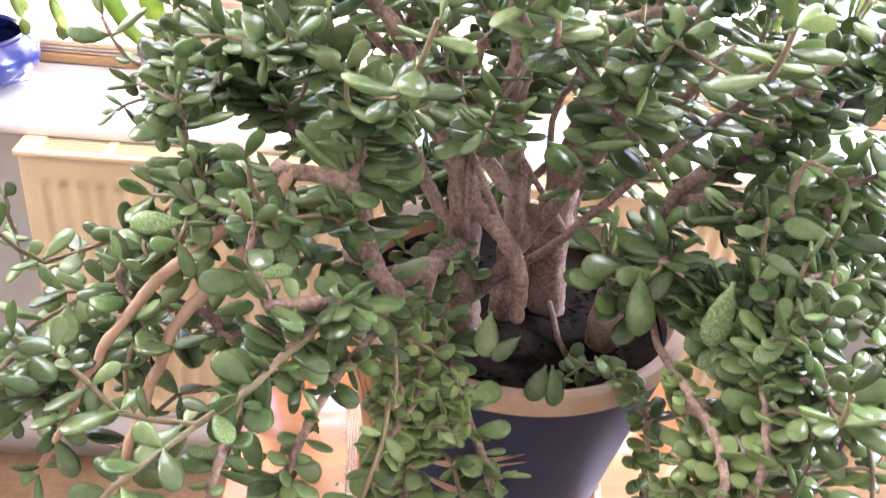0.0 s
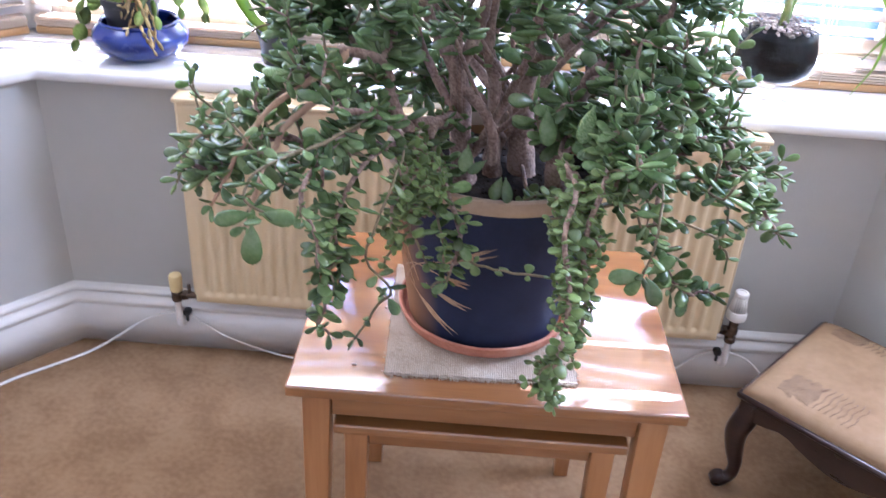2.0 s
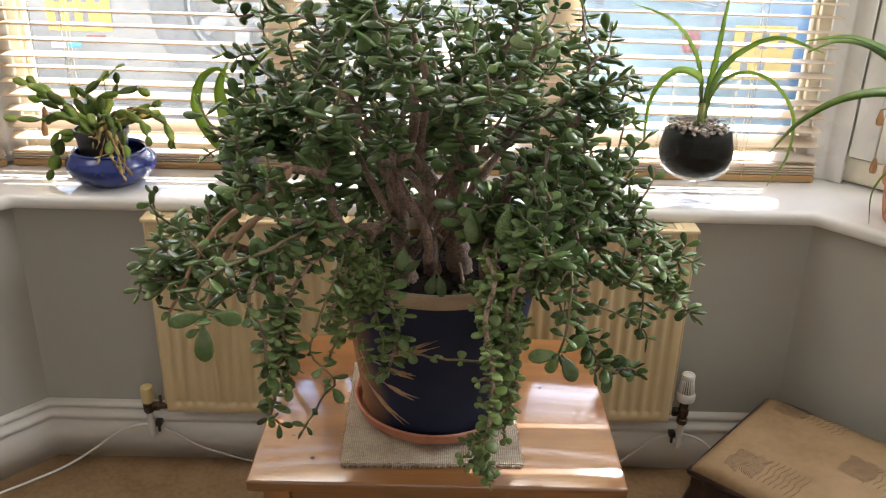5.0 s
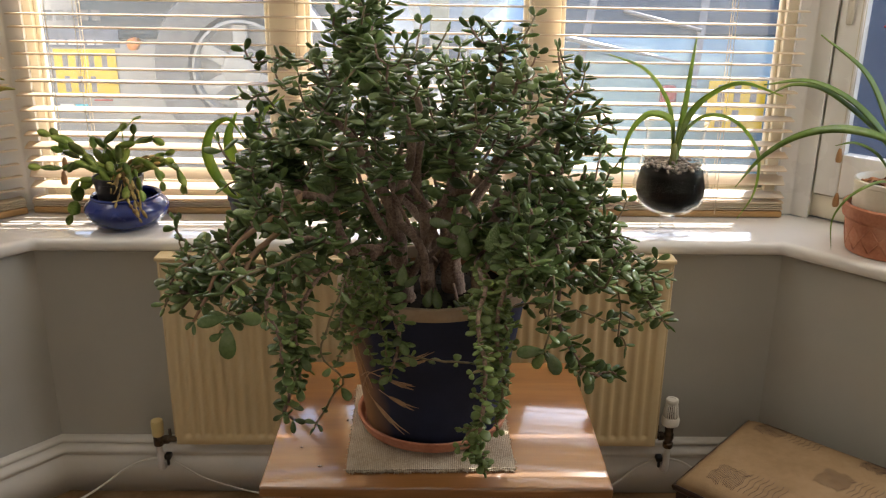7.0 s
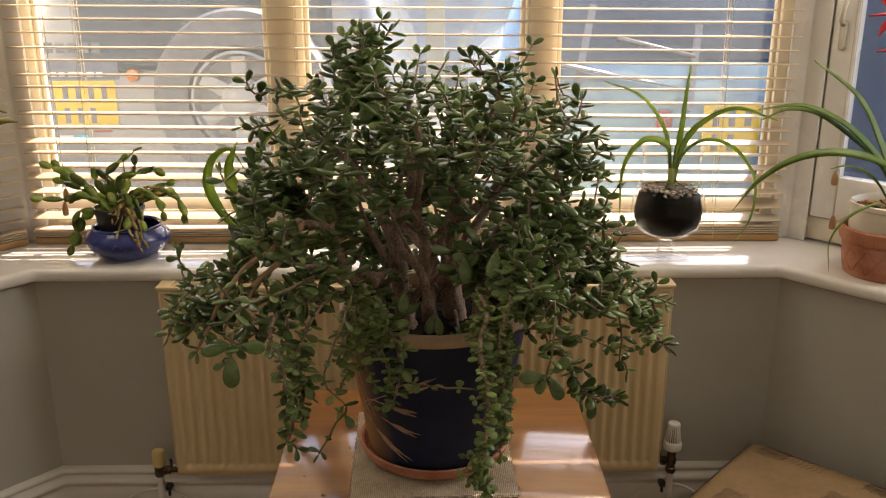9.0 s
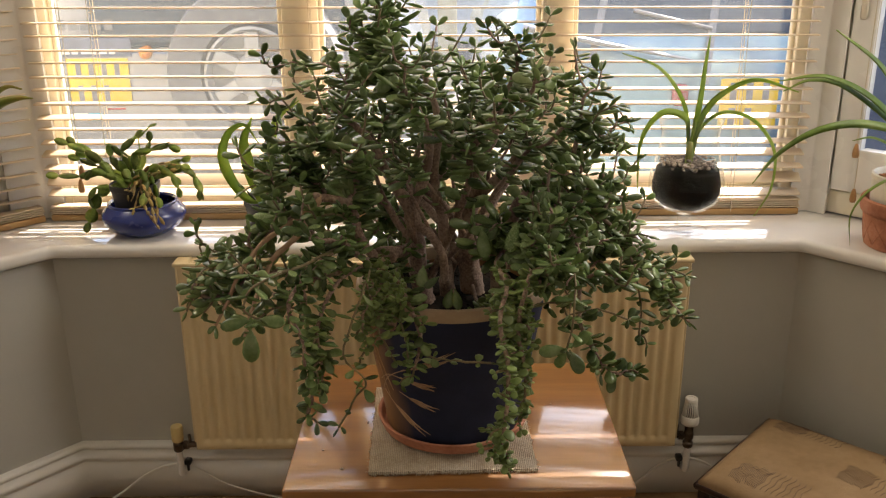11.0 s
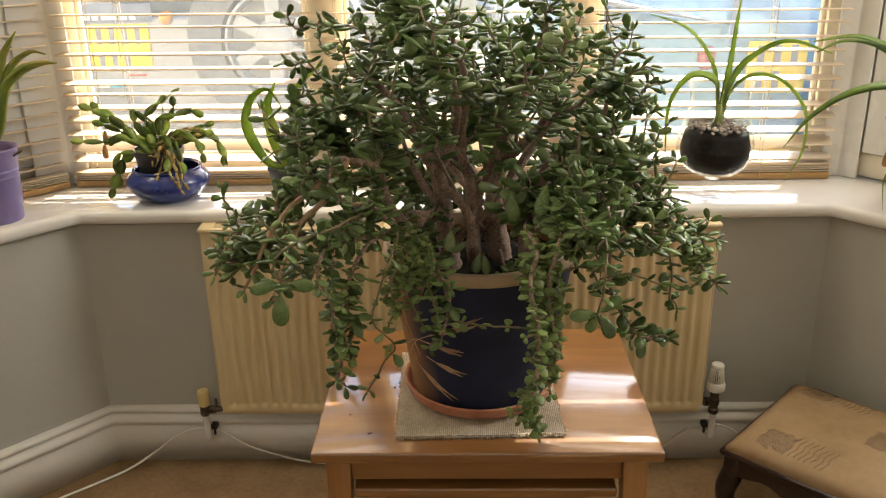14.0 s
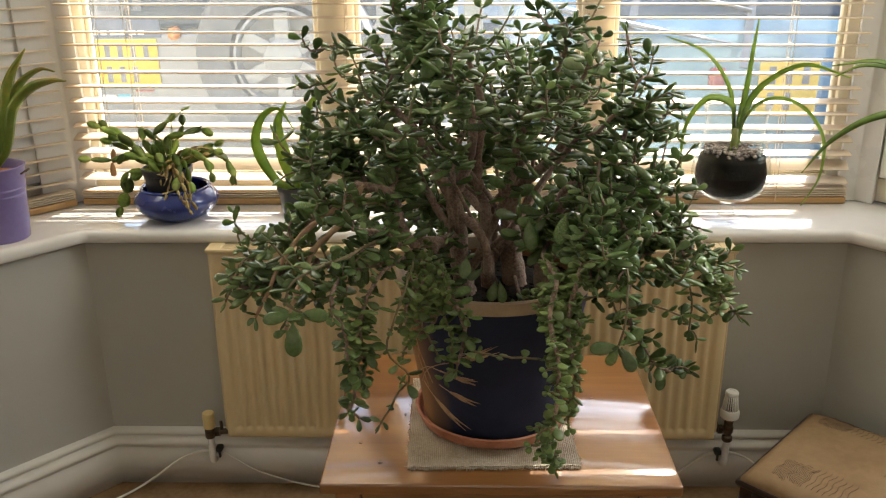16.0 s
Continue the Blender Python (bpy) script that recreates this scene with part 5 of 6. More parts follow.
    cloud(22, (0.165, -0.830, 0.900), (0.065, 0.060, 0.060), 0.2, 0.024, clear)
    cloud(32, (-0.066, -0.800, 0.840), (0.046, 0.036, 0.042), 0.1, 0.0148)
    cloud(46, (0.130, -0.850, 0.820), (0.046, 0.034, 0.085), 0.1, 0.0148)
    cloud(10, (-0.095, -0.530, 0.885), (0.045, 0.050, 0.060), 0.1, 0.026)
    cloud(7, (-0.050, -0.640, 0.850), (0.035, 0.035, 0.050), 0.1, 0.024)
    cloud(7, (0.030, -0.660, 1.060), (0.140, 0.050, 0.060), 0.1, 0.030)
    cloud(6, (-0.110, -0.680, 1.000), (0.040, 0.040, 0.060), 0.1, 0.033)
    cloud(4, (0.030, -0.700, 1.010), (0.125, 0.030, 0.080), 0.1, 0.033)
    cloud(16, (0.265, -0.600, 1.010), (0.075, 0.110, 0.120), 0.2, 0.027, clear)
    cloud(7, (0.105, -0.700, 0.930), (0.050, 0.040, 0.050), 0.1, 0.031)
    cloud(30, (0.030, -0.430, 1.040), (0.270, 0.120, 0.150), 0.1, 0.031)
    cloud(24, (0.030, -0.390, 0.900), (0.260, 0.130, 0.150), 0.1, 0.028)
    cloud(18, (-0.060, -0.560, 1.190), (0.070, 0.060, 0.080), 0.1, 0.027)
    cloud(11, (-0.088, -0.560, 1.205), (0.045, 0.050, 0.050), 0.1, 0.027)
    cloud(9, (-0.145, -0.760, 0.935), (0.085, 0.085, 0.090), 0.2, 0.025, clear)
    cloud(16, (0.185, -0.740, 0.950), (0.085, 0.085, 0.070), 0.2, 0.024, clear)
    cloud(18, (-0.225, -0.600, 1.030), (0.075, 0.080, 0.115), 0.2, 0.026, clear)
    for p, s in (((-0.040, -0.56, 1.262), 0.027), ((-0.075, -0.57, 1.245), 0.027), ((0.20, -0.56, 1.222), 0.026), ((-0.26, -0.57, 1.165), 0.028), ((-0.225, -0.55, 1.15), 0.027),
                 ((0.285, -0.56, 1.135), 0.026), ((0.335, -0.56, 1.05), 0.024), ((0.06, -0.55, 1.195), 0.026), ((-0.12, -0.55, 1.20), 0.027), ((0.245, -0.54, 1.17), 0.026),
                 ((-0.31, -0.58, 1.02), 0.027), ((0.36, -0.60, 0.93), 0.025), ((-0.35, -0.72, 0.915), 0.026), ((0.395, -0.69, 0.86), 0.026)):
        want.append((Vector(p), s))
    # side shoots that thicken the hanging strands
    for end, size, young, gp, first in hung[3:]:
        if gp > 0.021:
            continue
        line, i = [], end
        while par[i] >= 0 and path[end] - path[i] < 0.24:
            line.append(i)
            i = par[i]
        for i in line[::2 if young else 3]:
            want.append((pos[i] + Vector((rng.uniform(-1, 1) * 0.024, rng.uniform(-1, 0.5) * 0.024, rng.uniform(-0.02, 0.012))), size * rng.uniform(0.8, 1.1)))
    root = Vector((PX, PY, 0.80))
    want.sort(key=lambda w: (w[0] - root).length)
    for p, s in want:
        best, cost = 0, 1e9
        for i in range(len(pos)):
            q = pos[i]
            if path[i] < 0.06 or i in closed:
                continue
            d = (p - q).length
            if d < 0.012:
                continue
            back = max(0.0, q.z - p.z) * 0.6
            c = d + 0.22 * path[i] + back
            if c < cost:
                best, cost = i, c
        q = pos[best]
        if p.z > 0.86 and p.z > q.z + 0.01:
            mid = p + (q - p) * 0.35 + Vector((rng.uniform(-0.006, 0.006), rng.uniform(-0.006, 0.006), -0.30 * (p - q).length))
        else:
            mid = (p + q) / 2 + Vector((rng.uniform(-1, 1), rng.uniform(-1, 1), 0.9)) * (p - q).length * 0.14
        n = max(2, int((p - q).length / 0.022))
        tips.append((grow(best, (mid, p), max(2, n // 2 + 1)), s, s < 0.0195))

    # thickness from what each node carries
    load = [0.0] * len(pos)
    kids = [[] for _ in pos]
    for i in range(len(pos) - 1, -1, -1):
        if not kids[i]:
            load[i] = 1.0
        if par[i] >= 0:
            load[par[i]] += load[i]
            kids[par[i]].append(i)
    rad = [stout[i] if i in stout and stout[i] > 0.004 else max(min(0.0080, 0.00165 * w ** 0.48), stout.get(i, 0.0)) for i, w in enumerate(load)]
    rad = [min(r, 0.0030) if i in slim else r for i, r in enumerate(rad)]
    # draw each chain of nodes as one stem
    thin = bmesh.new()
    for i in range(len(pos)):
        heads = [k for k in kids[i] if not (par[i] >= 0 and k == max(kids[i], key=lambda c: load[c]))] if par[i] >= 0 else kids[i][:1]
        if par[i] < 0:
            heads = [max(kids[i], key=lambda c: load[c])] if kids[i] else []
            heads += [k for k in kids[i] if k not in heads]
        for h in heads:
            chain = [i, h]
            while kids[chain[-1]]:
                chain.append(max(kids[chain[-1]], key=lambda c: load[c]))
            rr = [rad[c] for c in chain]
            rr[0] = min(rad[chain[0]], rad[h] * 1.15)
            pts = [pos[c] + Vector((rng.uniform(-1, 1), rng.uniform(-1, 1), rng.uniform(-1, 1))) * 0.0012 for c in chain]
            if par[i] < 0:
                rr = [r * (1.22 - 0.02 * min(q, 11)) for q, r in enumerate(rr)]
            big = rad[h] > 0.0027
            sides = 12 if rad[h] > 0.008 else 8 if big else 6
            if big:
                rr = [r * (1 + 0.10 * noise.noise(p * 60)) * (1.0 + 0.05 * (q % 2)) for q, (r, p) in enumerate(zip(rr, pts))]
                part("stem", tube(pts, rr, sides), PALE_BARK if h in pale else BARK, plant, "bare pale brown stem" if h in pale else "", sharp=0)
            else:
                thin = tube(pts, rr, sides, thin)
    tagged(part("twig_mass", thin, TWIG, plant, "thin pale brown and green twigs", sharp=0), kind="stuff")

    # leaves in crossed pairs towards the end of each twig
    def dress(end, size, young, gap, share, least):
        chain = [end]
        while par[chain[-1]] >= 0 and path[end] - path[chain[-1]] < least:
            chain.append(par[chain[-1]])
        pts = [pos[c] for c in chain][::-1]
        d = Vector((0, 0, 1))
        total = sum((b - a).length for a, b in zip(pts, pts[1:]))
        s, turn = total * share, rng.uniform(0, 6.28)
        run, k = 0.0, 0
        for a, b in zip(pts, pts[1:]):
            l = (b - a).length
            if l < 1e-6:
                continue
            d = (b - a).normalized()
            side = d.cross(Vector((0.3, 0.2, 1))).normalized()
            while s <= run + l:
                at = a + d * (s - run)
                turn += math.pi / 2 + rng.uniform(-0.3, 0.3)
                for sgn in (0, math.pi):
                    if rng.random() < 0.06:
                        continue
                    o = Matrix.Rotation(turn + sgn, 3, d) @ side
                    lift = rng.uniform(-0.05, 0.50)
                    v = (o + d * lift).normalized()
                    if d.z > -0.3:
                        v.z = 0.34 * v.z + rng.uniform(-0.14, 0.24)
                        v.normalize()
                    grown = 0.72 + 0.28 * min(1, (total - s) / 0.03)
                    fol.add(at, v, Vector((rng.uniform(-0.36, 0.36), rng.uniform(-0.46, 0.26), 1.0)), size * grown * rng.uniform(0.66, 1.30), young, rng.uniform(-0.32, 0.32))
                s += gap * rng.uniform(0.8, 1.25)
            run += l
        for sgn in (0, math.pi):
            o = Matrix.Rotation(turn + 1.57 + sgn, 3, d) @ d.cross(Vector((0.3, 0.2, 1))).normalized()
            fol.add(pts[-1], (d * 1.1 + o).normalized(), o.cross(d), size * 0.75, young, 0)

    for end, s, young in tips:
        dress(end, s * (1.0 if young else 1.13), young, 0.0205 if not young else 0.0115, 0.06, rng.uniform(0.065, 0.125) if not young else 0.05)
    for end in inner_tips:
        dress(end, 0.026, False, 0.017, 0.0, 0.06)
    for end, s, young, gp, first in hung:
        least = path[end] * 0.6
        dress(end, s, young, gp, first, least)
    # a few broad leaves low at the front of the pot
    for at, d, s in (((0.085, -0.735, 0.925), (0.15, -0.5, -0.9), 0.046), ((0.070, -0.735, 0.930), (-0.8, -0.5, 0.25), 0.042), ((0.135, -0.77, 0.945), (-0.2, -0.4, -0.9), 0.046),
                     ((-0.005, -0.69, 0.850), (-0.1, -0.5, -0.85), 0.036), ((0.045, -0.715, 0.820), (0.2, -0.35, -0.9), 0.034), ((0.040, -0.715, 0.820), (-0.25, -0.35, -0.9), 0.032), ((0.020, -0.70, 0.835), (-0.6, -0.35, -0.4), 0.030),
                     ((-0.222, -0.950, 0.860), (0.05, -0.3, -1.0), 0.046), ((-0.222, -0.945, 0.868), (-0.9, -0.5, 0.0), 0.040), ((-0.215, -0.945, 0.868), (0.95, -0.2, 0.05), 0.040),
                     ((-0.218, -0.948, 0.866), (0.1, -0.95, 0.15), 0.034),
                     ((0.195, -0.905, 0.805), (-0.9, -0.2, -0.1), 0.040), ((0.198, -0.905, 0.803), (0.5, -0.3, -0.8), 0.036), ((0.200, -0.905, 0.806), (0.7, 0.1, 0.6), 0.034), ((0.195, -0.905, 0.800), (-0.3, 0.1, -0.6), 0.030)):
        fol.add(Vector(at), Vector(d), Vector((0, -0.7, 0.6)), s, False, 0.0)
    fol.build(plant, lambda f: f[0].y < -0.60 and f[0].z > 0.7, (LEAF, YOUNG, LEAF_ONE), (LEAF_KINDS, YOUNG_KINDS), rng)


jade()


# ---- plants on the sill ----
def christmas_cactus():
    cx, cy = -0.700, 0.030
    bowl = thing("glazed_bowl", (cx, cy, SILL_TOP), "squat cobalt blue glazed bowl on the white sill", "bowl")
    part("body", lathe([(0.0, 0.0), (0.054, 0.0), (0.060, 0.004), (0.078, 0.014), (0.093, 0.031), (0.0980, 0.045), (0.0955, 0.057), (0.085, 0.068), (0.080, 0.073), (0.0815, 0.078), (0.078, 0.080),
                        (0.074, 0.075), (0.076, 0.066), (0.089, 0.052), (0.085, 0.031), (0.05, 0.010), (0.0, 0.008)], (cx, cy, SILL_TOP), 56), BLUE_GLAZE, bowl)
    inner_pot = thing("flower_pot", (cx - 0.014, cy, SILL_TOP + 0.011), "small black plastic flower pot set in the blue bowl", "pot")
    z0 = SILL_TOP + 0.011
    part("wall", lathe([(0.0, 0.0), (0.042, 0.0), (0.056, 0.098), (0.0585, 0.099), (0.0585, 0.112), (0.055, 0.113), (0.053, 0.10), (0.040, 0.004), (0.0, 0.004)], (cx - 0.014, cy, z0), 40), BLACK_PLASTIC, inner_pot)
    part("compost", lathe([(0.0, 0.104), (0.025, 0.103), (0.053, 0.101)], (cx - 0.014, cy, z0), 24), SOIL, inner_pot)
    plant = thing("christmas_cactus", (cx - 0.014, cy, z0 + 0.1), "arching christmas cactus with flat green segments, partly withered", "plant")
    rng = random.Random(12)
    base = Vector((cx - 0.014, cy, z0 + 0.10))
    fresh, dry = [], []
    # each branch: how far out it leans, then its bends as (x, z)
    left_side = [(0.030, (-0.742, 0.859), (-0.729, 0.893), (-0.703, 0.916), (-0.681, 0.935)), (0.020, (-0.787, 0.862), (-0.818, 0.889), (-0.860, 0.908)), (-0.010, (-0.795, 0.840), (-0.836, 0.832), (-0.880, 0.838)),
                 (0.000, (-0.790, 0.800), (-0.811, 0.755), (-0.828, 0.715), (-0.838, 0.692)), (0.050, (-0.765, 0.867), (-0.772, 0.892)), (-0.010, (-0.703, 0.872), (-0.682, 0.850)), (0.040, (-0.80, 0.85), (-0.85, 0.868))]
    right_side = [(0.045, (-0.708, 0.869), (-0.676, 0.887), (-0.643, 0.895), (-0.616, 0.896), (-0.592, 0.884)), (0.020, (-0.642, 0.848), (-0.600, 0.852), (-0.565, 0.843)), (0.000, (-0.623, 0.846), (-0.583, 0.840), (-0.557, 0.822), (-0.554, 0.789), (-0.551, 0.764)),
                  (-0.020, (-0.644, 0.843), (-0.608, 0.837), (-0.594, 0.800)), (-0.030, (-0.663, 0.838), (-0.654, 0.809), (-0.640, 0.773)), (0.050, (-0.677, 0.888), (-0.669, 0.909), (-0.671, 0.931))]
    drooping = [(0.020, (-0.691, 0.832), (-0.651, 0.851), (-0.611, 0.864)), (0.000, (-0.678, 0.831), (-0.636, 0.844), (-0.600, 0.847)), (-0.058, (-0.688, 0.826), (-0.689, 0.792), (-0.696, 0.754)),
                (-0.078, (-0.672, 0.821), (-0.654, 0.775), (-0.639, 0.735)), (-0.055, (-0.700, 0.826), (-0.698, 0.795), (-0.703, 0.777))]
    j = lambda s: rng.uniform(-s, s)
    for lines, into, reps in ((left_side, fresh, 2), (right_side, fresh, 2), (drooping, dry, 4)):
        for y, *bends in lines:
            for rep in range(reps):
                s = 0.020 if rep else 0.0
                keep = bends if not rep else bends[:max(2, len(bends) - rng.randint(0, 1))]
                n = len(keep)
                line = [base + Vector((j(0.022), j(0.022), 0.0))] + [Vector((x + j(s), cy + (y - cy) * (k + 1) / n + j(s * 1.5), z + j(s))) for k, (x, z) in enumerate(keep)]
                pts = spline(line, 10)
                last, seg = pts[0], rng.uniform(0.032, 0.043) if into is fresh else rng.uniform(0.014, 0.022)
                for p in pts[1:]:
                    if (p - last).length > seg:
                        into.append((last, p, (rng.uniform(0.0066, 0.0100) if pts[-1].z > 0.70 else 0.0150) if into is fresh else rng.uniform(0.0018, 0.0050), Vector((j(0.7), -0.9 + j(0.5), 0.6 + j(0.5)))))
                        last = p
                d = (pts[-1] - pts[-3]).normalized()
                if into is fresh:
                    into.append((last, last + d * rng.uniform(0.022, 0.032), 0.0090, Vector((j(0.5), -0.9, 0.6))))

    def segments(items):
        bm = bmesh.new()
        for a, b, w, up in items:
            d = b - a
            m = Matrix.Translation(a) @ turn_to(d, up)
            l = d.length * 1.02
            outline = [(0.0, 0.16), (0.08, 0.44), (0.22, 0.80), (0.38, 0.94), (0.50, 1.04), (0.62, 0.98), (0.78, 0.90), (0.92, 0.56), (1.0, 0.18)]
            rows = []
            for t, k in outline:
                rows.append([bm.verts.new(m @ Vector(q)) for q in ((t * l, -w * k, 0), (t * l, 0, 0.0013), (t * l, w * k, 0), (t * l, 0, -0.0013))])
            for r0, r1 in zip(rows, rows[1:]):
                for k in range(4):
                    bm.faces.new((r0[k], r0[(k + 1) % 4], r1[(k + 1) % 4], r1[k]))
            bm.faces.new(rows[0][::-1])
            bm.faces.new(rows[-1])
        return bm

    tagged(part("green_foliage", segments(fresh), CACTUS, plant, sharp=0), kind="stuff")
    tagged(part("withered_foliage", segments(dry), WITHERED, plant, "shrivelled yellow-brown segments", sharp=0), kind="stuff")


christmas_cactus()


def goblet():
    gx, gy = 0.600, 0.004
    up = 0.012                                    # height of the stem over the foot's boss
    g = thing("glass_goblet", (gx, gy, SILL_TOP), "large clear glass goblet used as a planter on the sill", "goblet")
    wide = 1.06
    bowl_outer = [(0.0125, 0.0285), (0.022, 0.036), (0.050, 0.045), (0.070, 0.062), (0.0810, 0.085), (0.0830, 0.105), (0.079, 0.132), (0.070, 0.165), (0.0635, 0.195), (0.0620, 0.218), (0.0650, 0.240), (0.0720, 0.262), (0.0725, 0.2635)]
    bowl_inner = [(0.0712, 0.2635), (0.0635, 0.240), (0.0605, 0.218), (0.0620, 0.195), (0.0685, 0.165), (0.0775, 0.132), (0.0815, 0.105), (0.0795, 0.085), (0.0685, 0.064), (0.048, 0.048), (0.020, 0.040), (0.0, 0.038)]
    part("bowl", lathe([(r * wide, h) for r, h in [(0.0, 0.0285)] + bowl_outer + bowl_inner], (gx, gy, SILL_TOP + up), 64), BOWL_GLASS, g, "clear blown glass bowl", sharp=0).visible_shadow = False
    part("stem", lathe([(0.0, 0.0122), (0.021, 0.0122), (0.0162, 0.017), (0.0145, 0.024), (0.0150, 0.034), (0.0172, 0.040), (0.0, 0.040)], (gx, gy, SILL_TOP), 40), STEM_GLASS, g, sharp=0).visible_shadow = False
    part("foot", lathe([(0.0, 0.0), (0.056, 0.0), (0.057, 0.0025), (0.040, 0.006), (0.018, 0.0105), (0.0, 0.0105)], (gx, gy, SILL_TOP + 0.0012), 56), FOOT_GLASS, g, sharp=0).visible_shadow = False
    fill = thing("goblet_compost", (gx, gy, SILL_TOP + 0.04), "dark compost topped with pale gravel inside the glass goblet", "soil")
    prof = [(0.0, 0.0390), (0.020, 0.0412), (0.0462, 0.0492), (0.0655, 0.0650), (0.0740, 0.0858), (0.0745, 0.105), (0.0690, 0.1318), (0.0675, 0.142), (0.0, 0.143)]
    bm = lathe([(r * wide, h) for r, h in prof], (gx, gy, SILL_TOP + up), 64)
    part("compost", bm, WET_SOIL, fill, sharp=0)
    rng = random.Random(5)
    bm = bmesh.new()
    for k in range(230):
        a, r = rng.uniform(0, 6.28), 0.066 * rng.random() ** 0.5
        h = 0.145 + 0.016 * rng.random() + 0.006 * (1 - r / 0.07)
        lim = 0.0755 - (h - 0.142) * 0.26 - 0.0045
        r = min(r, lim)
        s = rng.uniform(0.003, 0.0055)
        bmesh.ops.create_icosphere(bm, subdivisions=1, radius=s, matrix=Matrix.Translation((gx + r * math.cos(a), gy + r * math.sin(a), SILL_TOP + up + h)) @ Matrix.Diagonal((1, rng.uniform(0.6, 1), rng.uniform(0.5, 0.9), 1)))
    tagged(part("gravel", bm, GRAVEL, fill, "pale grit and gravel", smooth=False), kind="stuff")
    plant = thing("spider_lily", (gx, gy, SILL_TOP + 0.15), "young strap-leaved plant growing out of the glass goblet", "plant")
    z = SILL_TOP + up + 0.152
    leaves = [(((gx - 0.004, gy, z), (0.600, 0.030, 0.93), (0.576, 0.030, 1.005), (0.520, 0.025, 1.070), (0.435, 0.020, 1.104)), 0.013),
              (((gx, gy + 0.003, z), (0.616, 0.034, 0.93), (0.624, 0.034, 1.000), (0.630, 0.034, 1.078), (0.637, 0.034, 1.140)), 0.019),
              (((gx + 0.004, gy, z), (0.628, 0.030, 0.95), (0.667, 0.022, 1.008), (0.742, 0.010, 1.043), (0.838, 0.000, 1.014)), 0.021),
              (((gx - 0.005, gy - 0.004, z), (0.600, 0.025, 0.915), (0.585, 0.015, 0.958), (0.527, 0.000, 0.968), (0.483, -0.010, 0.904), (0.482, -0.012, 0.775)), 0.014),
              (((gx + 0.004, gy - 0.004, z), (0.625, 0.020, 0.925), (0.670, 0.010, 0.968), (0.736, -0.005, 0.956), (0.791, -0.015, 0.887), (0.793, -0.020, 0.796), (0.757, -0.025, 0.728)), 0.011)]
    for pts, w in leaves:
        part("leaf", strap(pts, w * 1.35, steps=8, roll=0.8), STRAP, plant, sharp=0)
    part("bulb_neck", tube([(gx, gy, z - 0.012), (gx, gy, z + 0.01), (gx + 0.002, gy, z + 0.050)], [0.0085, 0.0080, 0.0060], 12), ORCHID, plant, "olive-brown leaf base")


goblet()


def bucket():
    bx, by = -1.045, -0.128
    b = thing("metal_bucket", (bx, by, SILL_TOP), "small lilac enamelled metal bucket with a raised band", "bucket")
    part("wall", lathe([(0.0, 0.0), (0.052, 0.0), (0.054, 0.002), (0.0585, 0.050), (0.0600, 0.100), (0.0612, 0.101), (0.0612, 0.105), (0.0605, 0.106), (0.0615, 0.114), (0.0627, 0.115), (0.0627, 0.119), (0.0620, 0.120), (0.0660, 0.160), (0.0685, 0.163), (0.0685, 0.166),
                        (0.066, 0.167), (0.0645, 0.162), (0.053, 0.006), (0.0, 0.004)], (bx, by, SILL_TOP), 48), PURPLE, b)
    for s in (-1, 1):
        ear = tube(spline([(bx + s * 0.068, by - 0.010, SILL_TOP + 0.150), (bx + s * 0.080, by - 0.004, SILL_TOP + 0.158), (bx + s * 0.080, by + 0.006, SILL_TOP + 0.158), (bx + s * 0.068, by + 0.012, SILL_TOP + 0.150)], 6), 0.002, 8)
        part("handle", ear, BRASS, b, "wire handle")
    part("compost", lathe([(0.0, 0.150), (0.03, 0.149), (0.0635, 0.146)], (bx, by, SILL_TOP), 32), BARK_CHIP, b)
    plant = thing("orchid", (bx, by, SILL_TOP + 0.15), "leafy orchid with olive and yellowing strap leaves in the lilac bucket", "plant")
    z = SILL_TOP + 0.148
    for pts, w in ((((bx, by, z), (-1.005, -0.130, 0.900), (-0.990, -0.130, 0.970), (-0.967, -0.130, 1.042), (-0.924, -0.130, 1.104)), 0.028), (((bx, by, z), (-1.005, -0.120, 0.890), (-0.980, -0.120, 0.975), (-0.952, -0.120, 1.028), (-0.906, -0.120, 1.059), (-0.873, -0.120, 1.056)), 0.022),
                   (((bx, by, z), (-0.990, -0.150, 0.895), (-0.963, -0.150, 0.980), (-0.919, -0.150, 1.023), (-0.873, -0.150, 1.039), (-0.838, -0.150, 1.040)), 0.022), (((bx, by, z), (-1.06, -0.14, 0.93), (-1.10, -0.14, 1.00), (-1.17, -0.15, 1.04)), 0.030),
                   (((bx, by, z), (-1.06, -0.17, 0.91), (-1.09, -0.22, 0.98), (-1.12, -0.29, 0.99)), 0.030)):
        part("leaf", strap(pts, w, steps=8, thick=0.0022, taper=0.35, roll=0.7), ORCHID, plant, sharp=0)
    part("stem", tube([(bx, by, z - 0.01), (bx + 0.005, by, z + 0.06)], [0.012, 0.008], 10), WITHERED, plant)


bucket()


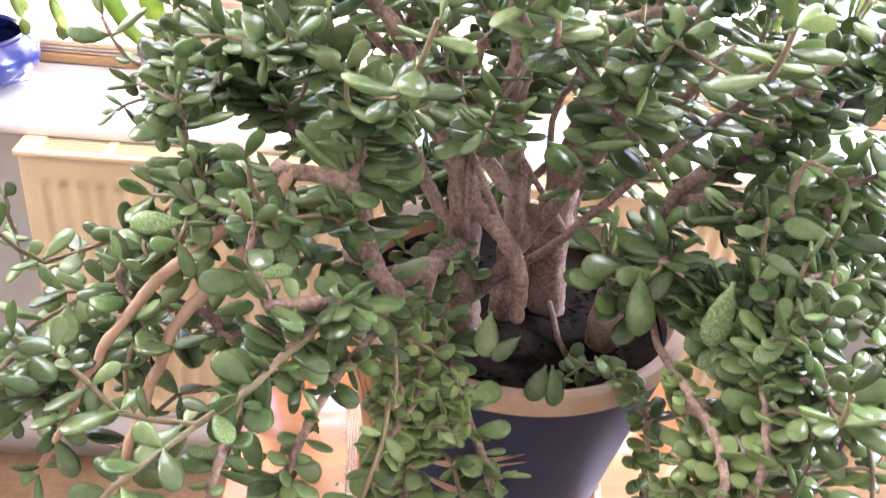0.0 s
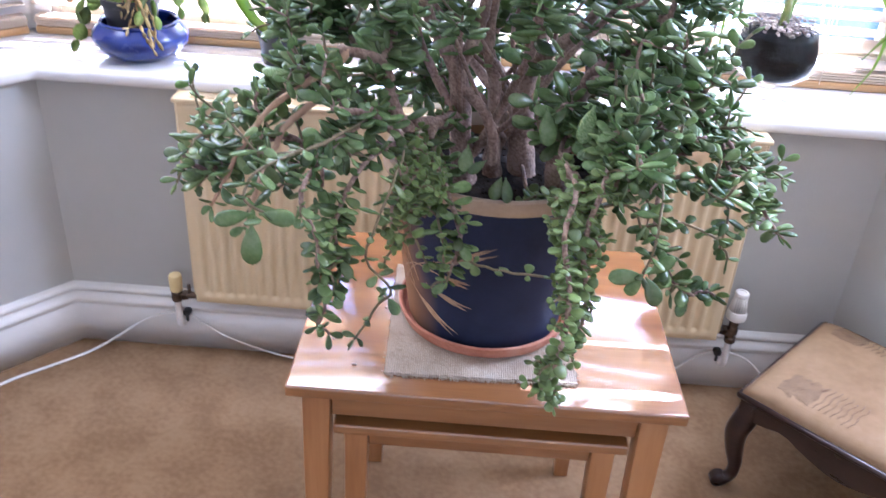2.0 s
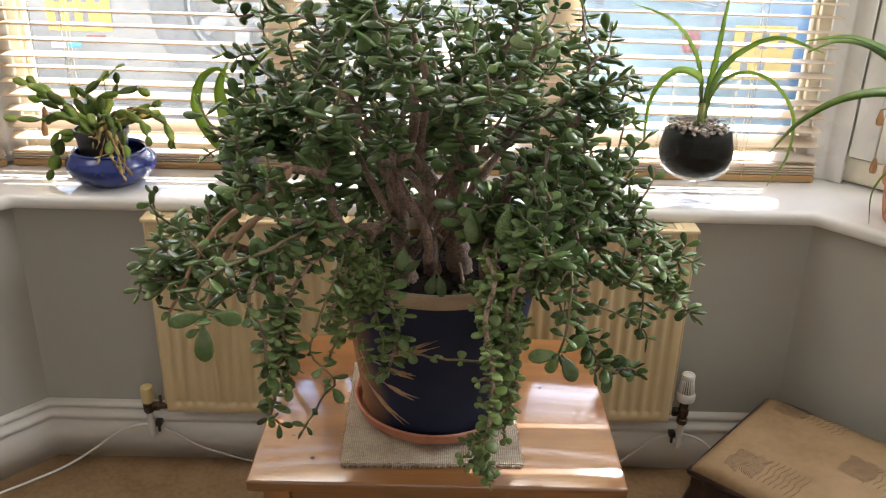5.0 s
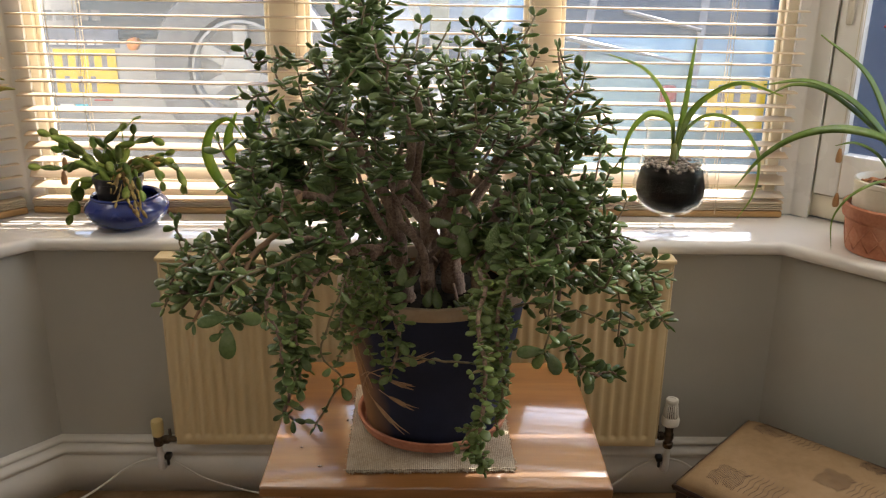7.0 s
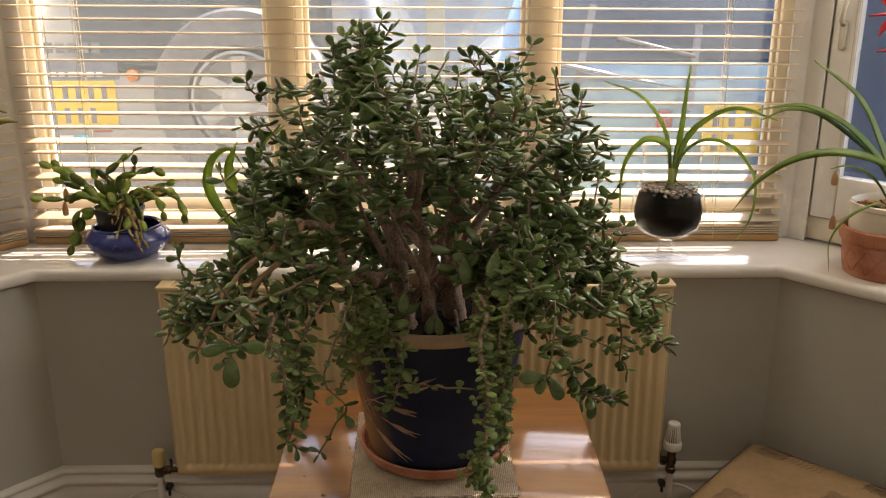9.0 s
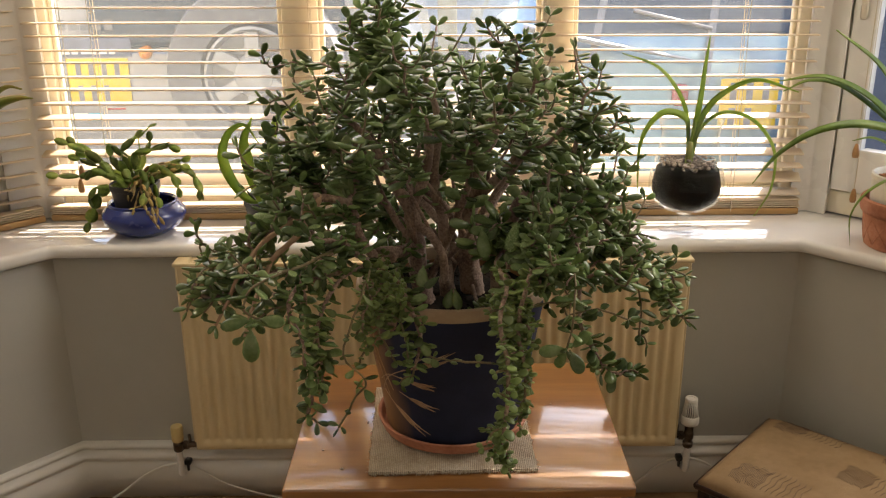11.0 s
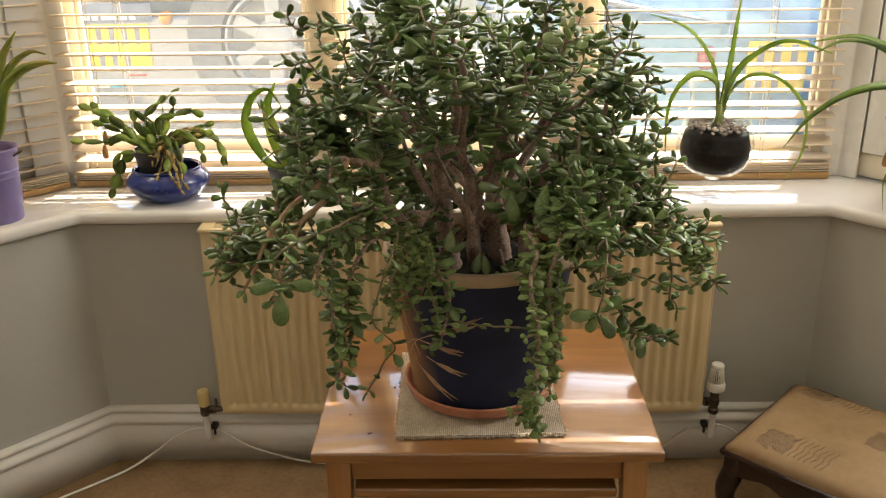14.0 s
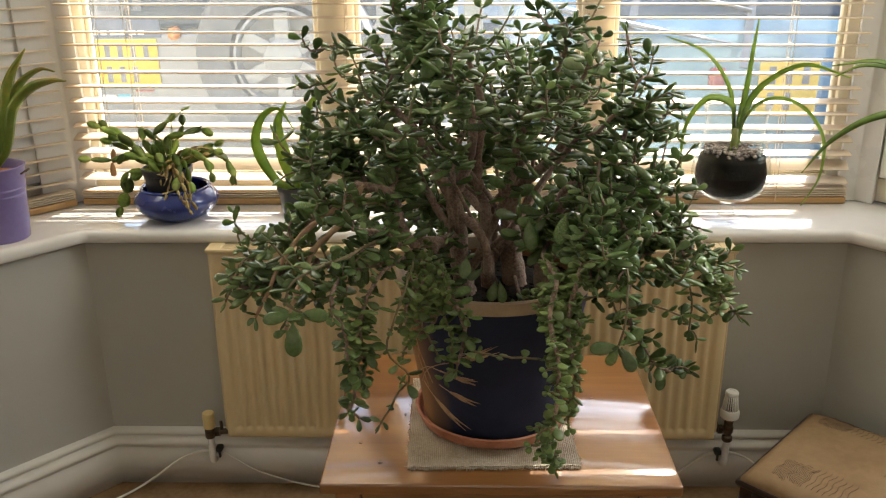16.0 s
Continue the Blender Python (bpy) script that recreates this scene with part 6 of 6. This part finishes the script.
def amaryllis():
    ax, ay = 1.062, -0.135
    p = thing("flower_pot", (ax, ay, SILL_TOP), "terracotta pot incised with a lattice, on the sill", "pot")
    part("wall", lathe([(0.0, 0.0), (0.080, 0.0), (0.084, 0.003), (0.095, 0.075), (0.100, 0.080), (0.102, 0.086), (0.103, 0.108), (0.100, 0.112), (0.094, 0.110), (0.090, 0.090), (0.076, 0.008), (0.0, 0.006)], (ax, ay, SILL_TOP), 56), TERRACOTTA, p)
    for k in range(14):
        a0 = 2 * math.pi * k / 14
        for s in (-1, 1):
            line = []
            for q in range(7):
                t = q / 6
                a, r = a0 + s * (t - 0.5) * 0.42, 0.0845 + 0.0105 * (0.12 + 0.7 * t) + 0.0002
                line.append((ax + r * math.cos(a), ay + r * math.sin(a), SILL_TOP + 0.012 + 0.056 * t))
            part("lattice_rib", tube(line, 0.0016, 5), TERRACOTTA, p)
    c = thing("inner_pot", (ax, ay, SILL_TOP + 0.02), "cream glazed pot standing inside the terracotta one", "pot")
    part("wall", lathe([(0.0, 0.0), (0.070, 0.0), (0.085, 0.10), (0.0855, 0.145), (0.088, 0.147), (0.088, 0.156), (0.084, 0.158), (0.081, 0.15), (0.066, 0.006), (0.0, 0.005)], (ax, ay, SILL_TOP + 0.008), 48), CREAM_GLAZE, c)
    part("compost", lathe([(0.0, 0.142), (0.04, 0.140), (0.0805, 0.136)], (ax, ay, SILL_TOP + 0.008), 32), SOIL, c)
    rng = random.Random(31)
    bm = bmesh.new()
    for k in range(90):
        a, r = rng.uniform(0, 6.28), 0.072 * rng.random() ** 0.5
        bm = box(-0.007, 0.007, -0.004, 0.004, -0.0015, 0.0015, 0, 1, bm, Matrix.Translation((ax + r * math.cos(a), ay + r * math.sin(a), SILL_TOP + 0.152)) @ Euler((rng.uniform(-0.9, 0.9), rng.uniform(-0.9, 0.9), rng.uniform(0, 6))).to_matrix().to_4x4())
    tagged(part("bark_chips", bm, BARK_CHIP, c, "orange-brown bark chips", smooth=False), kind="stuff")
    plant = thing("amaryllis", (ax, ay, SILL_TOP + 0.15), "amaryllis with arching strap leaves and red blooms", "plant")
    z = SILL_TOP + 0.150
    for pts, w in ((((ax, ay, z), (1.045, -0.135, 0.91), (1.014, -0.13, 0.985), (0.954, -0.13, 1.083), (0.848, -0.13, 1.162)), 0.030),
                   (((ax, ay, z), (1.040, -0.125, 0.92), (0.960, -0.10, 1.011), (0.863, -0.08, 1.058), (0.764, -0.07, 1.050)), 0.024),
                   (((ax, ay, z), (1.035, -0.15, 0.93), (0.919, -0.17, 0.970), (0.817, -0.18, 0.961), (0.740, -0.18, 0.914), (0.688, -0.18, 0.846)), 0.018),
                   (((ax, ay, z), (1.030, -0.12, 0.93), (0.911, -0.09, 1.030), (0.835, -0.07, 1.050), (0.779, -0.06, 1.026)), 0.018),
                   (((ax, ay, z), (1.000, -0.18, 0.86), (0.932, -0.20, 0.835), (0.895, -0.21, 0.785), (0.902, -0.21, 0.715)), 0.006),
                   (((ax, ay, z), (1.010, -0.14, 0.905), (0.954, -0.14, 0.935), (0.909, -0.14, 0.930)), 0.009),
                   (((ax, ay, z), (1.09, -0.15, 0.95), (1.13, -0.17, 1.03), (1.19, -0.2, 1.08)), 0.028)):
        part("leaf", strap(pts, w * 1.1, steps=8, roll=0.8), AMARYLLIS_LEAF, plant, sharp=0)
    part("flower_stalk", tube(spline([(ax + 0.01, ay, z), (ax, ay, 1.0), (1.03, -0.13, 1.20)], 8), 0.008, 12), STRAP, plant)
    for cx, cy, cz, dx in ((1.005, -0.14, 1.255, -1.0), (1.02, -0.16, 1.185, -0.6), (1.07, -0.12, 1.25, 0.8)):
        bm = bmesh.new()
        ax_d = Vector((dx, -0.5, -0.15)).normalized()
        s = ax_d.cross(Vector((0, 0, 1))).normalized()
        u = s.cross(ax_d)
        for k in range(6):
            a = k * math.pi / 3
            o = s * math.cos(a) + u * math.sin(a)
            c0 = Vector((cx, cy, cz))
            bm = strap((c0 - ax_d * 0.03, c0 + o * 0.012 - ax_d * 0.005, c0 + o * 0.030 + ax_d * 0.018, c0 + o * 0.048 + ax_d * 0.022), 0.030, bm, steps=4, taper=0.5)
        part("bloom", bm, RED, plant, "red trumpet bloom", sharp=0)


amaryllis()


def loop_plant():
    lx, ly = -0.415, 0.050
    p = thing("flower_pot", (lx, ly, SILL_TOP), "small black plastic pot on the sill behind the jade plant", "pot")
    part("wall", lathe([(0.0, 0.0), (0.034, 0.0), (0.043, 0.062), (0.046, 0.063), (0.046, 0.072), (0.042, 0.072), (0.032, 0.004), (0.0, 0.004)], (lx, ly, SILL_TOP), 32), BLACK_PLASTIC, p)
    part("compost", lathe([(0.0, 0.064), (0.041, 0.060)], (lx, ly, SILL_TOP), 24), SOIL, p)
    plant = thing("strap_leaf_plant", (lx, ly, SILL_TOP + 0.06), "plant with broad bright green leaves bent over in a loop", "plant")
    z = SILL_TOP + 0.060
    for pts, w in ((((lx - 0.01, ly, z), (-0.463, 0.045, 0.775), (-0.492, 0.040, 0.83), (-0.500, 0.038, 0.88), (-0.478, 0.036, 0.930), (-0.440, 0.036, 0.945), (-0.41, 0.036, 0.90)), 0.026),
                   (((lx, ly, z), (-0.437, 0.055, 0.82), (-0.450, 0.052, 0.90), (-0.425, 0.050, 0.96)), 0.034), (((lx + 0.01, ly, z), (-0.39, 0.05, 0.85), (-0.37, 0.05, 0.95), (-0.31, 0.045, 1.0)), 0.026)):
        part("leaf", strap(pts, w, steps=8, roll=1.25), STRAP, plant, sharp=0)


loop_plant()

# dry bits dropped on the table
for k, (x, y, s) in enumerate(((-0.150, -0.700, 0.0045), (-0.118, -0.545, 0.0040), (-0.190, -0.640, 0.0030), (0.232, -0.480, 0.0030))):
    bm = bmesh.new()
    bmesh.ops.create_icosphere(bm, subdivisions=1, radius=s, matrix=Matrix.Translation((x, y, 0.485 + s * 0.38)) @ Matrix.Rotation(k * 1.3, 4, "Z") @ Matrix.Diagonal((1, 0.55, 0.38, 1)))
    tagged(part("plant_debris", bm, BARK, None, smooth=False), "tiny dry brown bit of plant fallen on the table", "debris", "dry bits on the table")


# ---- outside: road and parked cars ----
ASPHALT = material("asphalt", [(0.035, 0.035, 0.036), (0.065, 0.064, 0.062)], 0.9, 4, 0.6, 60)
PAVING = material("concrete_paving", [(0.26, 0.25, 0.23), (0.36, 0.345, 0.32)], 0.85, 6, 0.3, 40)
SILVER = material("silver_car_paint", [(0.21, 0.215, 0.225), (0.26, 0.265, 0.275)], 0.32, 2, 0, metal=0.15, coat=0.8)
BLUEPAINT = material("blue_car_paint", [(0.20, 0.35, 0.44), (0.27, 0.43, 0.50), (0.19, 0.31, 0.44)], 0.25, 3, 0, metal=0.3, coat=0.9)
DARKGLASS = material("car_glass", [(0.03, 0.05, 0.075), (0.05, 0.075, 0.10)], 0.15, 3, 0, coat=0.15, spec=0.3)
# tyre rubber lightened to the grey it takes on through the haze
HAZED_TYRE = material("hazed_tyre_rubber", [(0.09, 0.095, 0.105), (0.13, 0.135, 0.145)], 0.6, 30, 0.2)
RUBBER = material("tyre_rubber", [(0.02, 0.02, 0.02), (0.035, 0.035, 0.035)], 0.8, 30, 0.3)
ALLOY = material("alloy", [(0.25, 0.26, 0.27), (0.32, 0.33, 0.34)], 0.5, 20, 0, metal=0.3)
# well behind the spokes, lightened so that haze lowers its contrast
WELL = material("hazed_rim_well", [(0.16, 0.165, 0.175), (0.20, 0.205, 0.215)], 0.5, 20)
TRIM = material("grey_bumper", [(0.12, 0.125, 0.135), (0.17, 0.175, 0.185)], 0.55, 30, 0.2)
PLATE = material("yellow_plate", [(0.72, 0.47, 0.01), (0.78, 0.53, 0.02)], 0.35, 30)
# black print and rubber, with the window's haze mixed into the grey
INK = material("haze_grey_print", [(0.17, 0.165, 0.17), (0.24, 0.23, 0.22)], 0.5, 30)
TAIL = material("red_lens", [(0.26, 0.012, 0.014), (0.34, 0.025, 0.02)], 0.2, 20, coat=0.6)
AMBER = material("amber_lens", [(0.65, 0.20, 0.01), (0.75, 0.27, 0.02)], 0.2, 20, coat=0.6)
SLATE = material("slate_blue_decal", [(0.10, 0.12, 0.17), (0.14, 0.16, 0.22)], 0.4, 20)
CYAN = material("cyan_sticker", [(0.05, 0.42, 0.62), (0.08, 0.48, 0.68)], 0.4, 20)
DECAL_WHITE = material("white_print", [(0.70, 0.70, 0.70), (0.78, 0.78, 0.77)], 0.4, 20)
GROUND_Z = -0.28

structure("ground", prism([(-400, 0.31), (400, 0.31), (400, 900), (-400, 900)], GROUND_Z - 0.3, GROUND_Z), ASPHALT, "grey asphalt of the street outside", "ground")
structure("pavement", box(-30, 30, 5.2, 7.0, GROUND_Z, GROUND_Z + 0.11, 0.01), PAVING, "pale concrete pavement with a kerb across the street", "pavement")


def plate_at(parent, x0, x1, y, z0, z1, rows):
    p = part("number_plate", box(x0, x1, y - 0.006, y, z0, z1, 0.003), PLATE, parent, "square yellow number plate")
    bm = bmesh.new()
    h = (z1 - z0) / len(rows)
    for r, n in enumerate(rows):
        for k in range(n):
            w = (x1 - x0) * 0.84 / max(rows)
            xa = x0 + (x1 - x0) * 0.08 + w * k
            bm = box(xa + w * 0.30, xa + w * 0.70, y - 0.0078, y - 0.0055, z1 - h * (r + 0.84), z1 - h * (r + 0.16), 0, 1, bm)
    hang(part("character_bars", bm, INK, None, "black characters greyed for haze"), p)
    return p


def wheel(parent, x, y, z, r, axis, cover=False):
    # cover: the spare wheel, whose tyre and well carry haze in their greys
    m = Matrix.Translation((x, y, z)) @ Matrix.Rotation(radians(90), 4, axis)
    w = part("spare_wheel" if cover else "wheel", lathe([(r * 0.60, -0.10), (r * 0.86, -0.115), (r * 0.97, -0.10), (r, -0.07), (r, 0.07), (r * 0.97, 0.10), (r * 0.86, 0.115), (r * 0.60, 0.10)], seg=56, closed=True, m=m), HAZED_TYRE if cover else RUBBER, parent, "spare tyre in rubber greyed for haze" if cover else "black tyre")
    r *= 0.86 if cover else 1.0
    for s in (1,):
        bm = lathe([(r * 0.62, 0.085), (r * 0.635, 0.118), (r * 0.60, 0.122), (r * 0.585, 0.10), (r * 0.57, 0.06)], seg=56, m=m)
        for k in range(6):
            bm = box(-0.030, 0.030, 0.06, r * 0.57, 0.075, 0.108, 0.008, 2, bm, m @ Matrix.Rotation(k * math.pi / 3, 4, "Z"))
        bm = lathe([(0.0, 0.128), (0.045, 0.126), (0.075, 0.112), (0.09, 0.08)], seg=32, bm=bm, m=m)
        hang(part("rim_well", lathe([(0.0, 0.055), (r * 0.58, 0.055)], seg=40, m=m), WELL if cover else TRIM), w)
        hang(part("rim", bm, ALLOY, None, "silver six-spoke rim"), w)
    return w


def rounded_body(x0, x1, y0, y1, levels, bevel=0.06):
    """A car's shell: level by level (height, inset at the sides, inset at the rear, inset at the front)."""
    bm = bmesh.new()
    rings = []
    for z, s, r, f in levels:
        ring = []
        xa, xb, ya, yb = x0 + s, x1 - s, y0 + r, y1 - f
        c = min(0.16, (xb - xa) * 0.2)
        for cx, cy, a0 in ((xb - c, ya + c, -90), (xb - c, yb - c, 0), (xa + c, yb - c, 90), (xa + c, ya + c, 180)):
            for k in range(5):
                a = radians(a0 + 22.5 * k)
                ring.append(bm.verts.new((cx + c * math.cos(a), cy + c * math.sin(a), z)))
        rings.append(ring)
    for a, b in zip(rings, rings[1:]):
        for k in range(len(a)):
            q = (k + 1) % len(a)
            bm.faces.new((a[k], a[q], b[q], b[k]))
    bm.faces.new(rings[0][::-1])
    bm.faces.new(rings[-1])
    return bm


def off_roader():
    x0, x1, y = -1.78, -0.09, 1.78
    g = GROUND_Z
    c = thing("parked_car", ((x0 + x1) / 2, y + 2.2, g), "silver off-road car with a spare wheel on its tailgate", "car", "parked cars")
    part("body", rounded_body(x0, x1, y, y + 4.3, [(g + 0.45, 0.05, 0.06, 0.1), (g + 0.55, 0.0, 0.0, 0.0), (g + 1.05, 0.0, 0.0, 0.05), (g + 1.18, 0.03, 0.02, 0.1), (g + 1.75, 0.16, 0.10, 1.5), (g + 1.86, 0.26, 0.2, 1.6)]), SILVER, c, sharp=30)
    part("rear_window", box(x0 + 0.30, x1 - 0.30, y + 0.005, y + 0.06, g + 1.245, g + 1.68, 0.03, 3, None, Matrix.Translation((0, -0.01, 0))), DARKGLASS, c)
    part("bumper", box(x0 - 0.03, x1 + 0.03, y - 0.14, y + 0.2, g + 0.42, g + 0.66, 0.05, 3), TRIM, c, "grey plastic bumper")
    part("tailgate_panel", box(x0 + 0.08, x1 - 0.16, y - 0.012, y + 0.05, g + 0.70, g + 1.235, 0.02, 3), SILVER, c)
    wheel(c, -0.738, y - 0.15, 0.872, 0.36, "X", True)
    plate_at(c, -1.59, -1.325, y - 0.014, 0.728, 0.925, (4, 3))
    lens = Matrix.Rotation(radians(90), 4, "X")
    part("rear_lamp", lathe([(0.0, 0.040), (0.016, 0.037), (0.026, 0.028), (0.029, 0.0)], seg=28, m=Matrix.Translation((-1.245, y, 0.947)) @ lens), AMBER, c, "round amber lamp")
    part("rear_lamp", box(x0 + 0.0, x0 + 0.16, y - 0.145, y - 0.10, 0.20, 0.30, 0.02, 3), TAIL, c, "red lamp")
    part("rear_lamp", box(x1 - 0.16, x1 - 0.02, y - 0.145, y - 0.10, 0.20, 0.30, 0.02, 3), TAIL, c, "red lamp")
    part("decal_panel", box(-1.625, -1.305, y - 0.017, y - 0.010, 0.931, 1.010, 0.002), SLATE, c, "slate-blue decal with a pale line of print")
    bm = bmesh.new()
    for k, w in enumerate((0.030, 0.026, 0.038, 0.024, 0.030, 0.026)):
        bm = box(-1.600 + 0.040 * k, -1.600 + 0.040 * k + w, y - 0.0188, y - 0.0168, 0.943, 0.963, 0, 1, bm)
    part("print_bars", bm, DECAL_WHITE, c, "white bars of print")
    bm = bmesh.new()
    for k in range(5):
        bm = box(-1.610 + 0.050 * k, -1.574 + 0.050 * k, y - 0.0135, y - 0.0115, 1.042, 1.085, 0, 1, bm)
    part("badge_bars", bm, TRIM, c, "grey bars of a raised badge")
    bm = bmesh.new()
    for k in range(6):
        bm = box(-1.440 + 0.027 * k, -1.420 + 0.027 * k, y - 0.0135, y - 0.0115, 0.664, 0.679, 0, 1, bm)
    part("print_bars", bm, INK, c, "grey bars of print")
    part("sticker", box(-1.525, -1.468, y - 0.0145, y - 0.0115, 0.656, 0.690, 0.001), CYAN, c, "small cyan sticker")
    part("sticker", box(-1.590, -1.530, y - 0.0145, y - 0.0115, 0.656, 0.690, 0.001), DECAL_WHITE, c, "small white sticker")
    part("sticker", box(-1.440, -1.360, y - 0.0145, y - 0.0115, 0.704, 0.712, 0.001), TAIL, c, "thin red mark")
    for wx in (x0 + 0.02, x1 - 0.02):
        for wy in (y + 0.85, y + 3.45):
            wheel(c, wx, wy, g + 0.375, 0.375, "Y")


def hatchback():
    x0, x1, y = 0.24, 2.00, 1.46
    g = GROUND_Z
    c = thing("parked_car", ((x0 + x1) / 2, y + 2.1, g), "blue hatchback parked beside the off-road car", "car", "parked cars")
    part("body", rounded_body(x0, x1, y, y + 4.1, [(g + 0.30, 0.06, 0.06, 0.1), (g + 0.50, 0.0, 0.0, 0.0), (g + 1.14, 0.0, 0.02, 0.02), (g + 1.28, 0.04, 0.06, 0.5), (g + 1.66, 0.20, 0.42, 1.6), (g + 1.74, 0.30, 0.6, 1.8)]), BLUEPAINT, c, sharp=30)
    tilt = Matrix.Translation((0, y + 0.235, g + 1.47)) @ Matrix.Rotation(radians(-43), 4, "X")
    part("rear_window", box(x0 + 0.22, x1 - 0.22, -0.012, 0.012, -0.235, 0.235, 0.01, 2, None, tilt), DARKGLASS, c)
    # two slanted grey strips on the rear window
    for px0 in (x0 + 0.42, x0 + 0.86):
        part("slanted_strip", box(px0, px0 + 0.03, -0.016, -0.012, -0.22, 0.22, 0, 1, None, tilt @ Matrix.Rotation(radians(14), 4, "Y")), TRIM, c)
    # a pale streak that tapers across the tail
    part("pale_streak", tube(spline([(x0 + 0.10, y + 0.04, g + 1.335), (x0 + 0.42, y + 0.015, g + 1.27), (x0 + 0.80, y - 0.004, g + 1.20)], 6), [0.035 - 0.0022 * k for k in range(13)], 10, flat=0.5), SILVER, c, "pale tapering streak")
    part("wiper", tube([(x0 + 0.85, y + 0.06, g + 1.32), (x0 + 0.55, y + 0.13, g + 1.39)], 0.008, 8), INK, c)
    part("bumper", box(x0 - 0.01, x1 + 0.01, y - 0.06, y + 0.2, g + 0.32, g + 0.62, 0.06, 3), BLUEPAINT, c)
    part("rear_lamp", box(0.935, 1.000, y - 0.02, y + 0.05, 0.745, 0.835, 0.02, 3), TAIL, c, "red lamp")
    part("rear_lamp", box(x1 - 0.15, x1 - 0.01, y - 0.02, y + 0.05, 0.50, 0.80, 0.02, 3), TAIL, c, "red lamp")
    plate_at(c, 1.120, 1.350, y - 0.012, 0.655, 0.855, (3, 2))
    for wx in (x0 + 0.05, x1 - 0.05):
        for wy in (y + 0.75, y + 3.3):
            wheel(c, wx, wy, g + 0.30, 0.30, "Y")


off_roader()
hatchback()


PORCH = material("slate_blue_masonry_paint", [(0.050, 0.065, 0.115), (0.065, 0.085, 0.145)], 0.7, 5, 0.3, 50)
structure("porch_wall", box(1.43, 3.2, 0.90, 1.20, GROUND_Z, 2.9, 0.01), PORCH, "slate-blue painted wall outside the side window", "wall")
CREAM_MASONRY = material("cream_masonry_paint", [(0.60, 0.53, 0.42), (0.70, 0.63, 0.51)], 0.85, 4, 0.4, 50)
# added wall that gives the left side window a bright cream background
structure("cream_backing_wall", box(-2.16, -1.97, -0.44, 6.0, GROUND_Z, 1.95, 0.012), CREAM_MASONRY, "cream painted wall added behind the left side window", "wall")
BACKDROP_GREY = material("hazy_backdrop_grey", [(0.36, 0.33, 0.32), (0.46, 0.42, 0.40)], 0.9, 2, 0.3, 30)
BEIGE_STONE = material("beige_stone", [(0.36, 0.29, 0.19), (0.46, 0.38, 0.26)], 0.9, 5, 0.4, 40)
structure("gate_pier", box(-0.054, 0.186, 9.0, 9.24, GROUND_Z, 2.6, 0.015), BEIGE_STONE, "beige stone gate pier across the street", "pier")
# added plain screen that keeps the middle light from going blank white
structure("backdrop", box(-14.0, 14.0, 16.0, 16.3, GROUND_Z, 6.5, 0.02), BACKDROP_GREY, "plain hazy grey backdrop added far across the street", "wall")
